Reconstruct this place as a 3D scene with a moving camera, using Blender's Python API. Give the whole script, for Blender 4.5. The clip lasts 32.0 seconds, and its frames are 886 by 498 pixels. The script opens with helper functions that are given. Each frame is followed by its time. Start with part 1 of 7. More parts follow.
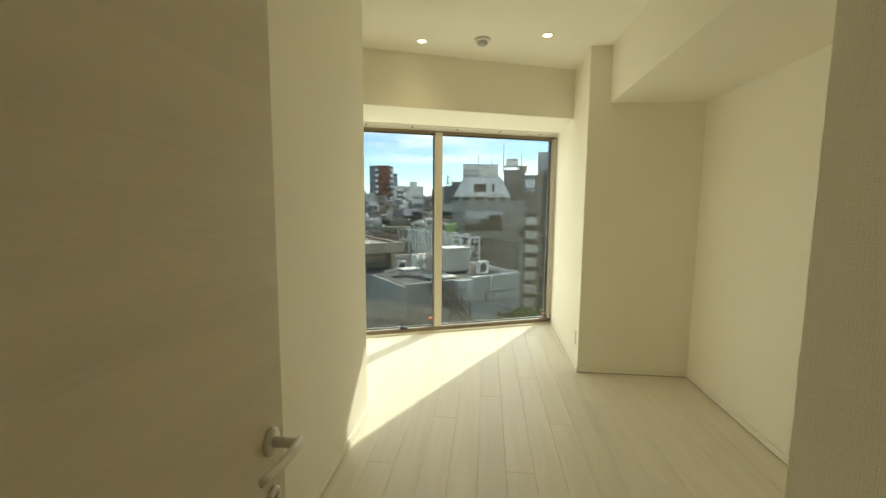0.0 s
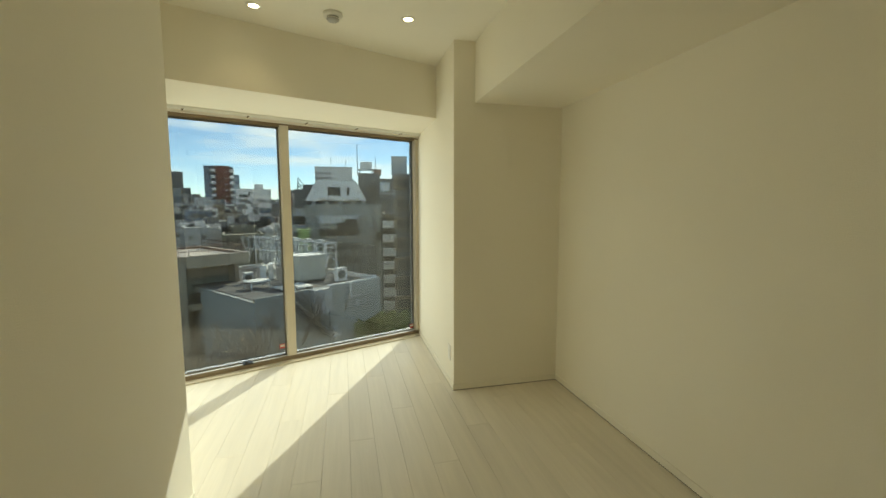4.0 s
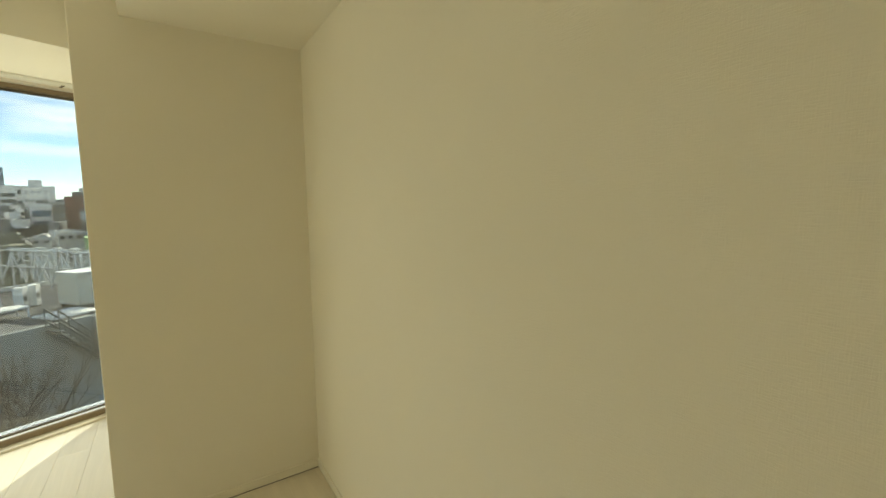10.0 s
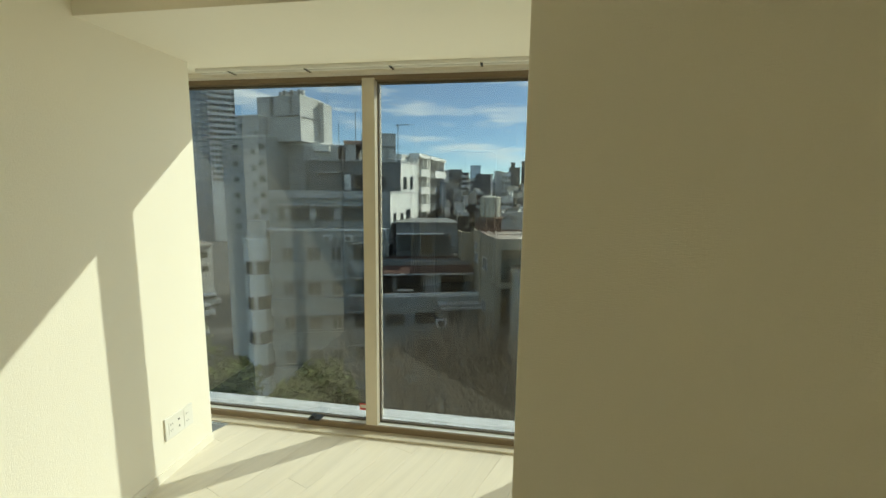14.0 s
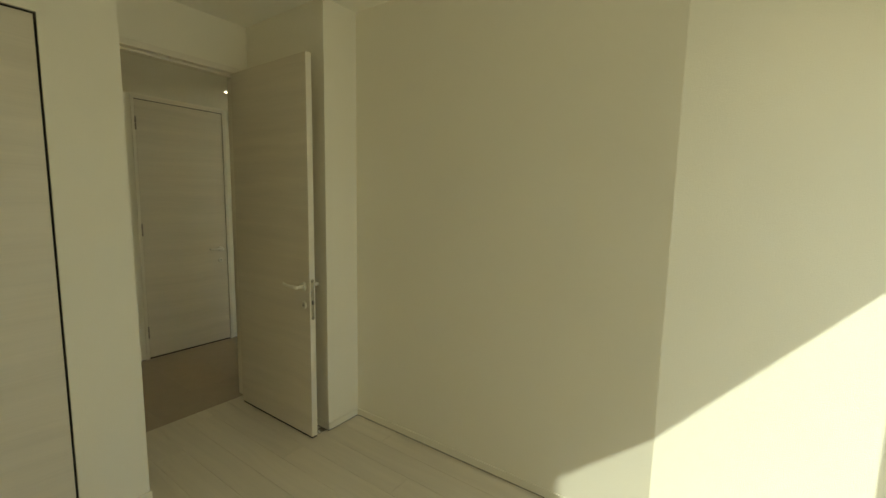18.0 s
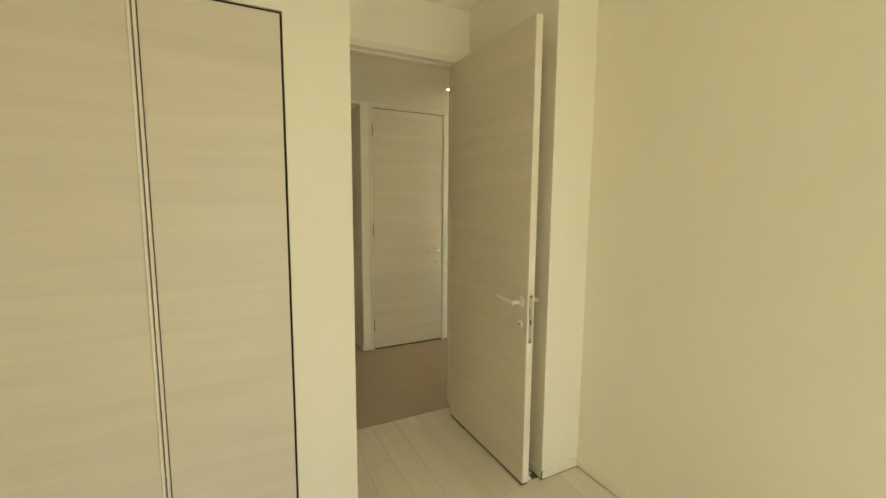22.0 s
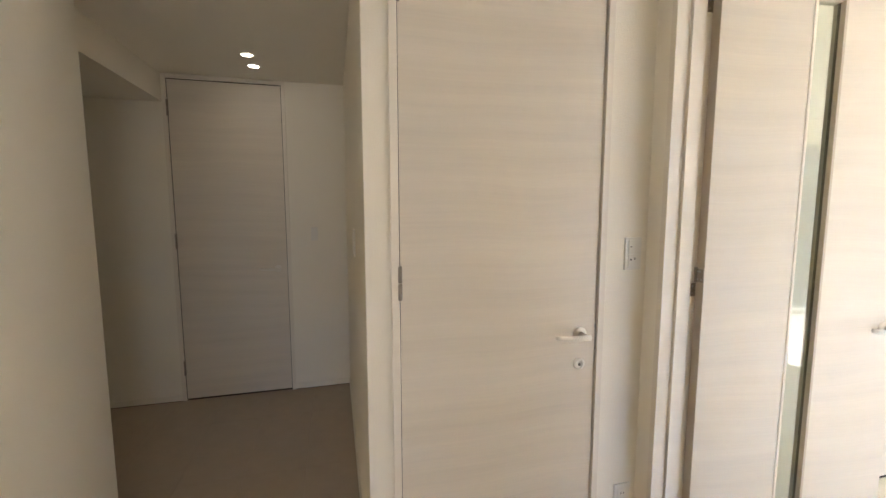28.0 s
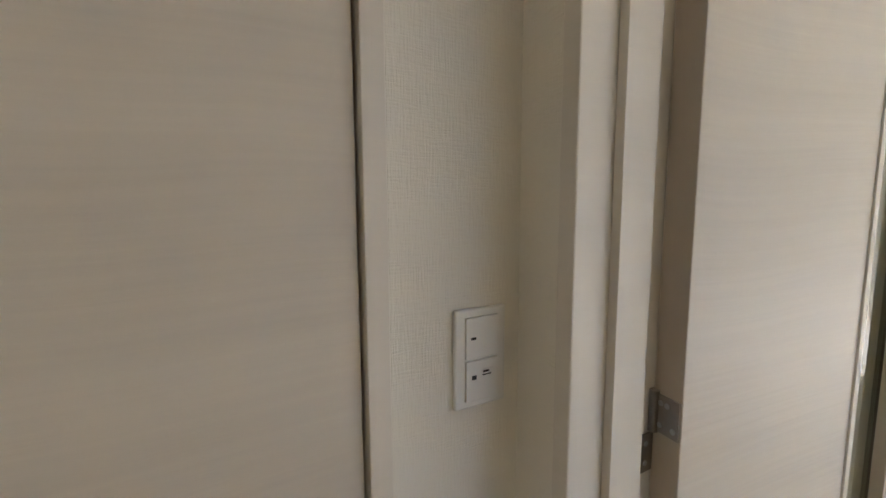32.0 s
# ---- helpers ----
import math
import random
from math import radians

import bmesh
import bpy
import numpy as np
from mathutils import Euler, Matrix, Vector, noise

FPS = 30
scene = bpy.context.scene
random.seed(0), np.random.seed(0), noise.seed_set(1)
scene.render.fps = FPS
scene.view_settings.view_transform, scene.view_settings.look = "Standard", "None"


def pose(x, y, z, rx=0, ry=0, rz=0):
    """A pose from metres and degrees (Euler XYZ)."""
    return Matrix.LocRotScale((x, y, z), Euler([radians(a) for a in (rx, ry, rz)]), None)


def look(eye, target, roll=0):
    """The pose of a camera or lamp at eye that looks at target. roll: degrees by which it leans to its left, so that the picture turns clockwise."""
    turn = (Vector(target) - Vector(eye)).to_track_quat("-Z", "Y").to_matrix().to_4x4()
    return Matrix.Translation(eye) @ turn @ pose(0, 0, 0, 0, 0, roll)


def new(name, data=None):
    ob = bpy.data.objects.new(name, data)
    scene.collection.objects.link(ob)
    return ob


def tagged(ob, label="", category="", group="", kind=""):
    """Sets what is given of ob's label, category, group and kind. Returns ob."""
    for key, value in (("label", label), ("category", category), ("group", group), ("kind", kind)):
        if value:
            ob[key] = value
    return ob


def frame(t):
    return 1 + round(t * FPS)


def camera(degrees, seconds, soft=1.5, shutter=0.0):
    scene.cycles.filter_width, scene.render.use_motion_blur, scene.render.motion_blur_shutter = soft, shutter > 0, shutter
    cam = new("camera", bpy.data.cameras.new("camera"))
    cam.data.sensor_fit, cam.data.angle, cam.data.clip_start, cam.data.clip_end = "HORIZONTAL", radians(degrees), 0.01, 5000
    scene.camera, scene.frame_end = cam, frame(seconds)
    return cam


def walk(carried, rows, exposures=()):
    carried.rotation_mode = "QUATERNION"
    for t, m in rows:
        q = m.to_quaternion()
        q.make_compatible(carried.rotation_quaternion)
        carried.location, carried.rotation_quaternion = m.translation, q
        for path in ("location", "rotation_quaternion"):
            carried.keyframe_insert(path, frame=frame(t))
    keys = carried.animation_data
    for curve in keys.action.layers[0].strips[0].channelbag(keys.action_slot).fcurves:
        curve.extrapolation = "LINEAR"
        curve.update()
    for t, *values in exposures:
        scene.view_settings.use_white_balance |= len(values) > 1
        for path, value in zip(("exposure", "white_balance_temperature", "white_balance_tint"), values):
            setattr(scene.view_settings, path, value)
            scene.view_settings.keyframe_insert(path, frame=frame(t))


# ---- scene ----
# ---- camera and walk ----
cam = camera(94.0, 32.0)
PATH = [
    (0, -1.655, -3.466, 1.409, 6.12, -6.27, 0.41),
    (0.5, -1.683, -3.315, 1.427, 4.43, -6.37, 0.31),
    (1, -1.727, -3.187, 1.433, 2.68, -6.32, 0.35),
    (1.5, -1.742, -3.101, 1.433, 0.85, -6.24, 0.23),
    (2, -1.721, -3.041, 1.422, -0.99, -5.95, 0.21),
    (2.5, -1.727, -3.006, 1.435, -3.32, -5.93, 0.10),
    (4.5, -1.666, -3.012, 1.429, -17.20, -5.77, -0.21),
    (5, -1.647, -3.005, 1.435, -20.64, -5.89, -0.31),
    (5.5, -1.638, -3.000, 1.446, -24.10, -6.12, -0.47),
    (6, -1.635, -2.980, 1.451, -27.41, -6.30, -0.42),
    (6.5, -1.586, -2.947, 1.453, -30.15, -6.53, -0.49),
    (7, -1.482, -2.865, 1.442, -32.99, -6.37, -0.44),
    (7.5, -1.354, -2.760, 1.436, -35.25, -6.47, -0.58),
    (8, -1.222, -2.623, 1.447, -37.62, -6.59, -0.55),
    (8.5, -1.099, -2.515, 1.448, -39.47, -6.55, -0.65),
    (9, -0.934, -2.391, 1.452, -40.31, -6.48, -0.52),
    (9.5, -0.714, -2.323, 1.431, -37.53, -6.07, -0.67),
    (10, -0.605, -2.177, 1.425, -33.55, -6.01, -0.66),
    (10.5, -0.587, -1.999, 1.439, -27.67, -5.99, -0.49),
    (11, -0.572, -1.861, 1.448, -20.05, -6.08, -0.08),
    (11.5, -0.514, -1.685, 1.485, -12.08, -6.50, 0.05),
    (12, -0.507, -1.566, 1.477, -3.59, -6.60, 0.36),
    (12.5, -0.517, -1.372, 1.491, 5.07, -6.62, 0.72),
    (13, -0.552, -1.209, 1.480, 13.08, -6.75, 0.60),
    (13.5, -0.532, -1.047, 1.530, 21.59, -7.41, 0.80),
    (15.5, -0.705, -0.634, 1.474, 63.81, -6.98, 0.52),
    (16, -0.716, -0.613, 1.469, 77.86, -6.74, 0.95),
    (16.5, -0.663, -0.533, 1.500, 93.16, -7.22, 0.70),
    (17, -0.657, -0.593, 1.474, 104.55, -6.82, 0.85),
    (17.5, -0.594, -0.639, 1.477, 115.26, -6.67, 0.96),
    (18, -0.542, -0.680, 1.483, 125.18, -6.62, 1.07),
    (18.5, -0.513, -0.683, 1.469, 134.33, -6.36, 0.78),
    (19, -0.494, -0.679, 1.474, 141.57, -6.40, 0.84),
    (19.5, -0.514, -0.683, 1.469, 147.11, -6.39, 0.75),
    (20, -0.546, -0.678, 1.475, 150.15, -6.51, 0.80),
    (20.5, -0.579, -0.709, 1.460, 151.44, -6.40, 0.71),
    (21, -0.657, -0.835, 1.449, 152.57, -6.52, 0.62),
    (21.5, -0.705, -1.001, 1.456, 153.02, -6.57, 0.58),
    (22, -0.795, -1.144, 1.451, 153.06, -6.56, 0.41),
    (22.5, -0.952, -1.331, 1.444, 153.05, -6.36, 0.29),
    (23, -1.061, -1.513, 1.441, 153.07, -6.51, 0.24),
    (23.5, -1.176, -1.751, 1.449, 154.03, -6.72, 0.10),
    (24, -1.277, -1.929, 1.478, 155.45, -7.05, 0.55),
    (24.5, -1.375, -2.110, 1.473, 157.38, -6.66, 0.54),
    (25, -1.492, -2.273, 1.452, 161.14, -6.43, 0.29),
    (25.5, -1.530, -2.539, 1.437, 163.68, -6.15, 0.20),
    (27.5, -1.686, -3.447, 1.429, 167.38, -6.04, 0.05),
    (28, -1.779, -3.625, 1.431, 165.32, -6.02, -0.06),
    (28.5, -1.867, -3.778, 1.432, 161.47, -6.15, -0.29),
    (29, -1.921, -3.931, 1.434, 156.41, -6.30, -0.41),
    (29.5, -1.963, -4.059, 1.429, 151.25, -6.11, -0.47),
    (30, -2.071, -4.167, 1.423, 147.14, -6.30, -0.42),
    (30.5, -2.222, -4.264, 1.417, 144.79, -6.28, -0.68),
    (31, -2.352, -4.351, 1.418, 144.00, -6.35, -0.46),
    (31.5, -2.493, -4.476, 1.419, 144.77, -6.34, -0.34),
    (32, -2.587, -4.530, 1.436, 151.35, -6.36, -0.28),
]
EXPOSURES = [(0.0, 3.14, 7600, -9), (1.0, 2.88, 7500, -9), (2.0, 2.78, 7500, -10), (5.0, 2.73, 7500, -10), (6.0, 2.68, 7500, -11), (8.0, 2.88, 7600, -12), (9.0, 3.12, 7700, -11), (10.0, 3.1, 7700, -9), (11.0, 2.93, 7900, -7), (13.0, 2.61, 7700, -12), (16.0, 2.25, 6500, -12), (17.0, 2.45, 7000, -14), (18.0, 2.85, 7400, -14), (19.0, 3.5, 7700, -10), (20.0, 3.78, 7700, -9), (23.0, 3.98, 7500, -6), (24.0, 4.0, 7000, -2), (25.0, 4.15, 5600, 12), (28.0, 4.57, 5800, 17), (29.0, 4.25, 5800, 17), (30.0, 3.59, 5700, 14), (31.0, 3.42, 5600, 13), (32.0, 3.63, 5600, 16)]


def carried_rows():
    rows = []
    for t, x, y, z, yaw, pitch, roll in PATH:
        a, p = radians(yaw), radians(pitch)
        aim = (x - math.sin(a) * math.cos(p), y + math.cos(a) * math.cos(p), z + math.sin(p))
        rows.append((t, look((x, y, z), aim, roll)))
    return rows


walk(cam, carried_rows(), EXPOSURES)

# ---- world, sun ----
SUN_AZ, SUN_EL = 27.0, 31.8        # degrees clockwise from +y, and above the horizon
world = bpy.data.worlds.new("sky")
scene.world = world
scene.cycles.max_bounces, scene.cycles.diffuse_bounces = 16, 10
world.use_nodes = True
wn, wl = world.node_tree.nodes, world.node_tree.links
wn.clear()
w_out = wn.new("ShaderNodeOutputWorld")
w_bg = wn.new("ShaderNodeBackground")
w_sky = wn.new("ShaderNodeTexSky")
w_sky.sky_type = "NISHITA"
w_sky.sun_disc = False
w_sky.sun_elevation = radians(SUN_EL)
w_sky.sun_rotation = radians(SUN_AZ)
w_sky.ozone_density = 3.0
w_sky.air_density = 0.8
w_sky.dust_density = 0.0
w_sky.altitude = 1500.0
w_tc = wn.new("ShaderNodeTexCoord")
w_map = wn.new("ShaderNodeMapping")
w_map.inputs["Scale"].default_value = (1.0, 1.0, 6.5)
w_noise = wn.new("ShaderNodeTexNoise")
w_noise.inputs["Scale"].default_value = 4.2
w_noise.inputs["Detail"].default_value = 7.0
w_noise.inputs["Roughness"].default_value = 0.6
w_ramp = wn.new("ShaderNodeValToRGB")
w_ramp.color_ramp.elements[0].position = 0.47
w_ramp.color_ramp.elements[0].color = (0, 0, 0, 1)
w_ramp.color_ramp.elements[1].position = 0.68
w_ramp.color_ramp.elements[1].color = (0.8, 0.8, 0.8, 1)
w_mix = wn.new("ShaderNodeMixRGB")
w_mix.inputs["Color2"].default_value = (7.6, 7.9, 8.3, 1)
wl.new(w_tc.outputs["Generated"], w_map.inputs["Vector"])
wl.new(w_map.outputs["Vector"], w_noise.inputs["Vector"])
wl.new(w_noise.outputs["Fac"], w_ramp.inputs["Fac"])
wl.new(w_ramp.outputs["Color"], w_mix.inputs["Fac"])
wl.new(w_sky.outputs["Color"], w_mix.inputs["Color1"])
wl.new(w_mix.outputs["Color"], w_bg.inputs["Color"])
w_bg.inputs["Strength"].default_value = 0.098
wl.new(w_bg.outputs["Background"], w_out.inputs["Surface"])

sun = new("sun", bpy.data.lights.new("sun", "SUN"))
sun.data.energy = 3.0
sun.data.angle = radians(0.5)
sun.data.color = (1.0, 0.972, 0.93)
_az, _el = radians(SUN_AZ), radians(SUN_EL)
sun.matrix_world = look((math.sin(_az) * math.cos(_el) * 60, math.cos(_az) * math.cos(_el) * 60, math.sin(_el) * 60), (0, 0, 0))

# added area lamp standing in for skylight at the bedroom window's opening
skylight = new("window_skylight", bpy.data.lights.new("window_skylight", "AREA"))
skylight.data.shape, skylight.data.size, skylight.data.size_y = "RECTANGLE", 2.6, 2.05
skylight.data.energy = 1.9
skylight.data.color = (1.0, 0.935, 0.82)
skylight.matrix_world = look((-2.146, 0.948, 1.1), (-1.776, 0.019, 1.1))

# ---- materials ----


def material(name, color, rough=0.6, metal=0.0, var=0.06, scale=6.0, bump=0.0, bump_scale=80.0, stretch=(1, 1, 1),
             spec=0.5, random_var=0.0, detail=4.0, space="Object"):
    m = bpy.data.materials.new(name)
    m.use_nodes = True
    nt = m.node_tree
    b = nt.nodes["Principled BSDF"]
    b.inputs["Roughness"].default_value = rough
    b.inputs["Metallic"].default_value = metal
    b.inputs["Specular IOR Level"].default_value = spec
    tc = nt.nodes.new("ShaderNodeTexCoord")
    mp = nt.nodes.new("ShaderNodeMapping")
    mp.inputs["Scale"].default_value = stretch
    nt.links.new(tc.outputs[space], mp.inputs["Vector"])
    n1 = nt.nodes.new("ShaderNodeTexNoise")
    n1.inputs["Scale"].default_value = scale
    n1.inputs["Detail"].default_value = detail
    nt.links.new(mp.outputs["Vector"], n1.inputs["Vector"])
    hsv = nt.nodes.new("ShaderNodeHueSaturation")
    hsv.inputs["Color"].default_value = (*color, 1)
    mr = nt.nodes.new("ShaderNodeMapRange")
    mr.inputs["From Min"].default_value, mr.inputs["From Max"].default_value = 0.25, 0.75
    mr.inputs["To Min"].default_value, mr.inputs["To Max"].default_value = 1 - var, 1 + var
    nt.links.new(n1.outputs["Fac"], mr.inputs["Value"])
    last = mr.outputs["Result"]
    if random_var:
        oi = nt.nodes.new("ShaderNodeObjectInfo")
        m2 = nt.nodes.new("ShaderNodeMapRange")
        m2.inputs["To Min"].default_value, m2.inputs["To Max"].default_value = 1 - random_var, 1 + random_var
        nt.links.new(oi.outputs["Random"], m2.inputs["Value"])
        mu = nt.nodes.new("ShaderNodeMath")
        mu.operation = "MULTIPLY"
        nt.links.new(last, mu.inputs[0])
        nt.links.new(m2.outputs["Result"], mu.inputs[1])
        last = mu.outputs[0]
    nt.links.new(last, hsv.inputs["Value"])
    nt.links.new(hsv.outputs["Color"], b.inputs["Base Color"])
    if bump:
        n2 = nt.nodes.new("ShaderNodeTexNoise")
        n2.inputs["Scale"].default_value = bump_scale
        n2.inputs["Detail"].default_value = 3.0
        nt.links.new(mp.outputs["Vector"], n2.inputs["Vector"])
        bp = nt.nodes.new("ShaderNodeBump")
        bp.inputs["Strength"].default_value = bump
        bp.inputs["Distance"].default_value = 0.002
        nt.links.new(n2.outputs["Fac"], bp.inputs["Height"])
        nt.links.new(bp.outputs["Normal"], b.inputs["Normal"])
    return m


def wallpaper(name, color):
    """White woven-texture wallpaper: fine crossed threads as relief."""
    m = material(name, color, rough=0.75, var=0.012, scale=1.6, spec=0.25)
    nt = m.node_tree
    b = nt.nodes["Principled BSDF"]
    tc = nt.nodes.new("ShaderNodeTexCoord")
    heights = []
    for stretch in ((520, 520, 45), (60, 60, 420)):
        mp = nt.nodes.new("ShaderNodeMapping")
        mp.inputs["Scale"].default_value = stretch
        n = nt.nodes.new("ShaderNodeTexNoise")
        n.inputs["Scale"].default_value = 1.0
        n.inputs["Detail"].default_value = 2.0
        nt.links.new(tc.outputs["Object"], mp.inputs["Vector"])
        nt.links.new(mp.outputs["Vector"], n.inputs["Vector"])
        heights.append(n.outputs["Fac"])
    add = nt.nodes.new("ShaderNodeMath")
    add.operation = "ADD"
    nt.links.new(heights[0], add.inputs[0])
    nt.links.new(heights[1], add.inputs[1])
    bp = nt.nodes.new("ShaderNodeBump")
    bp.inputs["Strength"].default_value = 0.6
    bp.inputs["Distance"].default_value = 0.0012
    nt.links.new(add.outputs[0], bp.inputs["Height"])
    nt.links.new(bp.outputs["Normal"], b.inputs["Normal"])
    return m


def pale_wood(name, color, along="z", rough=0.5, strength=0.09, random_var=0.0, relief=0.25):
    """Whitened wood sheet: long wavy grain lying level ('z': across the height) or along y."""
    m = bpy.data.materials.new(name)
    m.use_nodes = True
    nt = m.node_tree
    b = nt.nodes["Principled BSDF"]
    b.inputs["Roughness"].default_value = rough
    b.inputs["Specular IOR Level"].default_value = 0.4
    tc = nt.nodes.new("ShaderNodeTexCoord")
    vec = tc.outputs["Object"]
    if random_var:
        oi = nt.nodes.new("ShaderNodeObjectInfo")
        sc = nt.nodes.new("ShaderNodeMath")
        sc.operation = "MULTIPLY"
        sc.inputs[1].default_value = 37.0
        nt.links.new(oi.outputs["Random"], sc.inputs[0])
        ad = nt.nodes.new("ShaderNodeVectorMath")
        ad.operation = "ADD"
        nt.links.new(vec, ad.inputs[0])
        nt.links.new(sc.outputs[0], ad.inputs[1])
        vec = ad.outputs[0]
    warp = nt.nodes.new("ShaderNodeTexNoise")
    warp.inputs["Scale"].default_value = 1.7
    warp.inputs["Detail"].default_value = 1.0
    nt.links.new(vec, warp.inputs["Vector"])
    wsc = nt.nodes.new("ShaderNodeVectorMath")
    wsc.operation = "SCALE"
    wsc.inputs["Scale"].default_value = 0.07
    nt.links.new(warp.outputs["Color"], wsc.inputs[0])
    wad = nt.nodes.new("ShaderNodeVectorMath")
    wad.operation = "ADD"
    nt.links.new(vec, wad.inputs[0])
    nt.links.new(wsc.outputs[0], wad.inputs[1])
    big, fine = ((0.9, 0.9, 16), (3, 3, 150)) if along == "z" else ((22, 1.2, 5), (170, 4, 40))
    facs = []
    for s in (big, fine):
        mp = nt.nodes.new("ShaderNodeMapping")
        mp.inputs["Scale"].default_value = s
        n = nt.nodes.new("ShaderNodeTexNoise")
        n.inputs["Scale"].default_value = 1.0
        n.inputs["Detail"].default_value = 5.0
        nt.links.new(wad.outputs[0], mp.inputs["Vector"])
        nt.links.new(mp.outputs["Vector"], n.inputs["Vector"])
        facs.append(n.outputs["Fac"])
    mix = nt.nodes.new("ShaderNodeMath")
    mix.operation = "MULTIPLY_ADD"
    mix.inputs[1].default_value = 0.45
    nt.links.new(facs[1], mix.inputs[0])
    nt.links.new(facs[0], mix.inputs[2])
    mr = nt.nodes.new("ShaderNodeMapRange")
    mr.inputs["From Min"].default_value, mr.inputs["From Max"].default_value = 0.45, 1.0
    mr.inputs["To Min"].default_value, mr.inputs["To Max"].default_value = 1 - strength, 1 + strength * 0.7
    nt.links.new(mix.outputs[0], mr.inputs["Value"])
    last = mr.outputs["Result"]
    if random_var:
        m2 = nt.nodes.new("ShaderNodeMapRange")
        m2.inputs["To Min"].default_value, m2.inputs["To Max"].default_value = 1 - random_var, 1 + random_var
        nt.links.new(oi.outputs["Random"], m2.inputs["Value"])
        mu = nt.nodes.new("ShaderNodeMath")
        mu.operation = "MULTIPLY"
        nt.links.new(last, mu.inputs[0])
        nt.links.new(m2.outputs["Result"], mu.inputs[1])
        last = mu.outputs[0]
    hsv = nt.nodes.new("ShaderNodeHueSaturation")
    hsv.inputs["Color"].default_value = (*color, 1)
    nt.links.new(last, hsv.inputs["Value"])
    nt.links.new(hsv.outputs["Color"], b.inputs["Base Color"])
    bp = nt.nodes.new("ShaderNodeBump")
    bp.inputs["Strength"].default_value = relief
    bp.inputs["Distance"].default_value = 0.001
    nt.links.new(mix.outputs[0], bp.inputs["Height"])
    nt.links.new(bp.outputs["Normal"], b.inputs["Normal"])
    return m


def clear_glass(name, tint, base=0.08):
    m = bpy.data.materials.new(name)
    m.use_nodes = True
    nt = m.node_tree
    nt.nodes.remove(nt.nodes["Principled BSDF"])
    out = nt.nodes["Material Output"]
    tr = nt.nodes.new("ShaderNodeBsdfTransparent")
    tr.inputs["Color"].default_value = (*tint, 1)
    gl = nt.nodes.new("ShaderNodeBsdfGlossy")
    gl.inputs["Roughness"].default_value = 0.0
    lw = nt.nodes.new("ShaderNodeLayerWeight")
    lw.inputs["Blend"].default_value = 0.5
    pw = nt.nodes.new("ShaderNodeMath")
    pw.operation = "POWER"
    pw.inputs[1].default_value = 5.0
    nt.links.new(lw.outputs["Facing"], pw.inputs[0])
    fr = nt.nodes.new("ShaderNodeMath")
    fr.operation = "MULTIPLY_ADD"
    fr.inputs[1].default_value, fr.inputs[2].default_value = 1.0 - base, base
    nt.links.new(pw.outputs[0], fr.inputs[0])
    mx = nt.nodes.new("ShaderNodeMixShader")
    nt.links.new(fr.outputs[0], mx.inputs["Fac"])
    nt.links.new(tr.outputs[0], mx.inputs[1])
    nt.links.new(gl.outputs[0], mx.inputs[2])
    nt.links.new(mx.outputs[0], out.inputs["Surface"])
    return m


def glowing(name, color, strength):
    m = bpy.data.materials.new(name)
    m.use_nodes = True
    b = m.node_tree.nodes["Principled BSDF"]
    b.inputs["Base Color"].default_value = (0.9, 0.88, 0.8, 1)
    b.inputs["Emission Color"].default_value = (*color, 1)
    b.inputs["Emission Strength"].default_value = strength
    return m


PAPER = wallpaper("white woven wallpaper", (0.87, 0.835, 0.745))
CEIL = material("white ceiling paper", (0.88, 0.855, 0.78), rough=0.85, var=0.015, scale=3, bump=0.15, bump_scale=220, spec=0.2)
BASE = material("white skirting", (0.84, 0.805, 0.715), rough=0.5, var=0.02)
TRIM = pale_wood("pale trim wood", (0.80, 0.755, 0.675), "z", rough=0.5, strength=0.03, relief=0.08)
DOORWOOD = pale_wood("whitened door wood", (0.71, 0.655, 0.57), "z", rough=0.40, strength=0.078, relief=1.0)
PLANK = pale_wood("whitened floor plank", (0.72, 0.67, 0.58), "y", rough=0.34, strength=0.075, random_var=0.03, relief=0.1)
TILE = material("grey beige floor tile", (0.44, 0.365, 0.285), rough=0.42, var=0.05, scale=9, bump=0.05, bump_scale=60, random_var=0.02)
GROUT = material("dark joint", (0.30, 0.27, 0.22), rough=0.9, var=0.1)
# flat black that stands in for the shade inside gaps and cavities
GAP = material("black shadow gap", (0.025, 0.022, 0.02), rough=0.9, var=0.1)
ALU = material("champagne aluminium", (0.66, 0.60, 0.49), rough=0.35, metal=0.1, var=0.03, scale=12)
ALUDARK = material("dark bronze gasket", (0.13, 0.11, 0.085), rough=0.5, var=0.1)
PLASTIC = material("white plastic", (0.80, 0.79, 0.75), rough=0.32, var=0.015)
SHEEN = material("pale satin lever", (0.76, 0.73, 0.67), rough=0.3, metal=0.0, var=0.015)
STEEL = material("brushed steel", (0.33, 0.30, 0.265), rough=0.38, metal=0.85, var=0.08, scale=40)
CHROME = material("bright steel", (0.7, 0.69, 0.66), rough=0.2, metal=1.0, var=0.03)
BLACK = material("black plastic", (0.02, 0.02, 0.02), rough=0.4, var=0.1)
REDP = material("red sticker", (0.55, 0.06, 0.05), rough=0.5, var=0.05)
GREYP = material("grey plastic", (0.42, 0.42, 0.42), rough=0.4, var=0.03)
GLASS = clear_glass("window glass", (0.466, 0.470, 0.476), 0.095)
BRONZE = material("bronze brown window metal", (0.25, 0.19, 0.125), rough=0.4, metal=0.2, var=0.05, scale=12)
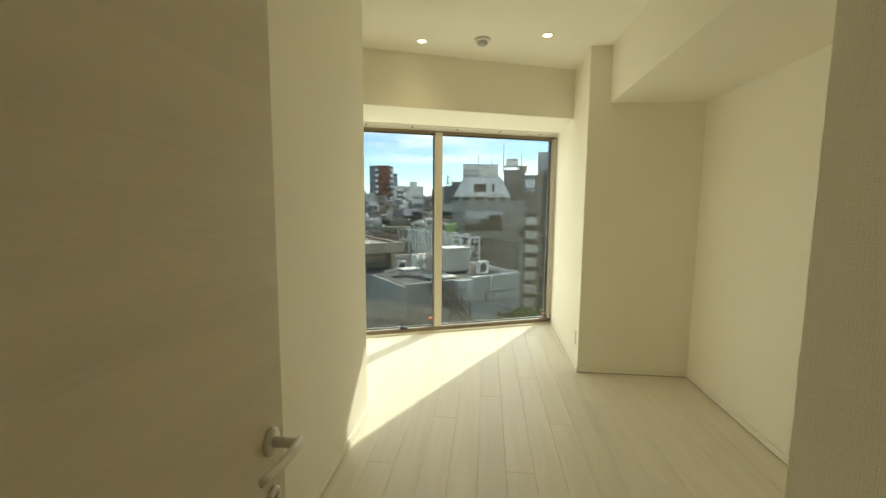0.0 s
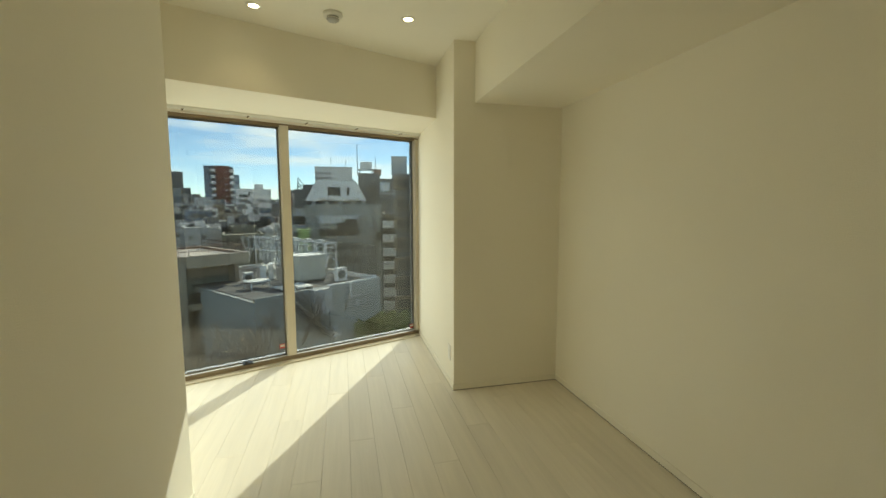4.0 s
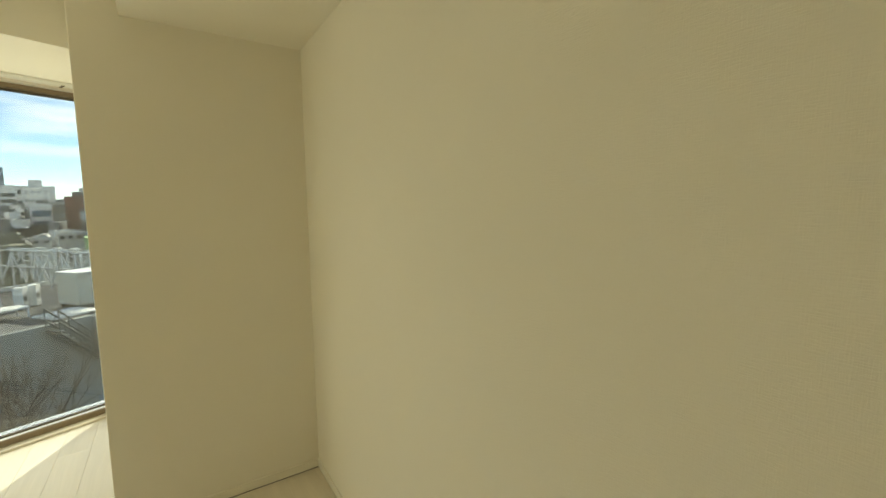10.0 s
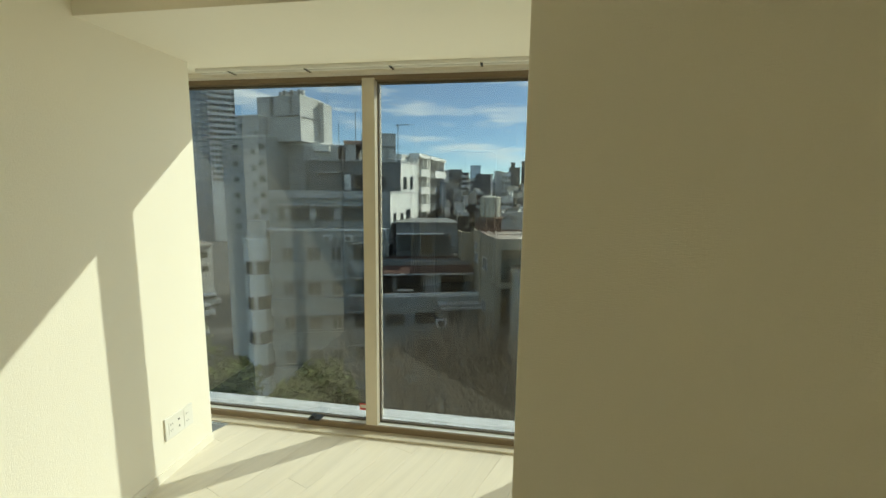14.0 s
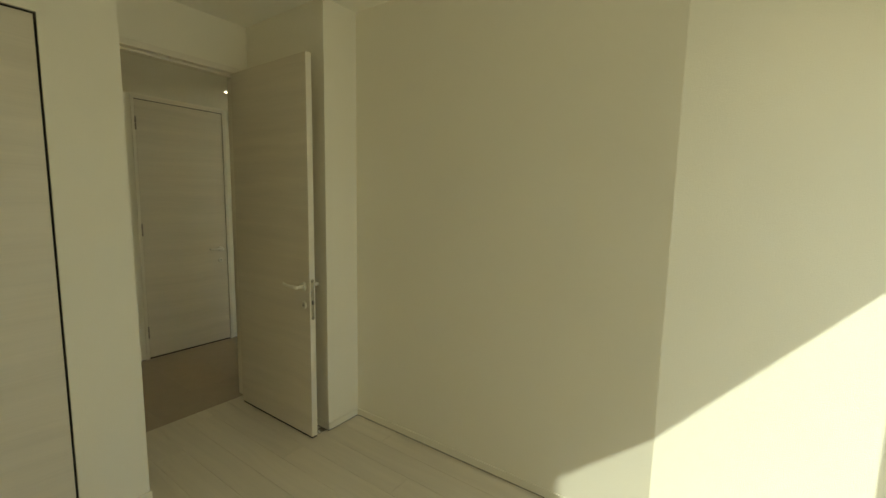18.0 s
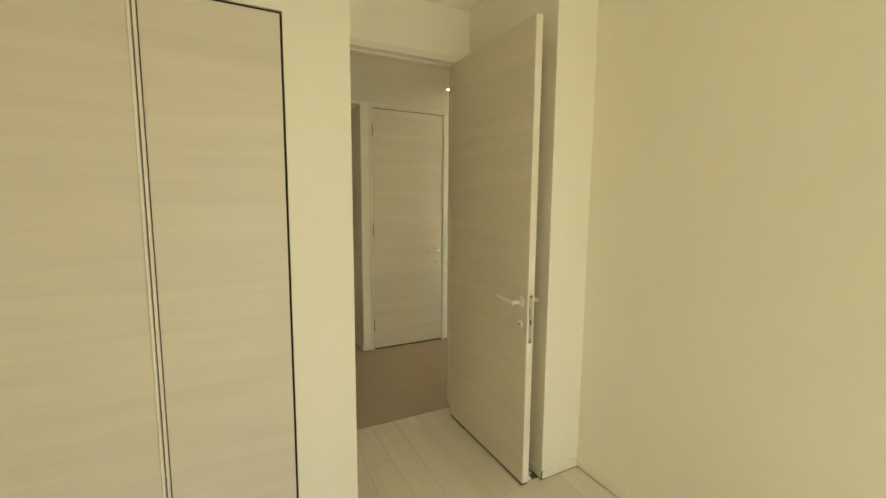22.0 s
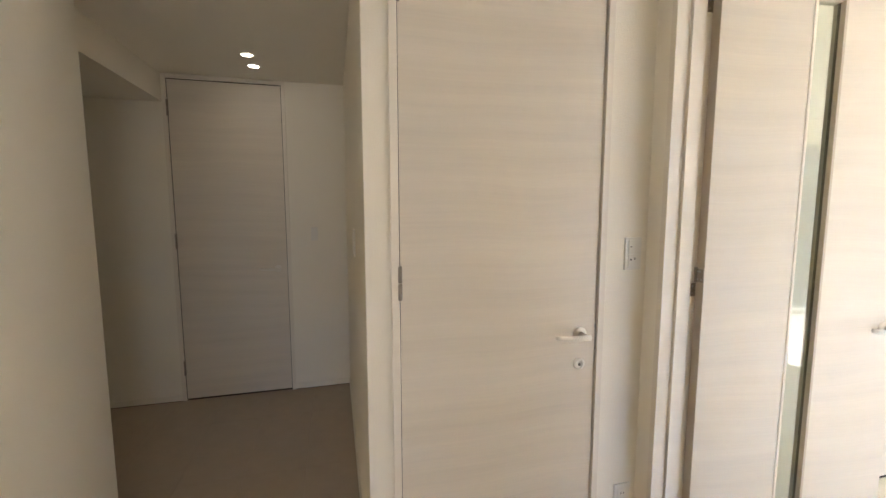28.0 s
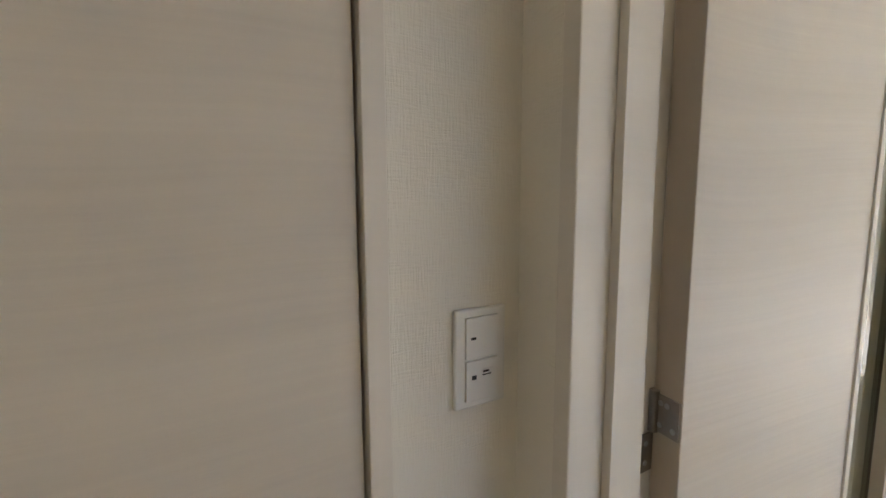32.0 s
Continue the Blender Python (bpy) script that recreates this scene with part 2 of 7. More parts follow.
# trim colour darkened to carry the shade on door edge and slit bead
EDGESHADE = material("door edge toned as shaded", (0.52, 0.45, 0.36), rough=0.5, var=0.04, scale=8)
PALEGLASS = clear_glass("clear glass", (0.58, 0.61, 0.62))
SLIT = clear_glass("slit glass", (0.86, 0.90, 0.87))
LAMP = glowing("warm lamp", (1.0, 0.86, 0.6), 1.6)
LEDGE = material("white ledge metal", (0.72, 0.74, 0.76), rough=0.5, var=0.03)

# ---- mesh helpers ----
I4 = Matrix.Identity(4)


def add_box(bm, x0, x1, y0, y1, z0, z1, m=I4, bevel=0.0):
    vs = [bm.verts.new(m @ Vector(p)) for p in ((x0, y0, z0), (x1, y0, z0), (x1, y1, z0), (x0, y1, z0),
                                                 (x0, y0, z1), (x1, y0, z1), (x1, y1, z1), (x0, y1, z1))]
    fs = [bm.faces.new([vs[i] for i in q]) for q in ((3, 2, 1, 0), (4, 5, 6, 7), (0, 1, 5, 4), (1, 2, 6, 5), (2, 3, 7, 6), (3, 0, 4, 7))]
    if bevel:
        es = list({e for f in fs for e in f.edges})
        bmesh.ops.bevel(bm, geom=es, offset=bevel, segments=2, profile=0.5, affect="EDGES")


def add_tube(bm, p, q, r, n=10, r2=None):
    p, q = Vector(p), Vector(q)
    d = q - p
    if d.length < 1e-6:
        return
    m = Matrix.Translation((p + q) / 2) @ d.to_track_quat("Z", "Y").to_matrix().to_4x4()
    bmesh.ops.create_cone(bm, cap_ends=True, segments=n, radius1=r, radius2=r if r2 is None else r2, depth=d.length, matrix=m)


def part(name, bm, mat, parent=None, label="", smooth=False):
    me = bpy.data.meshes.new(name)
    bmesh.ops.recalc_face_normals(bm, faces=bm.faces)
    bm.to_mesh(me)
    bm.free()
    me.materials.append(mat)
    if smooth:
        for p in me.polygons:
            p.use_smooth = True
    ob = new(name, me)
    if parent is not None:
        ob.parent = parent
    if label:
        ob["label"] = label
    return ob


def boxes(name, rows, mat, parent=None, label="", m=I4, bevel=0.0):
    bm = bmesh.new()
    for r in rows:
        add_box(bm, *r, m=m, bevel=bevel)
    return part(name, bm, mat, parent, label)


def thing(name, label, category, at=(0, 0, 0), group="", rz=0.0):
    ob = new(name)
    ob.matrix_world = pose(*at, 0, 0, rz)
    return tagged(ob, label, category, group)


def structure(ob, label, category):
    return tagged(ob, label, category, kind="structure")


# ---- plan ----
H = 2.635                          # bedroom ceiling
XL, XA, XS, XP = -2.435, -2.184, -1.256, -0.879   # left wall, alcove wall, stub wall, pillar side
YA, YC, YD, YH, YF = -2.712, -2.911, -3.66, -4.938, -6.925  # alcove face, closet face, hall side, hall back, corridor end
O2 = Vector((-2.437, -0.89, 0))    # convex corner of the left wall
W = Matrix.Translation(O2) @ Matrix.Rotation(math.atan2(0.3697, 0.929), 4, "Z")  # x along the window, y towards it
NW = 1.71                          # window plane
SR = 2.345                         # window's end at the pillar
HC = 2.328                         # corridor ceiling
HH = 2.345                         # hall ceiling

# ---- bedroom shell ----
structure(boxes("wall_right", [(0, 0.14, -3.66, 0.0, 0, H)], PAPER), "plain white woven wallpaper wall", "wall")
structure(boxes("wall_pillar", [(XP, 0.14, 0.0, 1.50, 0, H)], PAPER, bevel=0.004), "white papered pillar beside the window", "wall")
structure(boxes("wall_pillar_end", [(SR + 0.002, 3.2, 1.25, 1.77, -0.04, H - 0.002)], PAPER, m=W), "white papered pillar end by the window", "wall")
structure(boxes("beam_side", [(-0.715, -0.001, YC + 0.001, -0.001, 2.2, H + 0.02)], PAPER), "white papered ceiling beam along the wall", "beam")
for row in ((XS, -0.997, -3.03, YC, 0, H), (-0.997, -0.028, -3.03, YC, 2.168, H), (-0.028, -0.001, -3.03, YC, 0, H), (XS, -1.13, -3.50, -3.03, 0, H)):
    structure(boxes("wall_closet", [row], PAPER), "white papered wall around the closet", "wall")
for row in ((XS, 0.0, -3.66, -3.50, 0, H), (-2.128, XS, -3.66, -3.52, 2.345, H), (-2.92, -2.128, -3.66, -3.52, 0, H), (-2.555, XA, -3.52, YA, 0, H)):
    structure(boxes("wall_back", [row], PAPER), "white papered wall with the bedroom doorway", "wall")
structure(boxes("wall_left", [(XL - 0.12, XL, YA, -0.89, 0, H)], PAPER), "white papered side wall", "wall")
structure(boxes("wall_window_side", [(-0.12, 0, 0.0, 1.40, 0, H)], PAPER, m=W, bevel=0.003), "white papered wall lit by the sun beside the window", "wall")
structure(boxes("wall_reveal", [(-0.62, -0.46, 0.2, 1.74, 0, H)], PAPER, m=W), "plain wall beyond the window's end", "wall")
structure(boxes("beam_window", [(-0.60, 2.62, 0.80, 1.66, 2.2, H + 0.02)], PAPER, m=W), "white papered drop beam above the window", "beam")
structure(boxes("wall_window_top", [(-0.62, 2.9, 1.66, 1.772, 2.2, H + 0.4), (-0.62, 2.9, 1.62, 1.772, -0.6, -0.045)], LEDGE, m=W),
          "outer wall above and below the window", "wall")


def slab(name, outline, z0, z1, mat):
    bm = bmesh.new()
    lo, hi = ([bm.verts.new((x, y, z)) for x, y in outline] for z in (z0, z1))
    bm.faces.new(lo)
    bm.faces.new(hi)
    for i in range(len(outline)):
        j = (i + 1) % len(outline)
        bm.faces.new((lo[i], lo[j], hi[j], hi[i]))
    return part(name, bm, mat)


def window_y(x, n):
    """Where the line n metres towards the window from the corner lies at x."""
    return -0.89 + (n + 0.3697 * (x + 2.437)) / 0.929


ROOM = [(-3.06, -3.66), (0.14, -3.66), (0.14, window_y(0.14, 1.66)), (-3.06, window_y(-3.06, 1.66))]
structure(slab("ceiling", ROOM, H, H + 0.15, CEIL), "plain white ceiling", "ceiling")
structure(slab("floor_base", ROOM, -0.12, -0.014, GROUT), "floor slab under the planks", "floor")

# skirting boards
SK, SKT = 0.048, 0.007
BASEROWS = [
    (-SKT, 0, YC, 0, 0, SK), (XP, -SKT, -SKT, 0, 0, SK), (XP - SKT, XP, -SKT, 1.5, 0, SK),
    (XL, XL + SKT, YA, -0.89, 0, SK), (XA + SKT, XL, YA, YA + SKT, 0, SK), (XA, XA + SKT, -3.5, YA + SKT, 0, SK),
    (XS - SKT, -0.997, YC, YC + SKT, 0, SK), (XS - SKT, XS, -3.5, YC, 0, SK)]


def lifted(rows, lift=0.005):
    return [(*r[:4], lift, r[5]) for r in rows]


def gap_under(rows):
    """Black strips painting the shade between skirting and floor, set back a little from its face."""
    return [(r[0] + 0.0016, r[1] - 0.0016, r[2] + 0.0016, r[3] - 0.0016, 0.0004, 0.005) for r in rows]


structure(boxes("baseboard", lifted(BASEROWS), BASE), "low white skirting board", "baseboard")
# shade under the skirting is a solid black strip
structure(boxes("trim_gap", gap_under(BASEROWS), GAP), "black strip painted as shade under the skirting", "trim")
structure(boxes("baseboard_window", [(0, SKT, 0.0, 1.40, 0, SK)], BASE, m=W), "low white skirting board in the sun", "baseboard")

# ---- window ----
win = structure(thing("window_1", "wide two-pane floor-to-ceiling window in champagne frames", "window"), "wide two-pane floor-to-ceiling window in champagne frames", "window")
S0 = -0.45
boxes("window_frame", [(S0, SR, 1.662, 1.77, 0.0, 0.046)], LEDGE, win, "pale bottom track", m=W, bevel=0.002)
boxes("window_lip", [(S0, SR, 1.64, 1.661, 0.0, 0.050)], BRONZE, win, "rounded bronze inner lip", m=W, bevel=0.006)
boxes("window_frame", [(S0, SR, 1.655, 1.77, 2.146, 2.2)], BRONZE, win, "bronze head rail", m=W, bevel=0.002)
boxes("window_frame", [(SR - 0.052, SR, 1.64, 1.77, 0.046, 2.158)], ALU, win, "side rail", m=W, bevel=0.002)
boxes("window_frame", [(S0, S0 + 0.05, 1.64, 1.77, 0.046, 2.158)], ALU, win, "side rail", m=W, bevel=0.002)
boxes("mullion", [(0.893, 0.969, 1.645, 1.775, 0.046, 2.158)], ALU, win, "champagne mullion", m=W, bevel=0.003)
boxes("head_trim", [(S0, SR, 1.60, 1.654, 2.172, 2.1998)], TRIM, win, "cream strip under the beam", m=W, bevel=0.002)
boxes("window_sill", [(S0, SR, 1.575, 1.64, 0.0, 0.014)], ALU, win, "low inner sill strip", m=W, bevel=0.002)
boxes("gasket", [(S0 + 0.05, 0.893, 1.698, 1.722, 0.046, 0.056), (S0 + 0.05, 0.893, 1.698, 1.722, 2.134, 2.146), (0.884, 0.893, 1.698, 1.722, 0.056, 2.146),
                 (S0 + 0.05, S0 + 0.058, 1.698, 1.722, 0.056, 2.146)], ALUDARK, win, m=W)
boxes("gasket", [(0.969, SR - 0.052, 1.698, 1.722, 0.046, 0.056), (0.969, SR - 0.052, 1.698, 1.722, 2.134, 2.146), (0.969, 0.978, 1.698, 1.722, 0.056, 2.146),
                 (SR - 0.06, SR - 0.052, 1.698, 1.722, 0.056, 2.146)], ALUDARK, win, m=W)
for a, b in ((S0 + 0.05, 0.893), (0.969, SR - 0.052)):
    boxes("pane", [(a + 0.002, b - 0.002, 1.707, 1.713, 0.05, 2.154)], GLASS, win, m=W)
structure(boxes("window_ledge", [(S0 - 0.1, SR + 0.2, 1.772, 1.985, -0.30, -0.02)], LEDGE, m=W, bevel=0.006), "white painted ledge outside the window", "ledge")

rail = thing("curtain_rail", "slim white curtain rail fixed under the beam", "curtain rail")
boxes("track", [(S0 + 0.4, SR - 0.02, 1.512, 1.530, 2.181, 2.1995), (S0 + 0.4, SR - 0.02, 1.556, 1.574, 2.181, 2.1995)], PLASTIC, rail, m=W, bevel=0.002)
for s in (0.16, 0.62, 1.1, 1.58, 2.06):
    boxes("bracket", [(s - 0.007, s + 0.007, 1.505, 1.58, 2.176, 2.1812)], CHROME, rail, m=W)
boxes("glider", [(2.27 + i * 0.011, 2.278 + i * 0.011, 1.514, 1.528, 2.166, 2.1812) for i in range(4)], PLASTIC, rail, m=W)

latch = thing("window_latch", "black plastic window stopper on the bottom rail", "latch")
bm = bmesh.new()
add_box(bm, 0.505, 0.585, 1.632, 1.692, 0.0462, 0.060, m=W, bevel=0.004)
add_box(bm, 0.52, 0.545, 1.64, 1.68, 0.0602, 0.074, m=W, bevel=0.003)
part("body", bm, BLACK, latch)
for sx, sz, nm in ((0.855, 0.135, "sticker"), (2.265, 0.09, "sticker")):
    st = thing("sticker", "small red and white warning sticker on the glass", "sticker")
    boxes("backing", [(sx - 0.024, sx + 0.024, 1.7045, 1.7068, sz - 0.022, sz + 0.022)], REDP, st, m=W)
    boxes("white_field", [(sx - 0.019, sx + 0.019, 1.7035, 1.7044, sz - 0.006, sz + 0.014)], PLASTIC, st, m=W)

# ---- fixtures ----


def downlight(x, y, z, power):
    d = thing("downlight", "small round recessed downlight, lit warm", "ceiling light", (x, y, z), "ceiling downlights")
    bm = bmesh.new()
    n = 28
    prof = [(0.029, -0.001), (0.031, -0.005), (0.042, -0.006), (0.047, -0.001)]
    rings = [[bm.verts.new((r * math.cos(2 * math.pi * i / n), r * math.sin(2 * math.pi * i / n), h)) for i in range(n)] for r, h in prof]
    for a, b in zip(rings, rings[1:]):
        for i in range(n):
            bm.faces.new((a[i], a[(i + 1) % n], b[(i + 1) % n], b[i]))
    part("ring", bm, PLASTIC, d, "white trim ring", smooth=True)
    bm = bmesh.new()
    bmesh.ops.create_circle(bm, cap_ends=True, segments=24, radius=0.029, matrix=Matrix.Translation((0, 0, -0.0025)))
    part("lens", bm, LAMP, d, "glowing warm lens")
    lt = new("downlight_lamp", bpy.data.lights.new("downlight_lamp", "SPOT"))
    lt.data.energy, lt.data.color, lt.data.spot_size, lt.data.spot_blend, lt.data.shadow_soft_size = power, (1.0, 0.78, 0.52), radians(120), 0.8, 0.035
    lt.matrix_world = look((x, y, z - 0.02), (x, y, z - 1))
    lt.parent = d
    lt.matrix_parent_inverse = d.matrix_world.inverted()
    return d


downlight(-2.176, -0.215, H, 0.3)
downlight(-1.247, -0.245, H, 0.3)


def revolve(bm, prof, n=32, m=I4):
    rings = []
    for r, h in prof:
        rings.append([bm.verts.new(m @ Vector((r * math.cos(2 * math.pi * i / n), r * math.sin(2 * math.pi * i / n), h))) for i in range(n)])
    for a, b in zip(rings, rings[1:]):
        for i in range(n):
            bm.faces.new((a[i], a[(i + 1) % n], b[(i + 1) % n], b[i]))
    bm.faces.new(rings[-1])
    bm.faces.new(list(reversed(rings[0])))


smoke = thing("smoke_detector", "round white smoke detector with a domed centre on the ceiling", "smoke detector", (-1.718, -0.208, H))
bm = bmesh.new()
revolve(bm, [(0.060, 0.0), (0.060, -0.014), (0.055, -0.019), (0.044, -0.020)])
part("base", bm, PLASTIC, smoke, smooth=True)
bm = bmesh.new()
revolve(bm, [(0.036, -0.018), (0.038, -0.026), (0.040, -0.034), (0.033, -0.043), (0.018, -0.047)])
part("sensor_dome", bm, GREYP, smoke, "grey slotted dome", smooth=True)
bm = bmesh.new()
revolve(bm, [(0.042, -0.0305), (0.042, -0.0335)])
part("band", bm, PLASTIC, smoke)


def wall_plate(name, label, category, m, w, h, cells, group=""):
    """A plate on a wall; local x along the wall, z up, y out of the wall. cells: list of (kind, x, z, w, h)."""
    p = thing(name, label, category, group=group)
    p.matrix_world = m
    boxes("plate", [(-w / 2, w / 2, 0.0005, 0.008, -h / 2, h / 2)], PLASTIC, p, bevel=0.0025)
    for kind, x, z, cw, ch in cells:
        if kind == "rocker":
            k = boxes("rocker", [(x - cw / 2, x + cw / 2, 0.0075, 0.0115, z - ch / 2, z + ch / 2)], PLASTIC, p, bevel=0.001)
        elif kind == "seam":
            boxes("seam", [(x - cw / 2, x + cw / 2, 0.0072, 0.0085, z - ch / 2, z + ch / 2)], GREYP, p)
        elif kind == "slot":
            boxes("slot", [(x - cw / 2, x + cw / 2, 0.0078, 0.0092, z - ch / 2, z + ch / 2)], BLACK, p)
        elif kind == "mark":
            boxes("marker", [(x - cw / 2, x + cw / 2, 0.0112, 0.0121, z - ch / 2, z + ch / 2)], BLACK, p)
        elif kind == "tag":
            boxes("tag", [(x - cw / 2, x + cw / 2, 0.0112, 0.0119, z - ch / 2, z + ch / 2)], PLASTIC, p, "white name tag")
        elif kind == "socket":
            sk = boxes("socket", [(x - cw / 2, x + cw / 2, 0.0075, 0.0095, z - ch / 2, z + ch / 2)], PLASTIC, p, bevel=0.001)
            for dz in ((0.25, -0.25) if ch > 0.05 else (0.0,)):
                for dx in (-0.006, 0.006):
                    boxes("slot", [(x + dx - 0.0012, x + dx + 0.0012, 0.009, 0.0099, z + dz * ch - 0.004, z + dz * ch + 0.004)], BLACK, sk)
    return p


def on_wall(x, y, z, facing):
    """A pose for a plate on a wall: y axis turned to face the direction given in degrees from +y, anticlockwise."""
    return pose(x, y, z, 0, 0, facing)


WANG = math.degrees(math.atan2(0.3697, 0.929))
pos = W @ Vector((0.0, 1.155, 0.262))
wall_plate("wall_outlet", "white triple wall outlet with power and aerial sockets", "outlet", on_wall(pos.x, pos.y, pos.z, WANG - 90), 0.19, 0.122,
           [("socket", -0.052, 0, 0.042, 0.086), ("slot", 0.004, 0.018, 0.008, 0.010), ("slot", 0.004, -0.02, 0.008, 0.010), ("socket", 0.056, 0, 0.036, 0.066)])
wall_plate("wall_outlet", "white power outlet on the pillar's window side", "outlet", on_wall(XP, 0.115, 0.27, 90), 0.072, 0.12, [("socket", 0, 0, 0.042, 0.086)])
wall_plate("light_switch", "white light switch with a round dimmer beside the door", "light switch", on_wall(XS, -3.396, 1.255, 90), 0.074, 0.126,
           [("rocker", 0, -0.028, 0.044, 0.036), ("seam", 0, -0.006, 0.046, 0.0015)])
bm = bmesh.new()
revolve(bm, [(0.017, 0.0), (0.016, 0.016), (0.013, 0.018)], 24, Matrix.Translation((XS - 0.008, -3.396, 1.283)) @ Matrix.Rotation(radians(-90), 4, "Y"))
knob = part("dimmer_knob", bm, PLASTIC, None, "round white dimmer knob", smooth=True)
sw = bpy.data.objects["light_switch"]
knob.parent = sw
knob.matrix_parent_inverse = sw.matrix_world.inverted()

# air conditioner on the beam, its pipe cover along the closet wall
ac = thing("air_conditioner", "white wall air conditioner hung on the beam's side", "air conditioner", (-0.716, -2.3, 2.37))
bm = bmesh.new()
prof = [(0.0, 0.0), (-0.17, 0.0), (-0.215, 0.03), (-0.235, 0.09), (-0.235, 0.235), (-0.21, 0.255), (0.0, 0.255)]
a = [bm.verts.new((x, -0.40, z)) for x, z in prof]
b = [bm.verts.new((x, 0.40, z)) for x, z in prof]
for i in range(len(prof)):
    j = (i + 1) % len(prof)
    bm.faces.new((a[i], a[j], b[j], b[i]))
bm.faces.new(a)
bm.faces.new(list(reversed(b)))
bmesh.ops.bevel(bm, geom=list(bm.edges), offset=0.006, segments=2, affect="EDGES")
part("body", bm, PLASTIC, ac)
boxes("louver", [(-0.205, -0.08, -0.36, 0.36, -0.006, -0.001)], PLASTIC, ac, bevel=0.002)
boxes("label", [(-0.20, -0.12, -0.395, -0.375, -0.0035, -0.0008)], GREYP, ac)
duct = thing("pipe_cover", "white plastic pipe cover with an elbow on the wall", "pipe cover", (0, YC, 0))
bm = bmesh.new()
add_box(bm, -1.028, -0.717, 0.0005, 0.066, 2.313, 2.388, bevel=0.026)
part("channel", bm, PLASTIC, duct)
bm = bmesh.new()
add_box(bm, -1.155, -1.031, 0.0005, 0.072, 2.306, 2.394, bevel=0.034)
part("elbow", bm, PLASTIC, duct, smooth=True)
boxes("seam", [(-1.0312, -1.028, 0.0005, 0.069, 2.316, 2.385)], GREYP, duct, bevel=0.001)
bm = bmesh.new()
add_tube(bm, (-1.105, 0.022, 2.325), (-1.122, 0.020, 2.285), 0.040, 20, 0.034)
part("end_cap", bm, PLASTIC, duct, smooth=True)

# ---- doors ----


def lever(parent, x, y, z, side, out, key=True):
    """Lever on a leaf whose face lies level; out: unit vector out of the face, side: unit vector towards the hinge."""
    out, side, c = Vector(out), Vector(side), Vector((x, y, z))
    face = out.to_track_quat("Z", "Y").to_matrix().to_4x4()
    bm = bmesh.new()
    revolve(bm, [(0.026, 0.0005), (0.026, 0.006), (0.023, 0.009)], 28, Matrix.Translation(c) @ face)
    add_tube(bm, c + out * 0.008, c + out * 0.054, 0.010, 16)
    rose = part("lever", bm, SHEEN, parent, "pale satin lever handle", smooth=True)
    bm = bmesh.new()
    pts = [(-0.010, 0.057, 0.0, 0.0115), (0.03, 0.060, 0.002, 0.011), (0.07, 0.059, 0.003, 0.0095), (0.105, 0.057, 0.0055, 0.0088), (0.127, 0.056, 0.010, 0.0078)]
    rings = []
    up = Vector((0, 0, 1))
    for s, o, h, r in pts:
        q = c + side * s + out * o + up * h
        rings.append([bm.verts.new(q + out * (r * 0.62 * math.cos(k * math.pi / 6)) + up * (r * math.sin(k * math.pi / 6))) for k in range(12)])
    for p, q in zip(rings, rings[1:]):
        for k in range(12):
            bm.faces.new((p[k], p[(k + 1) % 12], q[(k + 1) % 12], q[k]))
    bm.faces.new(rings[0])
    bm.faces.new(rings[-1])
    part("grip", bm, SHEEN, rose, smooth=True)
    if key:
        bm = bmesh.new()
        k = c + up * -0.115
        revolve(bm, [(0.022, 0.0005), (0.022, 0.006), (0.018, 0.009), (0.009, 0.0092), (0.009, 0.007)], 28, Matrix.Translation(k) @ face)
        cyl = part("keyhole_cover", bm, SHEEN, parent, "round pale lock cover", smooth=True)
        bm = bmesh.new()
        revolve(bm, [(0.0055, 0.008), (0.0055, 0.0105)], 16, Matrix.Translation(k) @ face)
        part("cylinder", bm, STEEL, cyl, smooth=True)
    return rose


def hinge_leaf(parent, x, y, z, hw=0.006):
    bm = bmesh.new()
    for z0, z1 in ((z - 0.055, z - 0.002), (z + 0.002, z + 0.055)):
        add_tube(bm, (x, y, z0), (x, y, z1), hw, 12)
    return part("hinge", bm, STEEL, parent, "steel barrel hinge", smooth=True)


# bedroom door, standing open along the alcove wall
LX0, LX1, LY0, LY1 = -2.097, -2.058, -3.512, -2.714
d1 = structure(thing("door_1", "whitened wood door standing open against the alcove wall", "door", (-2.09, -3.51, 0)), "whitened wood door standing open against the alcove wall", "door")


def under(parent, ob):
    ob.parent = parent
    ob.matrix_parent_inverse = parent.matrix_world.inverted()
    return ob


def leaf_parts(parent, name, row, mat, bevel=0.0015):
    return under(parent, boxes(name, [row], mat, bevel=bevel))


leaf = leaf_parts(d1, "leaf", (LX0, LX1, LY0, LY1, 0.012, 2.30), DOORWOOD)
under(d1, boxes("edge_band", [(LX0 + 0.001, LX1 - 0.001, LY1, LY1 + 0.0012, 0.013, 2.299)], TRIM)).name = "edge_band"
# black strip added to paint the shade beneath the leaf
under(d1, boxes("bottom_seal", [(LX0 + 0.004, LX1 - 0.002, LY0 + 0.01, LY1 - 0.003, 0.0015, 0.012)], GAP, None, "dark strip painted as shade under the open leaf"))
bm = bmesh.new()
add_box(bm, LX0 + 0.009, LX1 - 0.009, LY1 + 0.0013, LY1 + 0.0028, 0.765, 0.995)
for pz in (0.765, 0.995):
    add_tube(bm, ((LX0 + LX1) / 2, LY1 + 0.0013, pz), ((LX0 + LX1) / 2, LY1 + 0.0028, pz), (LX1 - LX0) / 2 - 0.009, 20)
plate = under(d1, part("lock_plate", bm, CHROME, None, "bright steel lock plate with rounded ends"))
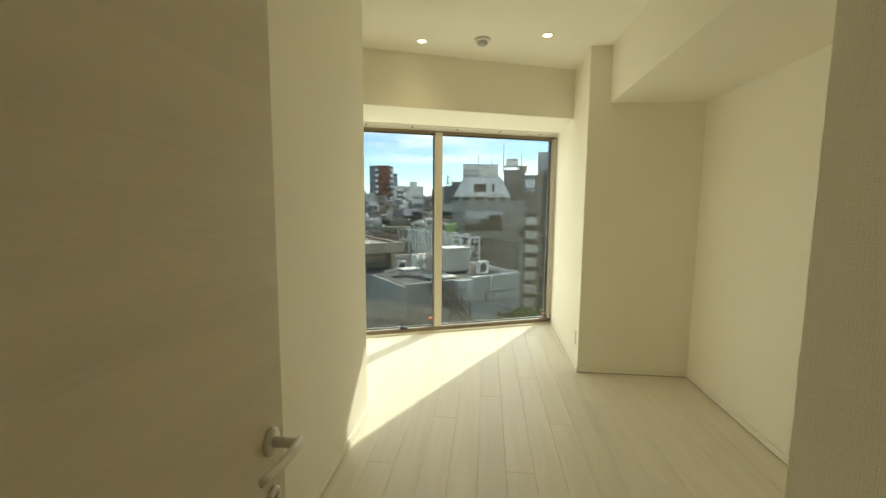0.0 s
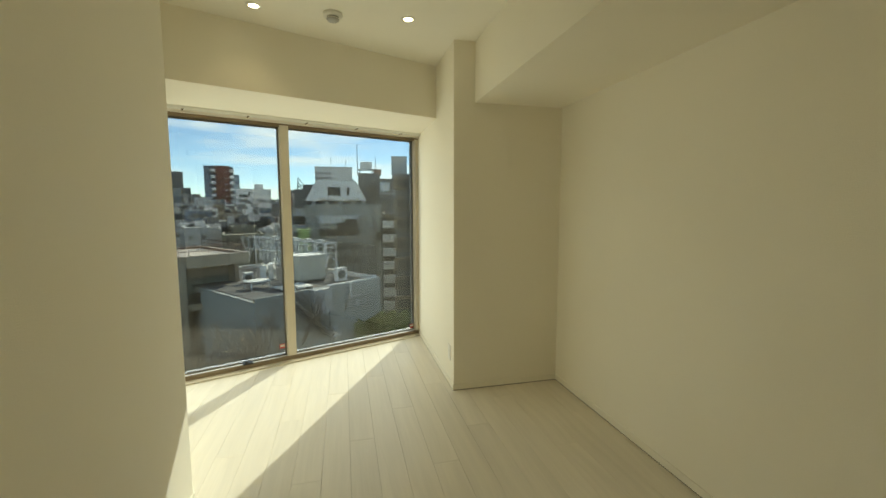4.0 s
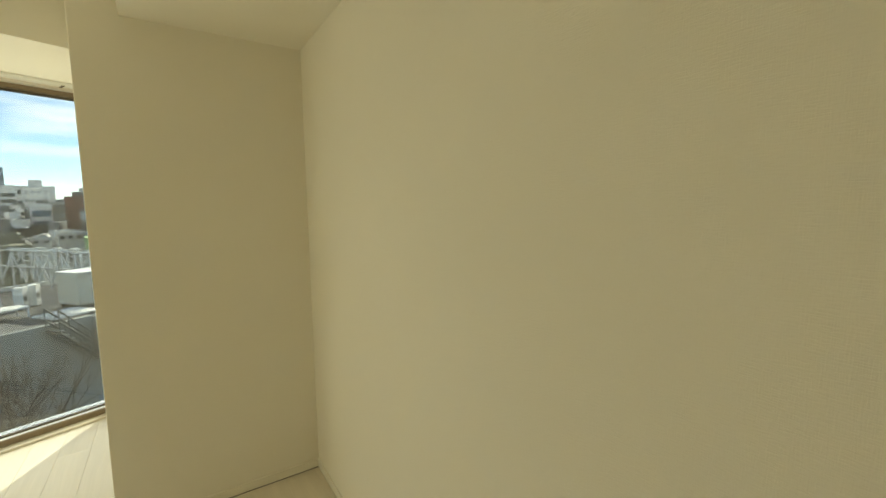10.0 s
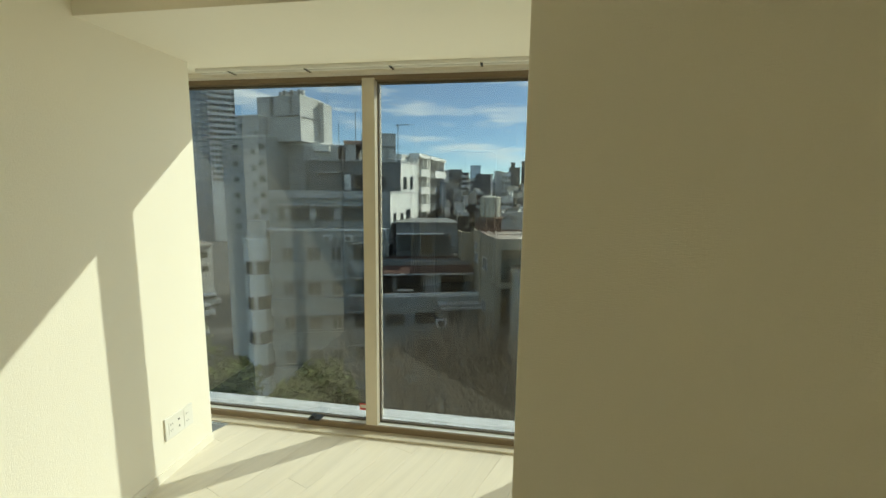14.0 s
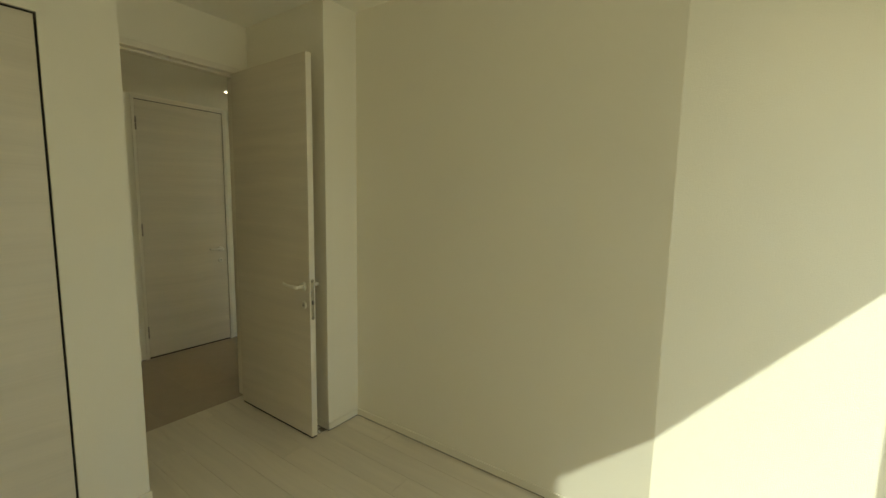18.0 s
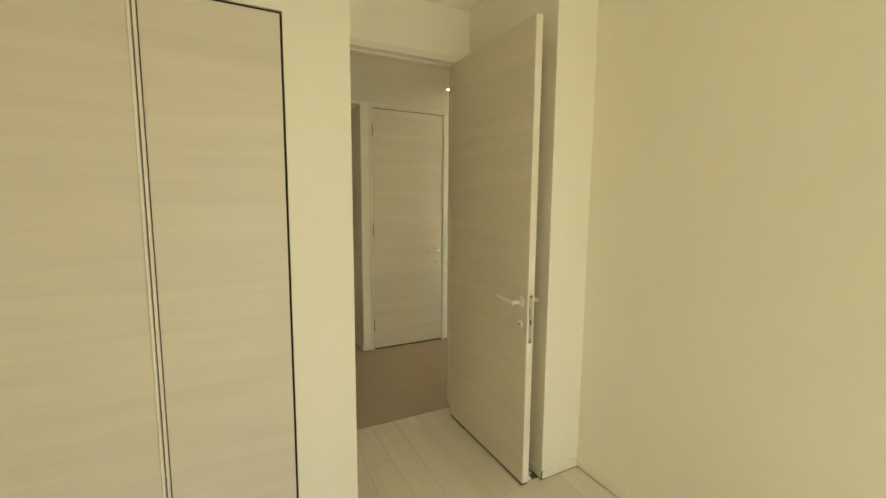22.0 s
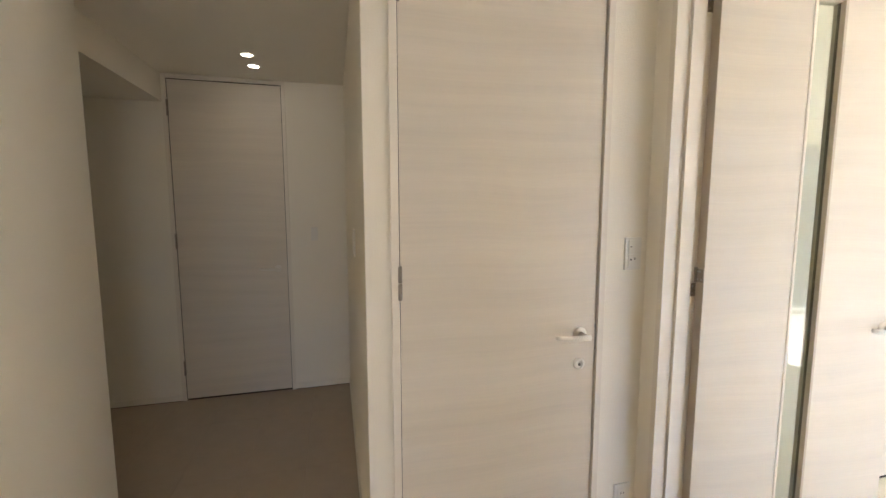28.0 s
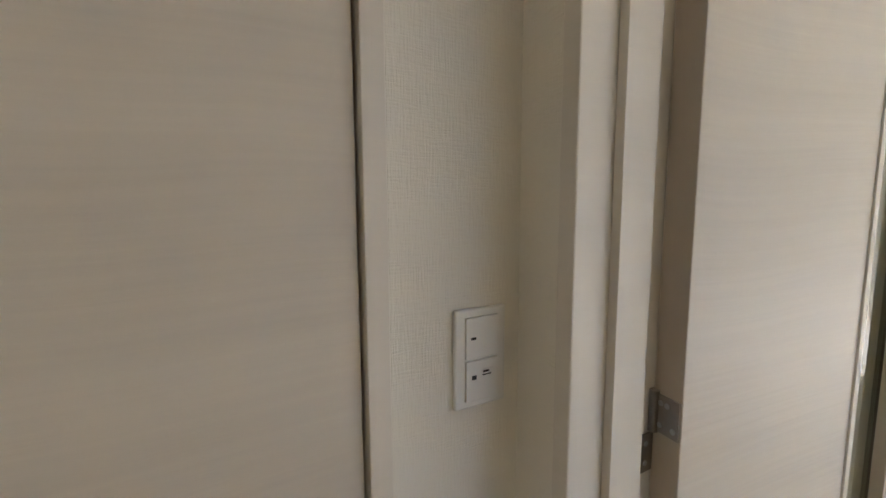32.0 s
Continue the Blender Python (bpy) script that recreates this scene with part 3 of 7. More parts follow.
for pz in (0.768, 0.992):
    bm = bmesh.new()
    add_tube(bm, ((LX0 + LX1) / 2, LY1 + 0.0028, pz), ((LX0 + LX1) / 2, LY1 + 0.0036, pz), 0.0045, 12)
    under(d1, part("screw", bm, STEEL))
under(d1, boxes("latch_bolt", [(LX0 + 0.014, LX1 - 0.014, LY1 + 0.0028, LY1 + 0.009, 0.90, 0.935)], CHROME))
under(d1, boxes("bolt_slot", [(LX0 + 0.015, LX1 - 0.015, LY1 + 0.0029, LY1 + 0.0034, 0.85, 0.875)], BLACK))
for side_x, out in ((LX1, (1, 0, 0)), (LX0, (-1, 0, 0))):
    tmp = new("tmp")
    lv = lever(None, side_x, LY1 - 0.052, 0.958, (0, -1, 0), out)
    for ob in [o for o in scene.objects if o.parent is None and o.name.split(".")[0] in ("lever", "keyhole_cover")]:
        under(d1, ob)
    bpy.data.objects.remove(tmp)
for z in (0.25, 1.2, 2.08):
    under(d1, hinge_leaf(None, LX0 - 0.004, LY0 - 0.006, z))
fr1 = structure(thing("door_frame_1", "pale door frame around the bedroom doorway", "door frame"), "pale door frame around the bedroom doorway", "door frame")
boxes("jamb", [(-1.296, XS + 0.001, -3.672, -3.505, 0, 2.345)], TRIM, fr1, bevel=0.002)
boxes("jamb", [(-2.150, -2.116, -3.672, -3.520, 0, 2.345)], TRIM, fr1, bevel=0.002)
boxes("head", [(-2.116, -1.296, -3.672, -3.505, 2.308, 2.345)], TRIM, fr1, bevel=0.002)
boxes("stop", [(-1.308, -1.296, -3.62, -3.558, 0, 2.308), (-2.116, -1.308, -3.62, -3.558, 2.296, 2.308)], TRIM, fr1)
boxes("strike_plate", [(-1.2985, -1.2958, -3.555, -3.525, 0.86, 1.03)], CHROME, fr1)
stopper = thing("door_stopper", "small metal door stopper on the floor behind the door", "door stopper", (-2.128, -2.745, 0))
bm = bmesh.new()
revolve(bm, [(0.018, 0.0005), (0.018, 0.006), (0.009, 0.010), (0.009, 0.028), (0.012, 0.030), (0.012, 0.038)], 18)
part("post", bm, CHROME, stopper, smooth=True)

# closet with two folding doors
closet = thing("closet", "built-in closet with two closed whitened wood folding doors", "closet", (0, YC, 0))
# black lining gives the closet's inner shade by colour
boxes("cavity", [(-0.997, -0.028, -0.46, -0.45, 0.0, 2.168), (-0.997, -0.99, -0.45, -0.119, 0, 2.168), (-0.035, -0.028, -0.45, -0.119, 0, 2.168),
                 (-0.99, -0.035, -0.45, -0.06, 2.16, 2.168)], GAP, closet)
boxes("door", [(-0.988, -0.5405, -0.024, -0.003, 0.042, 2.158)], DOORWOOD, closet, bevel=0.0015)
boxes("door", [(-0.5105, -0.038, -0.024, -0.003, 0.042, 2.158)], DOORWOOD, closet, bevel=0.0015)
boxes("pull_strip", [(-0.5365, -0.5265, -0.022, 0.003, 0.042, 2.158)], TRIM, closet, "narrow pale finger pull", bevel=0.001)
boxes("pull_strip", [(-0.5215, -0.5115, -0.022, 0.003, 0.042, 2.158)], TRIM, closet, "narrow pale finger pull", bevel=0.001)
# strips fill the gaps so their shade reads as black lines
boxes("gap_seal", [(-0.9965, -0.9885, -0.03, -0.010, 0.01, 2.167), (-0.0375, -0.0285, -0.03, -0.010, 0.01, 2.167), (-0.9885, -0.0375, -0.03, -0.010, 2.1585, 2.167),
                   (-0.5262, -0.5218, -0.03, -0.012, 0.04, 2.158), (-0.5404, -0.5366, -0.03, -0.012, 0.04, 2.158)], GAP, closet, "black strips for the shade in the gaps round the doors")
boxes("threshold", [(-0.99, -0.035, -0.10, -0.012, 0.0, 0.012)], TRIM, closet)

# ---- hall and corridor ----
for row in ((-1.978, -1.868, -5.06, YH, 0, HH), (-2.742, -1.978, -5.06, YH, 2.335, HH), (-3.06, -2.742, -5.06, YH, 0, HH), (-1.868, -0.60, -5.06, YH, HC, HH)):
    structure(boxes("wall_hall_back", [row], PAPER, bevel=0.003), "white papered hall wall", "wall")
structure(boxes("wall_corridor", [(-1.96, -1.868, YF, -5.06, 0, HC)], PAPER), "white papered corridor wall", "wall")
for row in ((-1.96, -1.428, YF - 0.13, YF, 0, HC), (-1.428, -0.689, YF - 0.13, YF, 2.30, HC), (-0.689, 1.2, YF - 0.13, YF, 0, HC)):
    structure(boxes("wall_corridor_end", [row], PAPER), "white papered wall at the corridor's end", "wall")
structure(boxes("wall_hall_side", [(-0.80, -0.60, -5.68, YD, 0, HH)], PAPER, bevel=0.003), "white papered wall of the hall", "wall")
structure(boxes("wall_entrance_header", [(-0.66, -0.54, YF, -5.68, 2.14, HC)], PAPER), "low header over the entrance opening", "wall")
structure(boxes("wall_entrance", [(1.2, 1.3, YF, -5.4, 0, HC), (-0.60, 1.2, -5.5, -5.4, 0, HC)], PAPER), "plain wall of the entrance", "wall")
structure(boxes("ceiling_entrance", [(-0.54, 1.2, YF, -5.5, 2.14, 2.2)], CEIL), "low white entrance ceiling", "ceiling")
structure(boxes("ceiling_corridor", [(-1.96, -0.54, YF, -5.061, HC, HC + 0.3)], CEIL), "white corridor ceiling", "ceiling")
structure(boxes("ceiling_hall", [(-3.06, -0.60, -5.06, YD, HH, HH + 0.4)], CEIL), "white hall ceiling", "ceiling")
for row in ((-3.06, -2.92, YH, -4.862, 0, HH), (-3.06, -2.92, -4.862, -3.99, 2.335, HH), (-3.06, -2.92, -3.99, YD, 0, HH), (-3.06, -2.92, YD, YD + 0.14, 0, H)):
    structure(boxes("wall_living_door", [row], PAPER), "white papered wall with the living room doorway", "wall")
HALLROWS = [(-1.868 + 0.0, -1.868 + SKT, YF, YH, 0, SK), (-1.868 - 0.1, -1.868 + SKT, YH, YH + SKT, 0, SK), (-2.92, -2.752, YH, YH + SKT, 0, SK),
                                   (-0.807, -0.80, -5.687, YD, 0, SK), (-0.807, -0.60, -5.687, -5.68, 0, SK), (-1.861, -1.436, YF, YF + SKT, 0, SK), (-0.68, 1.2, YF, YF + SKT, 0, SK)]
structure(boxes("baseboard_hall", lifted(HALLROWS), BASE), "low white skirting board in the hall", "baseboard")
# hall skirting gets the same painted shade strip
structure(boxes("trim_gap_hall", gap_under(HALLROWS), GAP), "black strip painted as shade under the hall skirting", "trim")


def flush_door(name, label, x0, x1, yface, ztop, hinge_left, key=True, latch_line=0.034):
    """A shut door in a wall that faces +y; x0 < x1."""
    d = structure(thing(name, label, "door"), label, "door")
    boxes("frame", [(x0 - 0.030, x0 - 0.004, yface - 0.10, yface + 0.010, 0, ztop + 0.034)], TRIM, d, bevel=0.0015)
    boxes("frame", [(x1 + 0.004, x1 + 0.030, yface - 0.10, yface + 0.010, 0, ztop + 0.034)], TRIM, d, bevel=0.0015)
    boxes("frame", [(x0 - 0.004, x1 + 0.004, yface - 0.10, yface + 0.010, ztop + 0.006, ztop + 0.034)], TRIM, d, bevel=0.0015)
    # black panel and strips put the shade of the door gaps into colour
    boxes("shadow_gap", [(x0 - 0.004, x1 + 0.004, yface - 0.08, yface - 0.045, -0.0135, ztop + 0.006)], GAP, d)
    hg, lk = ((x1, x1 + 0.004), (x0 - 0.004, x0)) if hinge_left else ((x0 - 0.004, x0), (x1, x1 + 0.004))
    boxes("gap_seal", [(*hg, yface - 0.044, yface - 0.003, 0.012, ztop), (*lk, yface - 0.044, yface - latch_line, 0.012, ztop),
                       (x0 - 0.004, x1 + 0.004, yface - 0.044, yface - 0.004, ztop, ztop + 0.006)], GAP, d, "black strip for the shade in the door gap")
    boxes("leaf", [(x0, x1, yface - 0.036, yface, 0.012, ztop)], DOORWOOD, d, bevel=0.0012)
    # dark strip gives the shade line at the leaf's foot
    boxes("bottom_seal", [(x0 + 0.002, x1 - 0.002, yface - 0.034, yface - 0.003, 0.001, 0.012)], GAP, d, "dark strip painted as shade below the leaf")
    hx, side = (x0 + 0.066, (1, 0, 0)) if hinge_left else (x1 - 0.066, (-1, 0, 0))
    lever(d, hx, yface, 0.958, side, (0, 1, 0), key)
    hx = x1 + 0.002 if hinge_left else x0 - 0.002
    for z in (0.25, 1.18, 2.10):
        hinge_leaf(d, hx, yface + 0.006, z, 0.0075)
    ex = x0 - 0.0015 if hinge_left else x1 + 0.0015
    boxes("latch_gap", [(ex - 0.002, ex + 0.002, yface - 0.03, yface - 0.002, 0.89, 0.99)], STEEL, d)
    return d


flush_door("door_2", "closed whitened wood door with a lever and a round lock in the hall", -2.712, -1.980, YH - 0.002, 2.30, True)
flush_door("door_3", "closed whitened wood door at the end of the dark corridor", -1.423, -0.694, YF - 0.002, 2.292, True, key=False, latch_line=0.004)
downlight(-1.30, -6.41, HC, 0.022)
downlight(-1.30, -6.62, HC, 0.022)
downlight(-2.40, -4.19, HH, 0.04)
downlight(-1.34, -4.19, HH, 0.06)
wall_plate("light_switch", "narrow white light switch on the corridor's end wall", "light switch", on_wall(-1.628, YF, 1.215, 0), 0.05, 0.10,
           [("rocker", 0, 0, 0.022, 0.066)], "corridor switches")
wall_plate("light_switch", "white light switch on the corridor wall", "light switch", on_wall(-1.868, -5.56, 1.26, -90), 0.072, 0.122,
           [("rocker", 0, 0, 0.044, 0.08)], "corridor switches")
sp = wall_plate("light_switch", "white two-part light switch with small black marks", "light switch", on_wall(-2.857, YH, 1.251, 0), 0.072, 0.122,
                [("rocker", 0, 0.0265, 0.046, 0.05), ("rocker", 0, -0.0265, 0.046, 0.05), ("mark", 0.013, 0.026, 0.007, 0.003), ("mark", 0.012, -0.022, 0.006, 0.005),
                 ("tag", -0.009, -0.018, 0.020, 0.010), ("mark", -0.005, -0.0165, 0.009, 0.0025), ("mark", -0.006, -0.0205, 0.012, 0.0015)])
wall_plate("wall_outlet", "white power outlet low on the hall wall", "outlet", on_wall(-2.857, YH, 0.27, 0), 0.072, 0.12, [("socket", 0, 0, 0.042, 0.086)])

# living room doorway and its open door with a glass slit
fr4 = structure(thing("door_frame_4", "pale door frame of the living room doorway", "door frame"), "pale door frame of the living room doorway", "door frame")
boxes("jamb", [(-3.068, -2.910, -4.862, -4.838, 0, 2.335)], TRIM, fr4, bevel=0.002)
boxes("jamb", [(-3.068, -2.910, -4.012, -3.988, 0, 2.335)], TRIM, fr4, bevel=0.002)
boxes("head", [(-3.068, -2.910, -4.838, -4.012, 2.308, 2.335)], TRIM, fr4, bevel=0.002)
boxes("stop", [(-3.020, -2.965, -4.838, -4.826, 0, 2.308), (-3.020, -2.965, -4.024, -4.012, 0, 2.308)], TRIM, fr4, bevel=0.001)
L4 = pose(-3.050, -4.797, 0, 0, 0, 180 - 6.9)   # x runs from the hinge edge to the lock edge, y away from the hall's view
d4 = structure(thing("door_4", "whitened wood door with a tall glass slit, standing open into the living room", "door"),
               "whitened wood door with a tall glass slit, standing open into the living room", "door")
d4.matrix_world = L4
for nm, row in (("leaf_stile", (0.0, 0.355, 0.0, 0.040, 0.012, 2.30)), ("leaf_stile", (0.487, 0.846, 0.0, 0.040, 0.012, 2.30)),
                ("leaf_rail", (0.355, 0.487, 0.0, 0.040, 0.012, 0.135)), ("leaf_rail", (0.355, 0.487, 0.0, 0.040, 2.15, 2.30))):
    boxes(nm, [row], DOORWOOD, d4)
# shade on the hinge edge is put into its colour
boxes("hinge_edge", [(-0.0012, 0.0, 0.0005, 0.0375, 0.012, 2.30)], EDGESHADE, d4, "edge band toned darker as shade")
# the far bead takes the shaded tone, the others stay pale
for x0, x1, z0, z1 in ((0.355, 0.366, 0.135, 2.15), (0.476, 0.487, 0.135, 2.15), (0.366, 0.476, 0.135, 0.146), (0.366, 0.476, 2.139, 2.15)):
    boxes("slit_bead", [(x0, x1, -0.003, 0.041, z0, z1)], EDGESHADE if x0 == 0.476 else TRIM, d4, bevel=0.001)
boxes("slit_gasket", [(0.4745, 0.476, 0.0150, 0.0240, 0.146, 2.139), (0.366, 0.3675, 0.0150, 0.0240, 0.146, 2.139)], ALUDARK, d4)
boxes("pane", [(0.3675, 0.4745, 0.0165, 0.0225, 0.146, 2.139)], SLIT, d4).visible_shadow = False
for fy, out in ((0.0, (0, -1, 0)), (0.040, (0, 1, 0))):
    lever(d4, 0.784, fy, 0.958, (-1, 0, 0), out, key=False)
for z in (0.17, 1.15, 2.14):
    bm = bmesh.new()
    add_box(bm, -0.0035, -0.0013, 0.002, 0.033, z + 0.004, z + 0.052)
    add_tube(bm, (0.004 - 0.008, -0.0055 + 0.042, z + 0.002), (0.004 - 0.008, 0.0365, z + 0.056), 0.006, 12)
    hg = part("hinge_plate", bm, STEEL, d4, "dark steel lift-off hinge", smooth=False)
    bm = bmesh.new()
    for yy, zz in ((0.009, 0.014), (0.018, 0.042), (0.027, 0.014), (0.027, 0.042)):
        add_tube(bm, (-0.0036, yy, z + zz), (-0.0046, yy, z + zz), 0.0035, 10)
    part("screw", bm, GREYP, hg)
    hz = boxes("hinge_plate", [(-3.066, -3.034, -4.8378, -4.8355, z - 0.052, z - 0.002)], STEEL, fr4)
    bm = bmesh.new()
    add_tube(bm, (-3.072, -4.836, z - 0.056), (-3.072, -4.836, z + 0.0), 0.006, 12)
    part("hinge_barrel", bm, STEEL, fr4, smooth=True)
    bm = bmesh.new()
    for xx, zz in ((-3.041, -0.014), (-3.041, -0.040), (-3.058, -0.027)):
        add_tube(bm, (xx, -4.8356, z + zz), (xx, -4.8346, z + zz), 0.0035, 10)
    part("screw", bm, GREYP, hz)

# ---- living room ----
YL = -4.972
LH = 2.5
for row in ((-4.052, -3.06, YL - 0.12, YL, 0, LH), (-4.80, -4.052, YL - 0.12, YL, 2.265, LH), (-6.60, -4.80, YL - 0.12, YL, 0, LH), (-7.38, -6.60, YL - 0.12, YL, 2.265, LH), (-9.0, -7.38, YL - 0.12, YL, 0, LH)):
    structure(boxes("wall_living", [row], PAPER), "white papered living room wall", "wall")
structure(boxes("wall_living_far", [(-9.12, -9.0, YL - 0.12, -0.9, 0, LH)], PAPER), "white papered far wall of the living room", "wall")
structure(boxes("wall_living_inner", [(-3.06, -2.94, YD + 0.14, -0.9, 0, LH)], PAPER), "white papered wall towards the bedroom", "wall")
# last box is an unseen overhang slab added to keep sun out
structure(boxes("wall_living_window", [(-9.0, -8.6, -1.0, -0.9, 0, LH), (-8.6, -3.7, -1.0, -0.9, 2.2, LH), (-3.7, -3.06, -1.0, -0.9, 0, LH), (-8.6, -3.7, -1.0, -0.9, 0, 0.06), (-9.1, -3.3, -0.9, 0.4, 2.3, 2.45)], PAPER),
          "outer wall of the living room, wide window opening, added sun overhang", "wall")
lw = structure(thing("window_2", "wide clear living room window in a champagne frame", "window"), "wide clear living room window in a champagne frame", "window")
for fx in (-8.6, -6.17, -3.75):
    boxes("window_frame", [(fx, fx + 0.05, -0.98, -0.92, 0.06, 2.2)], ALU, lw)
for a in (-8.55, -6.12):
    boxes("pane", [(a, a + 2.37, -0.953, -0.947, 0.06, 2.2)], PALEGLASS, lw).visible_shadow = False
structure(boxes("ceiling_living", [(-9.0, -3.06, YL, -0.9, LH, LH + 0.1)], CEIL), "white living room ceiling", "ceiling")
structure(boxes("floor_living_base", [(-9.0, -3.06, YL - 0.1, -0.9, -0.12, -0.014)], GROUT), "floor slab under the living room planks", "floor")
structure(boxes("baseboard_living", [(-6.58, -4.93, YL, YL + SKT, 0, SK), (-4.03, -3.07, YL, YL + SKT, 0, SK), (-9.0, -7.42, YL, YL + SKT, 0, SK)], BASE),
          "low white skirting board in the living room", "baseboard")
flush_door("door_5", "closed pale door in a deep frame in the living room", -4.76, -4.072, YL - 0.04, 2.235, False)
flush_door("door_6", "closed pale door farther along the living room wall", -7.34, -6.64, YL - 0.02, 2.235, False)
casing = structure(boxes("door_casing", [(-4.925, -4.79, YL - 0.02, YL + 0.02, 0, 2.29), (-4.79, -4.05, YL - 0.02, YL + 0.02, 2.262, 2.29)], TRIM, bevel=0.002),
                   "pale wide casing beside the living room door", "trim")
ic = thing("intercom", "white wall intercom with a small grey screen", "intercom", (-5.26, YL, 1.30))
icb = boxes("body", [(-0.085, 0.085, 0.0005, 0.028, -0.125, 0.125)], PLASTIC, ic, bevel=0.005)
boxes("screen", [(-0.05, 0.05, 0.0275, 0.0295, 0.02, 0.10)], GREYP, icb, "grey screen")
boxes("speaker", [(-0.03, 0.03, 0.0278, 0.0290, -0.095 + k * 0.012, -0.09 + k * 0.012) for k in range(5)], GREYP, icb)
th = thing("thermostat", "white floor heating control with a dark display", "thermostat", (-5.255, YL, 1.015))
thb = boxes("body", [(-0.065, 0.065, 0.0005, 0.020, -0.065, 0.065)], PLASTIC, th, bevel=0.004)
boxes("display", [(-0.035, 0.03, 0.0195, 0.0210, 0.005, 0.045)], BLACK, thb, "dark display")
wall_plate("wall_outlet", "white outlet low on the living room wall", "outlet", on_wall(-5.17, YL, 0.255, 0), 0.072, 0.12, [("socket", 0, 0, 0.042, 0.086)])

rod = thing("hanging_rod", "slim pale steel hanging rod on hook brackets high on the wall", "hanging rod", (-5.49, YL, 2.31))
bm = bmesh.new()
add_tube(bm, (0.04, 0.055, 0), (-0.90, 0.055, 0), 0.009, 14)
part("rod", bm, PLASTIC, rod, smooth=True)
for bx in (0.0, -0.84):
    bm = bmesh.new()
    add_box(bm, bx - 0.016, bx + 0.016, 0.0005, 0.006, -0.03, 0.03, bevel=0.002)
    add_tube(bm, (bx, 0.005, 0.008), (bx, 0.055, 0.012), 0.006, 10)
    add_tube(bm, (bx, 0.04, -0.012), (bx, 0.07, -0.012), 0.006, 10)
    part("hook_bracket", bm, CHROME, rod, "bright steel hook bracket")
cas = thing("ceiling_air_conditioner", "white ceiling cassette air conditioner with slotted vents", "air conditioner", (-6.62, -4.55, LH))
boxes("panel", [(-0.48, 0.48, -0.36, 0.36, -0.028, -0.0005)], PLASTIC, cas, bevel=0.008)
for sx in (-1, 1):
    boxes("vent", [(sx * 0.40 - 0.035, sx * 0.40 + 0.035, -0.26, 0.26, -0.0295, -0.0275)], GREYP, cas, "grey slotted vent")
boxes("grille", [(-0.26, 0.26, -0.24 + 0.04 * k, -0.222 + 0.04 * k, -0.031, -0.0275) for k in range(12)], PLASTIC, cas)

# ---- city outside ----
EYE = Vector((-1.0, -1.5, 1.45))
GZ = -15.0
WHITEW = material("pale render wall", (0.82, 0.81, 0.77), rough=0.8, var=0.10, scale=0.5)
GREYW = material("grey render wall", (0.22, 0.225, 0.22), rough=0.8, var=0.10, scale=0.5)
LGREYW = material("light grey wall", (0.50, 0.505, 0.49), rough=0.8, var=0.10, scale=0.4)
BEIGEW = material("stained beige concrete", (0.40, 0.34, 0.25), rough=0.85, var=0.2, scale=0.8, stretch=(2, 2, 0.5))
BRICKW = material("red brown tile wall", (0.19, 0.075, 0.055), rough=0.7, var=0.12, scale=1.5)
PINKW = material("pale brick wall", (0.50, 0.33, 0.25), rough=0.8, var=0.08, scale=1.0)
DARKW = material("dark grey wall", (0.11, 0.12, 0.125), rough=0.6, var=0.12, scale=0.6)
BLUEW = material("blue grey tower wall", (0.16, 0.21, 0.27), rough=0.45, var=0.08, scale=0.3)
PANEW = material("dark window pane", (0.022, 0.026, 0.03), rough=0.25, spec=0.25, var=0.3, scale=0.7, random_var=0.5)
PALEPANE = material("curtained window pane", (0.42, 0.45, 0.45), rough=0.2, var=0.2, scale=0.7, random_var=0.3)
# pale base colour stands in for sky reflected in the glass
SKYPANE = material("pale pane with painted sky reflection", (0.62, 0.67, 0.68), rough=0.15, var=0.12, scale=0.7, random_var=0.2)
GREENPANE = material("greenish balcony glass", (0.20, 0.27, 0.25), rough=0.12, var=0.3, scale=0.9)
MIDPANE = material("dim window pane", (0.065, 0.072, 0.07), rough=0.3, var=0.3, scale=0.7, random_var=0.4)
RAILW = material("white painted steel", (0.66, 0.69, 0.69), rough=0.5, var=0.05)
RAILD = material("dark painted steel", (0.06, 0.07, 0.07), rough=0.5, var=0.1)
RUST = material("rust red rail", (0.17, 0.098, 0.072), rough=0.7, var=0.1)
ROOFRED = material("red brown roof", (0.115, 0.058, 0.045), rough=0.75, var=0.15, scale=2.0, stretch=(1, 6, 1))
ROOFW = material("pale flat roof", (0.50, 0.44, 0.38), rough=0.85, var=0.12, scale=0.6)
ROOFG = material("grey flat roof", (0.24, 0.24, 0.23), rough=0.85, var=0.15, scale=0.6)
CREAM = material("cream water tank", (0.58, 0.55, 0.44), rough=0.6, var=0.06)
BARK = material("bare winter twigs", (0.12, 0.092, 0.065), rough=0.85, var=0.2, scale=3.0)
LEAF = material("olive green leaves", (0.19, 0.21, 0.05), rough=0.7, var=0.35, scale=0.9)
ASPH = material("grey asphalt", (0.07, 0.07, 0.072), rough=0.9, var=0.15, scale=0.3)
CONCW = material("grey painted concrete", (0.33, 0.35, 0.335), rough=0.8, var=0.14, scale=0.7, stretch=(1, 1, 0.4))
CONCD = material("darker grey concrete", (0.17, 0.175, 0.17), rough=0.8, var=0.12, scale=0.7)
CREAMW = material("cream painted panel", (0.66, 0.63, 0.54), rough=0.6, var=0.08, scale=0.9)
OLIVEW = material("olive grey roofing", (0.21, 0.205, 0.16), rough=0.8, var=0.12, scale=0.6)
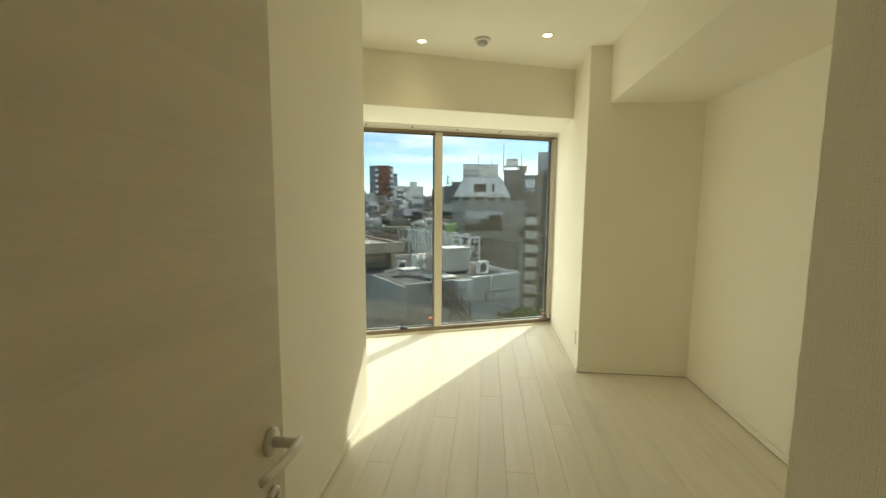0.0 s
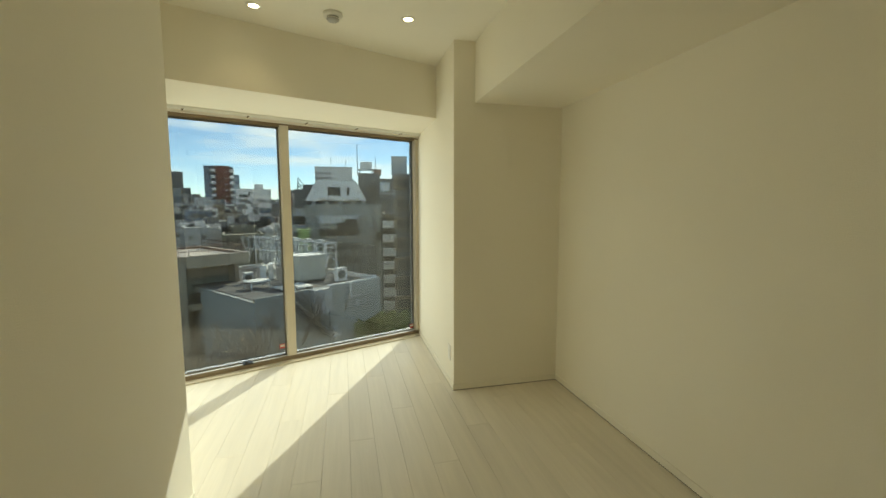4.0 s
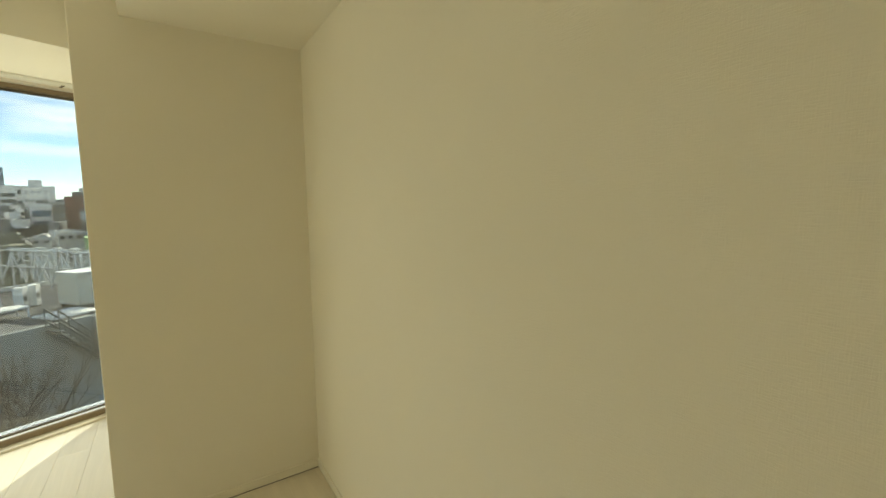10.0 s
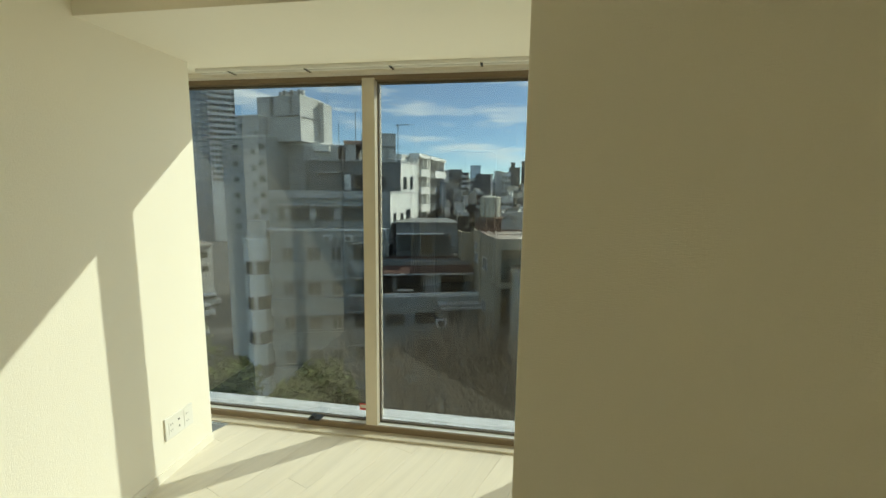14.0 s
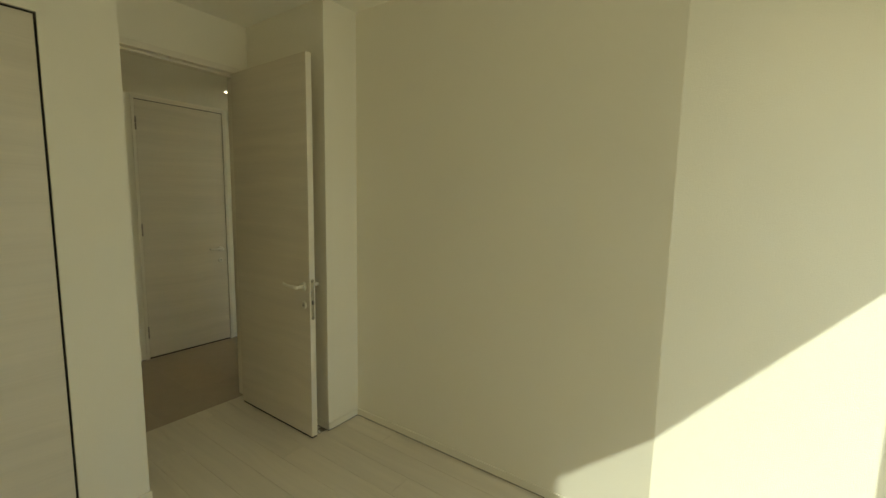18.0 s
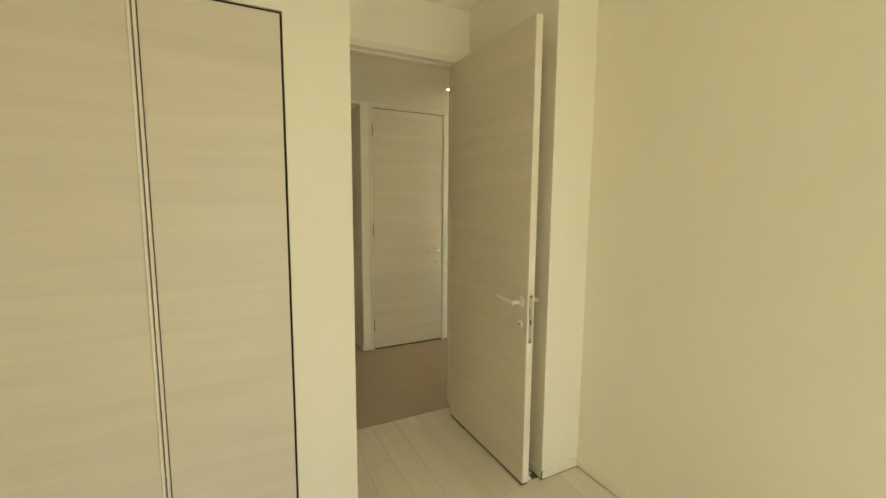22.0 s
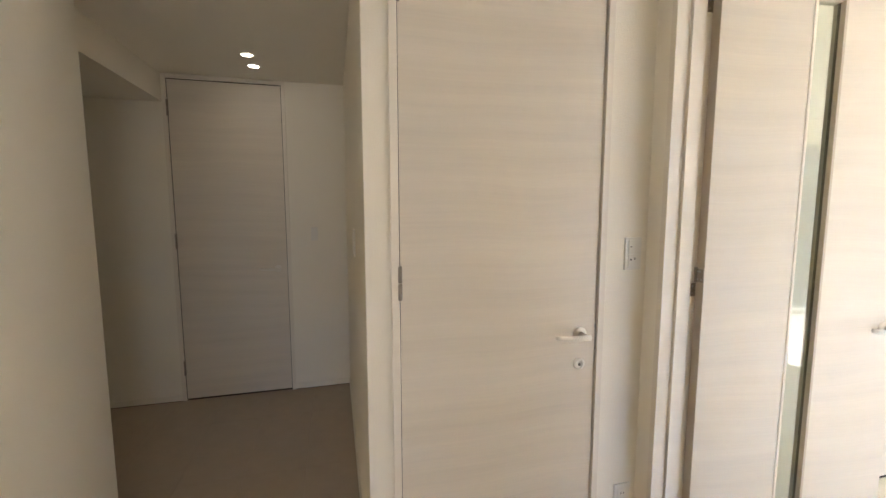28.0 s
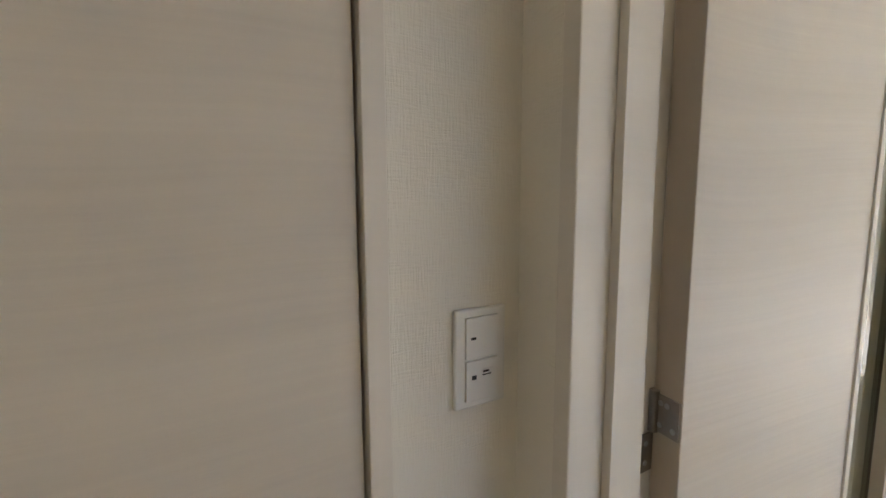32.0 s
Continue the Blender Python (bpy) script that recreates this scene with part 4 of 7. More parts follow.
LIMEW = material("pale green panel", (0.36, 0.50, 0.20), rough=0.7, var=0.08)
SKYW = material("pale blue cladding", (0.48, 0.60, 0.70), rough=0.6, var=0.05)
DARKT = material("dark slate tower wall", (0.15, 0.15, 0.145), rough=0.7, var=0.1, scale=0.3)
BLUEPANE = material("blue window pane", (0.10, 0.16, 0.22), rough=0.2, var=0.2, scale=0.7, random_var=0.3)
ROOFD = material("dark damp flat roof", (0.10, 0.10, 0.10), rough=0.85, var=0.2, scale=0.8)
PAVE = material("pale pavement", (0.45, 0.45, 0.45), rough=0.85, var=0.1, scale=0.4)


def far(az, d):
    return EYE.x + d * math.sin(radians(az)), EYE.y + d * math.cos(radians(az))


def hz(el, d):
    return EYE.z + d * math.tan(radians(el))


structure(boxes("ground", [(-2500, 2500, -2500, 2500, GZ - 1, GZ)], ASPH), "grey street ground far below", "ground")


def box_mesh(name, dims):
    bm = bmesh.new()
    add_box(bm, *dims)
    bmesh.ops.recalc_face_normals(bm, faces=bm.faces)
    me = bpy.data.meshes.new(name)
    bm.to_mesh(me)
    bm.free()
    return me


def pieces(name, me, mat, spots, parent):
    if not me.materials:
        me.materials.append(mat)
    for s in spots:
        o = new(name, me)
        o.parent = parent
        o.location = s


def building(label, az0, az1, d, top, depth, mat, turn=0.0, rows=0, cols=0, win=(1.2, 1.3), winmat=PANEW, storey=3.0, side=0, band=False, roof=ROOFG,
             first=1.2, name="building", base=GZ):
    """A block whose front (local -y) looks to the eye, turned further by turn degrees; windows on front and, with side columns, on the +x side."""
    w = 2 * d * math.tan(radians(abs(az1 - az0) / 2))
    az = (az0 + az1) / 2
    x, y = far(az, d)
    zt = hz(top, d)
    b = thing(name, label, "building", (x, y, base), "city buildings", -az + turn)
    hh = zt - base
    boxes("wall", [(-w / 2, w / 2, 0, depth, 0, hh - 0.35)], mat, b)
    boxes("roof", [(-w / 2 + 0.25, w / 2 - 0.25, 0.25, depth - 0.25, hh - 0.35, hh - 0.2)], roof, b)
    boxes("parapet", [(-w / 2 - 0.05, w / 2 + 0.05, -0.05, 0.2, hh - 0.35, hh), (-w / 2 - 0.05, w / 2 + 0.05, depth - 0.2, depth, hh - 0.35, hh),
                      (-w / 2 - 0.05, -w / 2 + 0.2, 0.2, depth - 0.2, hh - 0.35, hh), (w / 2 - 0.2, w / 2 + 0.05, 0.2, depth - 0.2, hh - 0.35, hh)], mat, b)
    if rows and cols:
        me = box_mesh("window", (-win[0] / 2, win[0] / 2, -0.04, 0.06, -win[1] / 2, win[1] / 2))
        spots = [(-w / 2 + (c + 0.5) * w / cols, 0.0, hh - first - win[1] / 2 - r * storey) for r in range(rows) for c in range(cols)]
        pieces("window", me, winmat, spots, b)
    if side:
        me = box_mesh("window", (-0.06, 0.04, -win[0] / 2, win[0] / 2, -win[1] / 2, win[1] / 2))
        spots = [(w / 2, (c + 0.5) * depth / side, hh - first - win[1] / 2 - r * storey) for r in range(max(rows, 1)) for c in range(side)]
        pieces("window", me, winmat, spots, b)
    if band:
        for r in range(rows):
            z = hh - first - win[1] - 0.25 - r * storey
            boxes("balcony", [(-w / 2 - 0.1, w / 2 + 0.1, -1.0, 0.0, z - 0.9, z + 0.15)], WHITEW, b)
    return b


# middle-sized blocks between the towers
MIDS = (("pale low apartment block with rows of windows", WHITEW, PANEW), ("grey low office block with rows of windows", GREYW, PALEPANE),
        ("light grey low block with small windows", LGREYW, PANEW), ("beige low apartment block among the roofs", BEIGEW, PANEW),
        ("dark low office block among the roofs", DARKW, PALEPANE), ("pale brick low block among the roofs", PINKW, PANEW))
rng = random.Random(19)
for i in range(112):
    az = -30.5 + i * 0.275 + rng.uniform(-0.3, 0.3)
    d = rng.choice((64, 72, 82, 94, 108, 125)) + rng.uniform(-3, 3)
    label, wm, pm = rng.choice((MIDS[0], MIDS[0], *MIDS[:4]) if rng.random() < 0.8 else MIDS)
    wdeg = rng.uniform(1.0, 2.0) * 80 / d
    b = building(label, az - wdeg / 2, az + wdeg / 2, d, rng.uniform(-4.2, -2.0) if d < 80 else rng.uniform(-2.0, 0.5), rng.uniform(5, 10), wm, rows=rng.choice((2, 3, 4)),
                 cols=rng.choice((2, 3, 4)), win=(rng.uniform(0.45, 0.8), rng.uniform(0.5, 0.9)), winmat=pm, storey=rng.uniform(1.5, 2.2), turn=rng.choice((0, 12, -18, 25, -8)),
                 band=rng.random() < 0.25, roof=rng.choice((ROOFG, ROOFW, WHITEW, WHITEW)), first=0.6)
    zt = max(v[2] for v in b.children[2].bound_box)
    for k in range(rng.choice((1, 2, 3))):
        rx, ry, rw = rng.uniform(-1.2, 1.2), rng.uniform(1.2, 3.5), rng.uniform(0.3, 1.0)
        boxes("roof_box", [(rx - rw, rx + rw, ry - 0.6, ry + 0.6, zt - 0.2, zt + rng.uniform(0.5, 1.8))], rng.choice((WHITEW, LGREYW, GREYW)), b)

FARS = (("grey slim apartment tower on the skyline", GREYW), ("white slim apartment tower on the skyline", WHITEW), ("pale grey apartment tower on the skyline", LGREYW),
        ("dark slim office tower on the skyline", DARKW))
for i in range(34):
    az = -31 + i * 0.95 + rng.uniform(-0.4, 0.4)
    d = rng.uniform(150, 290)
    label, wm = rng.choice(FARS)
    wdeg = rng.uniform(0.5, 1.1)
    building(label, az - wdeg / 2, az + wdeg / 2, d, rng.uniform(0.5, 2.4), 10, wm, rows=6, cols=rng.choice((2, 3)), win=(0.7, 1.3), storey=2.9, turn=rng.choice((0, 15, -20)),
             winmat=rng.choice((PANEW, PANEW, SKYPANE)), first=0.9, roof=WHITEW)

# low roofs between, uncounted
rng = random.Random(7)
bm = bmesh.new()
for i in range(700):
    az, d = rng.uniform(-40, 14), rng.uniform(72, 270)
    if -3.5 < az < 7 and d < 75:
        continue
    top = rng.uniform(-3.6, -0.6) if d < 110 else rng.uniform(-1.8, 0.7)
    w, dp = rng.uniform(2, 5.5) * (0.6 + d / 160), rng.uniform(5, 12)
    x, y = far(az, d)
    m = pose(x, y, 0, 0, 0, -az + rng.choice((0, 0, 20, -25, 35)))
    zt = hz(top, d)
    add_box(bm, -w / 2, w / 2, 0, dp, GZ, zt, m=m)
    if rng.random() < 0.7:
        ox = rng.uniform(-w / 3, w / 3)
        add_box(bm, ox - w * 0.15, ox + w * 0.15, 1, 3, zt, zt + rng.uniform(0.6, 2.2), m=m)
CITYW = material("mixed pale city walls", (0.36, 0.36, 0.35), rough=0.8, var=0.55, scale=0.045, detail=1.0)
nt = CITYW.node_tree
geo = nt.nodes.new("ShaderNodeNewGeometry")
mrv = nt.nodes.new("ShaderNodeMapRange")
mrv.inputs["To Min"].default_value, mrv.inputs["To Max"].default_value = 0.25, 1.5
nt.links.new(geo.outputs["Random Per Island"], mrv.inputs["Value"])
hsv = [n for n in nt.nodes if n.type == "HUE_SAT"][0]
nt.links.new(mrv.outputs["Result"], hsv.inputs["Value"])
tagged(part("low_roofs", bm, CITYW), "crowd of low pale city roofs reaching to the horizon", "houses", kind="stuff")
bm = bmesh.new()
for i in range(1500):
    az, d = rng.uniform(-40, 14), rng.uniform(54, 240)
    x, y = far(az, d)
    z = hz(rng.uniform(-3.4, -0.8) if d < 110 else rng.uniform(-1.8, 0.5), d) - rng.uniform(0.5, 3)
    add_box(bm, -0.6 - d / 300, 0.6 + d / 300, -0.5, 0.5, z - 0.5 - d / 400, z + 0.5, m=pose(x, y, 0, 0, 0, -az))
tagged(part("roof_details", bm, PANEW), "dark windows and small roof boxes among the far roofs", "houses", kind="stuff")

# ---- near blocks, all on the street's grid ----
GRID = 38.0                        # turn of the street fronts; local x along the front, y away from the window


def near_block(label, corner, seen_from, k, name="building"):
    """A block on the street's grid at its front corner; returns its thing and a box maker in local x, y and world heights, k sizes the lot about the eye."""
    ox = seen_from[0] + k * (corner[0] - seen_from[0])
    oy = seen_from[1] + k * (corner[1] - seen_from[1])
    b = thing(name, label, "building", (ox, oy, GZ), "city buildings", GRID)

    def zz(z):
        return max(0.0, EYE.z + k * (z - EYE.z) - GZ)

    def put(nm, rows, mat, lab="", bevel=0.0, parent=None):
        return boxes(nm, [(r[0] * k, r[1] * k, r[2] * k, r[3] * k, zz(r[4]), zz(r[5])) for r in rows], mat, parent or b, lab, bevel=bevel)

    def prism(nm, pts, z0, z1, mat):
        o = slab(nm, [(x * k, y * k) for x, y in pts], zz(z0), zz(z1), mat)
        o.parent = b
        return o

    def spot(x, y, z):
        return b.matrix_world @ Vector((x * k, y * k, zz(z)))

    return b, put, prism, spot, zz


def framed_window(put, x0, x1, z0, z1, y, panes=2, glass=None, frame_mat=None, sub="window"):
    """A window set in a wall that looks towards -y: pane, frame bars and a sill."""
    g = put(sub, [(x0, x1, y - 0.02, y + 0.03, z0, z1)], glass or PANEW)
    t = 0.035
    rows = [(x0 - t, x1 + t, y - 0.05, y - 0.005, z1, z1 + t), (x0 - t, x1 + t, y - 0.09, y - 0.005, z0 - t, z0)]
    for i in range(panes + 1):
        x = x0 + (x1 - x0) * i / panes
        rows.append((x - t / 2, x + t / 2, y - 0.05, y - 0.005, z0, z1))
    put("window_frame", rows, frame_mat or RAILW, parent=None)
    return g


def bar_rail(put, x0, x1, y, z0, z1, n, mat, nm="rail", t=0.03):
    put(nm, [(x0, x1, y - t / 2, y + t / 2, z1 - t, z1), (x0, x1, y - t / 2, y + t / 2, z0 + 0.05, z0 + 0.05 + t)] +
        [(x0 + (x1 - x0) * i / n - t / 3, x0 + (x1 - x0) * i / n + t / 3, y - t / 3, y + t / 3, z0, z1) for i in range(n + 1)], mat)


def condenser(at, w, h, d, rz, label, mat, group, dark_side=False):
    """An outdoor air conditioning unit at its foot, the fan looking towards local -y."""
    u = thing("condenser", label, "air conditioning unit", at, group, rz)
    cs = boxes("casing", [(-w / 2, w / 2, -d / 2, d / 2, 0.06, 0.06 + h)], mat, u, bevel=0.02)
    for sx in (-1, 1):
        boxes("foot", [(sx * w * 0.36 - 0.04, sx * w * 0.36 + 0.04, -d / 2, d / 2, 0, 0.06)], RAILD, u)
    bm = bmesh.new()
    r = min(w, h) * 0.38
    revolve(bm, [(r, 0.0), (r, 0.012), (r * 0.86, 0.02)], 20, Matrix.Translation((-w * 0.08, -d / 2, 0.06 + h / 2)) @ Matrix.Rotation(radians(90), 4, "X"))
    part("fan_grille", bm, RAILD, cs, "dark round fan grille", smooth=True)
    if dark_side:
        boxes("fin_panel", [(-w / 2 + 0.03, w / 2 - 0.03, d / 2 - 0.005, d / 2 + 0.012, 0.1, h)], RAILD, cs, "dark fin side")
    return u


# white-walled block with cooling plant on its roof, close below
rb, put, prism, spot, zz = near_block("white-grey low block with cooling plant and a roof lattice", (0.25, 20.95), (-1.635, -2.98), 1.1)
put("wall", [(-7.4, -0.001, 0.0, 10.5, -30, -2.78)], CONCW)
put("front_panel", [(-3.5, 0.0, -0.06, -0.001, -30, -2.62)], CONCW)
put("roof", [(-7.2, -0.2, 0.2, 10.3, -2.78, -2.75)], ROOFD)
put("parapet", [(-7.4, -3.5, -0.02, 0.16, -2.78, -2.60)], CONCW)
put("parapet", [(-3.5, 0.02, -0.06, 0.16, -2.62, -2.55)], WHITEW)
put("parapet", [(-0.2, 0.02, 0.16, 10.5, -2.78, -2.52)], WHITEW)
put("parapet", [(-7.2, -0.2, 10.3, 10.5, -2.78, -2.5)], WHITEW)
put("corner_pilaster", [(-3.52, -3.40, -0.10, -0.06, -30, -2.6)], CONCW)
put("window_band", [(-2.52, -0.42, -0.10, -0.061, -4.05, -3.46)], CONCD, "raised grey window surround")
for i in range(4):
    x = -2.42 + i * 0.5
    put("window", [(x, x + 0.36, -0.13, -0.101, -3.95, -3.58)], PALEPANE)
put("downpipe", [(-2.16, -2.10, -0.12, -0.061, -3.35, -2.55), (-2.16, -1.5, -0.12, -0.061, -3.40, -3.34)], WHITEW)
put("side_tank", [(-4.62, -3.58, -0.40, -0.03, -3.82, -2.62)], LGREYW, "pale riveted tank panel on the wall", bevel=0.04)
bm = bmesh.new()
for i in range(15):
    x, z = -6.1 + 0.155 * i, zz(-2.75 - 0.165 * i)
    add_box(bm, x * 1.1, (x + 0.2) * 1.1, -0.95, -0.1, z - 0.03, z)
part("stair", bm, RAILD, rb, "dark outside steel stair")
for off, nm in ((-0.95, "stair_rail"), (-0.12, "stair_rail")):
    bm = bmesh.new()
    for h in (0.0, 0.45, 0.9):
        add_tube(bm, (-6.1 * 1.1, off, zz(-2.8) + h), (-3.85 * 1.1, off, zz(-5.2) + h), 0.035, 6)
    for i in range(9):
        x, z = -6.1 + 0.28 * i, zz(-2.8 - 0.3 * i)
        add_tube(bm, (x * 1.1, off, z), (x * 1.1, off, z + 0.9), 0.02, 6)
    part(nm, bm, RAILD, rb)
put("landing", [(-4.05, -3.5, -1.0, -0.06, -5.0, -4.93)], RAILW)
bar_rail(put, -4.05, -3.6, -0.98, -4.93, -4.45, 4, RAILW, "landing_rail")
p = spot(-2.8, 3.0, -2.75)
bigu = thing("plant_unit", "large cream rooftop unit with seamed panels", "air conditioning unit", p, "rooftop plant", GRID)
cs = boxes("casing", [(-0.92, 0.92, -0.75, 0.75, 0.16, 1.62)], CREAMW, bigu, bevel=0.015)
boxes("lid", [(-0.97, 0.97, -0.80, 0.80, 1.62, 1.69)], WHITEW, bigu, "white lid", bevel=0.01)
boxes("seam", [(x - 0.012, x + 0.012, -0.765, -0.752, 0.2, 1.6) for x in (-0.3, 0.35)], RAILD, cs)
boxes("base_rail", [(-0.9, 0.9, s * 0.6 - 0.06, s * 0.6 + 0.06, 0.0, 0.16) for s in (-1, 1)], RAILD, bigu)
condenser(spot(-2.14, 0.75, -2.62), 0.72, 0.78, 0.36, GRID, "white condenser with a dark fan beside the parapet", WHITEW, "rooftop plant", True)
condenser(spot(-5.2, 5.0, -2.75), 0.56, 0.6, 0.3, GRID, "white condenser with a round fan", WHITEW, "rooftop plant")
condenser(spot(-4.45, 4.6, -2.75), 0.42, 1.0, 0.36, GRID + 40, "tall white condenser with a dark fin side", WHITEW, "rooftop plant", True)
condenser(spot(-3.85, 4.9, -2.75), 0.42, 1.0, 0.36, GRID + 40, "tall white condenser with a dark fin side", WHITEW, "rooftop plant", True)
deck = thing("roof_deck", "white slatted deck over the pipe runs", "deck", spot(-5.6, 3.3, -2.75), "", GRID)
boxes("top", [(-0.62, 0.62, -0.55, 0.35, 0.40, 0.46)], WHITEW, deck)
for sx in (-0.55, 0.55):
    for sy in (-0.5, 0.3):
        boxes("leg", [(sx - 0.03, sx + 0.03, sy - 0.03, sy + 0.03, 0, 0.40)], RAILW, deck)
pipes = thing("roof_pipes", "white lagged pipe runs across the roof", "pipes", spot(-4.7, 0.7, -2.75), "", GRID)
for i in range(6):
    bm = bmesh.new()
    add_tube(bm, (-0.8, 0.28 * i, 0.14), (1.0, 0.28 * i + 0.25, 0.14), 0.055, 8)
    part("pipe", bm, WHITEW, pipes, smooth=True)
boxes("bearer", [(x - 0.05, x + 0.05, -0.1, 1.75, 0, 0.09) for x in (-0.6, 0.7)], RAILD, pipes)

lat = thing("steel_lattice", "white steel billboard truss along the roof edge", "lattice", spot(-0.3, 0, -2.52), "", GRID)
LT = 1.95
for i in range(11):
    y = 3.9 + 1.15 * i
    dark = i > 9
    bm = bmesh.new()
    add_box(bm, -0.06, 0.06, y - 0.06, y + 0.06, 0, LT)
    add_box(bm, -0.98, -0.90, y - 0.04, y + 0.04, -0.2, LT)
    add_box(bm, -0.94, 0.0, y - 0.03, y + 0.03, LT - 0.07, LT)
    add_box(bm, -0.94, 0.0, y - 0.03, y + 0.03, LT * 0.5, LT * 0.5 + 0.06)
    part("frame_post", bm, RAILD if dark else RAILW, lat)
for i in range(10):
    y = 3.9 + 1.15 * i
    bm = bmesh.new()
    add_tube(bm, (-0.94, y, 0.1 if i % 2 else LT - 0.1), (-0.94, y + 1.15, LT - 0.1 if i % 2 else 0.1), 0.04, 6)
    part("brace", bm, RAILW, lat)
    if i % 3 == 0:
        bm = bmesh.new()
        add_tube(bm, (-0.94, y, 0.1), (0.0, y + 0.4, LT), 0.035, 6)
        part("brace", bm, RAILW, lat)
me = box_mesh("chord", (-0.03, 0.03, 0, 11.5, -0.03, 0.03))
pieces("chord", me, RAILW, [(0.0, 3.9, LT * j / 5) for j in range(1, 6)] + [(-0.94, 3.9, LT), (-0.94, 3.9, LT * 0.5)], lat)
for i in range(5):
    fl = thing("flood_lamp", "small white flood lamp on the truss", "flood lamp", spot(-0.3, 0, -2.52) + Vector((0, 0, LT)), "truss lamps", GRID)
    fl.location = lat.matrix_world @ Vector((-0.94, 4.2 + 1.5 * i, LT + 0.03))
    boxes("arm", [(-0.02, 0.02, -0.02, 0.02, 0, 0.12)], RAILW, fl)
    boxes("head", [(-0.22, 0.16, -0.16, 0.16, 0.12, 0.24)], WHITEW, fl, bevel=0.04)
fn = thing("mesh_fence", "dark steel mesh screen on the roof edge", "fence", spot(-0.12, 0, -2.52), "", GRID)
for i in range(6):
    y = 0.05 + 0.74 * i
    boxes("post", [(-0.04, 0.04, y - 0.035, y + 0.035, 0, 1.95)], RAILD, fn)
bm = bmesh.new()
for j in range(7):
    add_box(bm, -0.015, 0.015, 0.05, 3.75, 0.12 + 0.3 * j - 0.015, 0.12 + 0.3 * j + 0.015)
for j in range(30):
    add_box(bm, -0.008, 0.008, 0.05 + 0.125 * j - 0.012, 0.05 + 0.125 * j + 0.012, 0.1, 1.92)
part("mesh_panel", bm, RAILD, fn)
for y in (3.75, 13.6):
    bm = bmesh.new()
    add_tube(bm, (0, y, 1.95), (-1.2, y + 0.3, 0.0), 0.05, 6)
    add_tube(bm, (0, y, 1.95), (-0.4, y + 1.0, 0.0), 0.05, 6)
    part("brace", bm, RAILD, fn)

# stained beige house with a railed roof terrace and a tank
bh, put, prism, spot, zz = near_block("stained beige concrete house with a railed roof terrace", (-9.79, 20.42), (-0.52, -1.71), 1.1)
put("wall", [(0.0, 3.2, 1.1, 6.3, -30, -1.42)], BEIGEW)
put("side_wall", [(0.0, 0.35, 0.0, 1.1, -30, -1.70)], BEIGEW)
put("side_wall", [(2.95, 3.2, 0.3, 1.1, -30, -1.70)], BEIGEW)
put("parapet", [(-0.03, 3.64, -0.03, 0.18, -1.70, -1.10)], BEIGEW)
put("parapet", [(-0.03, 0.15, 0.18, 6.3, -1.70, -1.08)], BEIGEW)
put("parapet", [(3.46, 3.64, 0.18, 6.3, -1.70, -1.12)], BEIGEW)
put("parapet", [(0.15, 3.46, 6.12, 6.3, -1.70, -1.08)], RUST, "rust-stained rear parapet")
put("coping", [(-0.06, 3.67, -0.06, 0.21, -1.10, -1.06)], ROOFW)
put("coping", [(-0.06, 0.18, 0.21, 6.33, -1.08, -1.05)], ROOFW)
put("coping", [(3.43, 3.67, 0.21, 6.33, -1.12, -1.08)], ROOFW)
put("inner_face", [(0.151, 0.17, 0.19, 6.1, -1.22, -1.10), (3.44, 3.459, 0.19, 6.1, -1.22, -1.13), (0.18, 3.43, 6.09, 6.118, -1.22, -1.10)], RUST, "rusty red brown inner parapet face")
put("terrace", [(0.17, 3.44, 0.18, 6.09, -1.46, -1.22)], ROOFW, "pale pink terrace floor")
for zs in (0.0, -2.72, -5.44):
    put("balcony", [(0.0, 3.42, -0.02, 1.1, -3.94 + zs, -3.66 + zs)], BEIGEW)
    put("balcony_front", [(0.0, 3.42, -0.05, 0.06, -3.80 + zs, -3.58 + zs)], BEIGEW)
    bar_rail(put, 0.05, 3.38, 0.02, -3.58 + zs, -3.03 + zs, 34, RAILD, "balcony_rail", 0.035)
    g = put("balcony_pane", [(0.45, 2.9, 1.05, 1.12, -3.62 + zs, -2.42 + zs)], GREENPANE if zs == 0 else PANEW)
    put("pane_frame", [(0.4, 2.95, 1.0, 1.06, -2.46 + zs, -2.38 + zs)] + [(0.45 + 0.612 * i - 0.025, 0.45 + 0.612 * i + 0.025, 1.0, 1.06, -3.62 + zs, -2.46 + zs) for i in range(5)], RAILD)
    if zs == 0:
        bm = bmesh.new()
        add_tube(bm, (0.5, 0.1, zz(-2.36)), (2.9, 0.1, zz(-2.44)), 0.03, 6)
        add_tube(bm, (2.9, 0.1, zz(-2.44)), (3.4, 0.1, zz(-3.0)), 0.03, 6)
        part("laundry_pole", bm, RAILD, bh)
for y0, y1, z0, z1 in ((2.1, 3.1, -3.25, -2.58), (4.85, 5.6, -3.2, -2.62), (5.15, 5.65, -2.30, -1.95), (2.1, 3.1, -5.95, -5.3), (4.85, 5.6, -5.95, -5.3)):
    put("window", [(-0.03, 0.02, y0, y1, z0, z1)], PANEW)
    put("window_frame", [(-0.06, -0.005, y0 - 0.04, y1 + 0.04, z1, z1 + 0.04), (-0.10, -0.005, y0 - 0.04, y1 + 0.04, z0 - 0.04, z0)] +
        [(-0.06, -0.005, y - 0.02, y + 0.02, z0, z1) for y in (y0, (y0 + y1) / 2, y1)], RAILW)
put("downpipe", [(-0.09, -0.03, 3.78, 3.85, -30, -1.2)], BEIGEW)
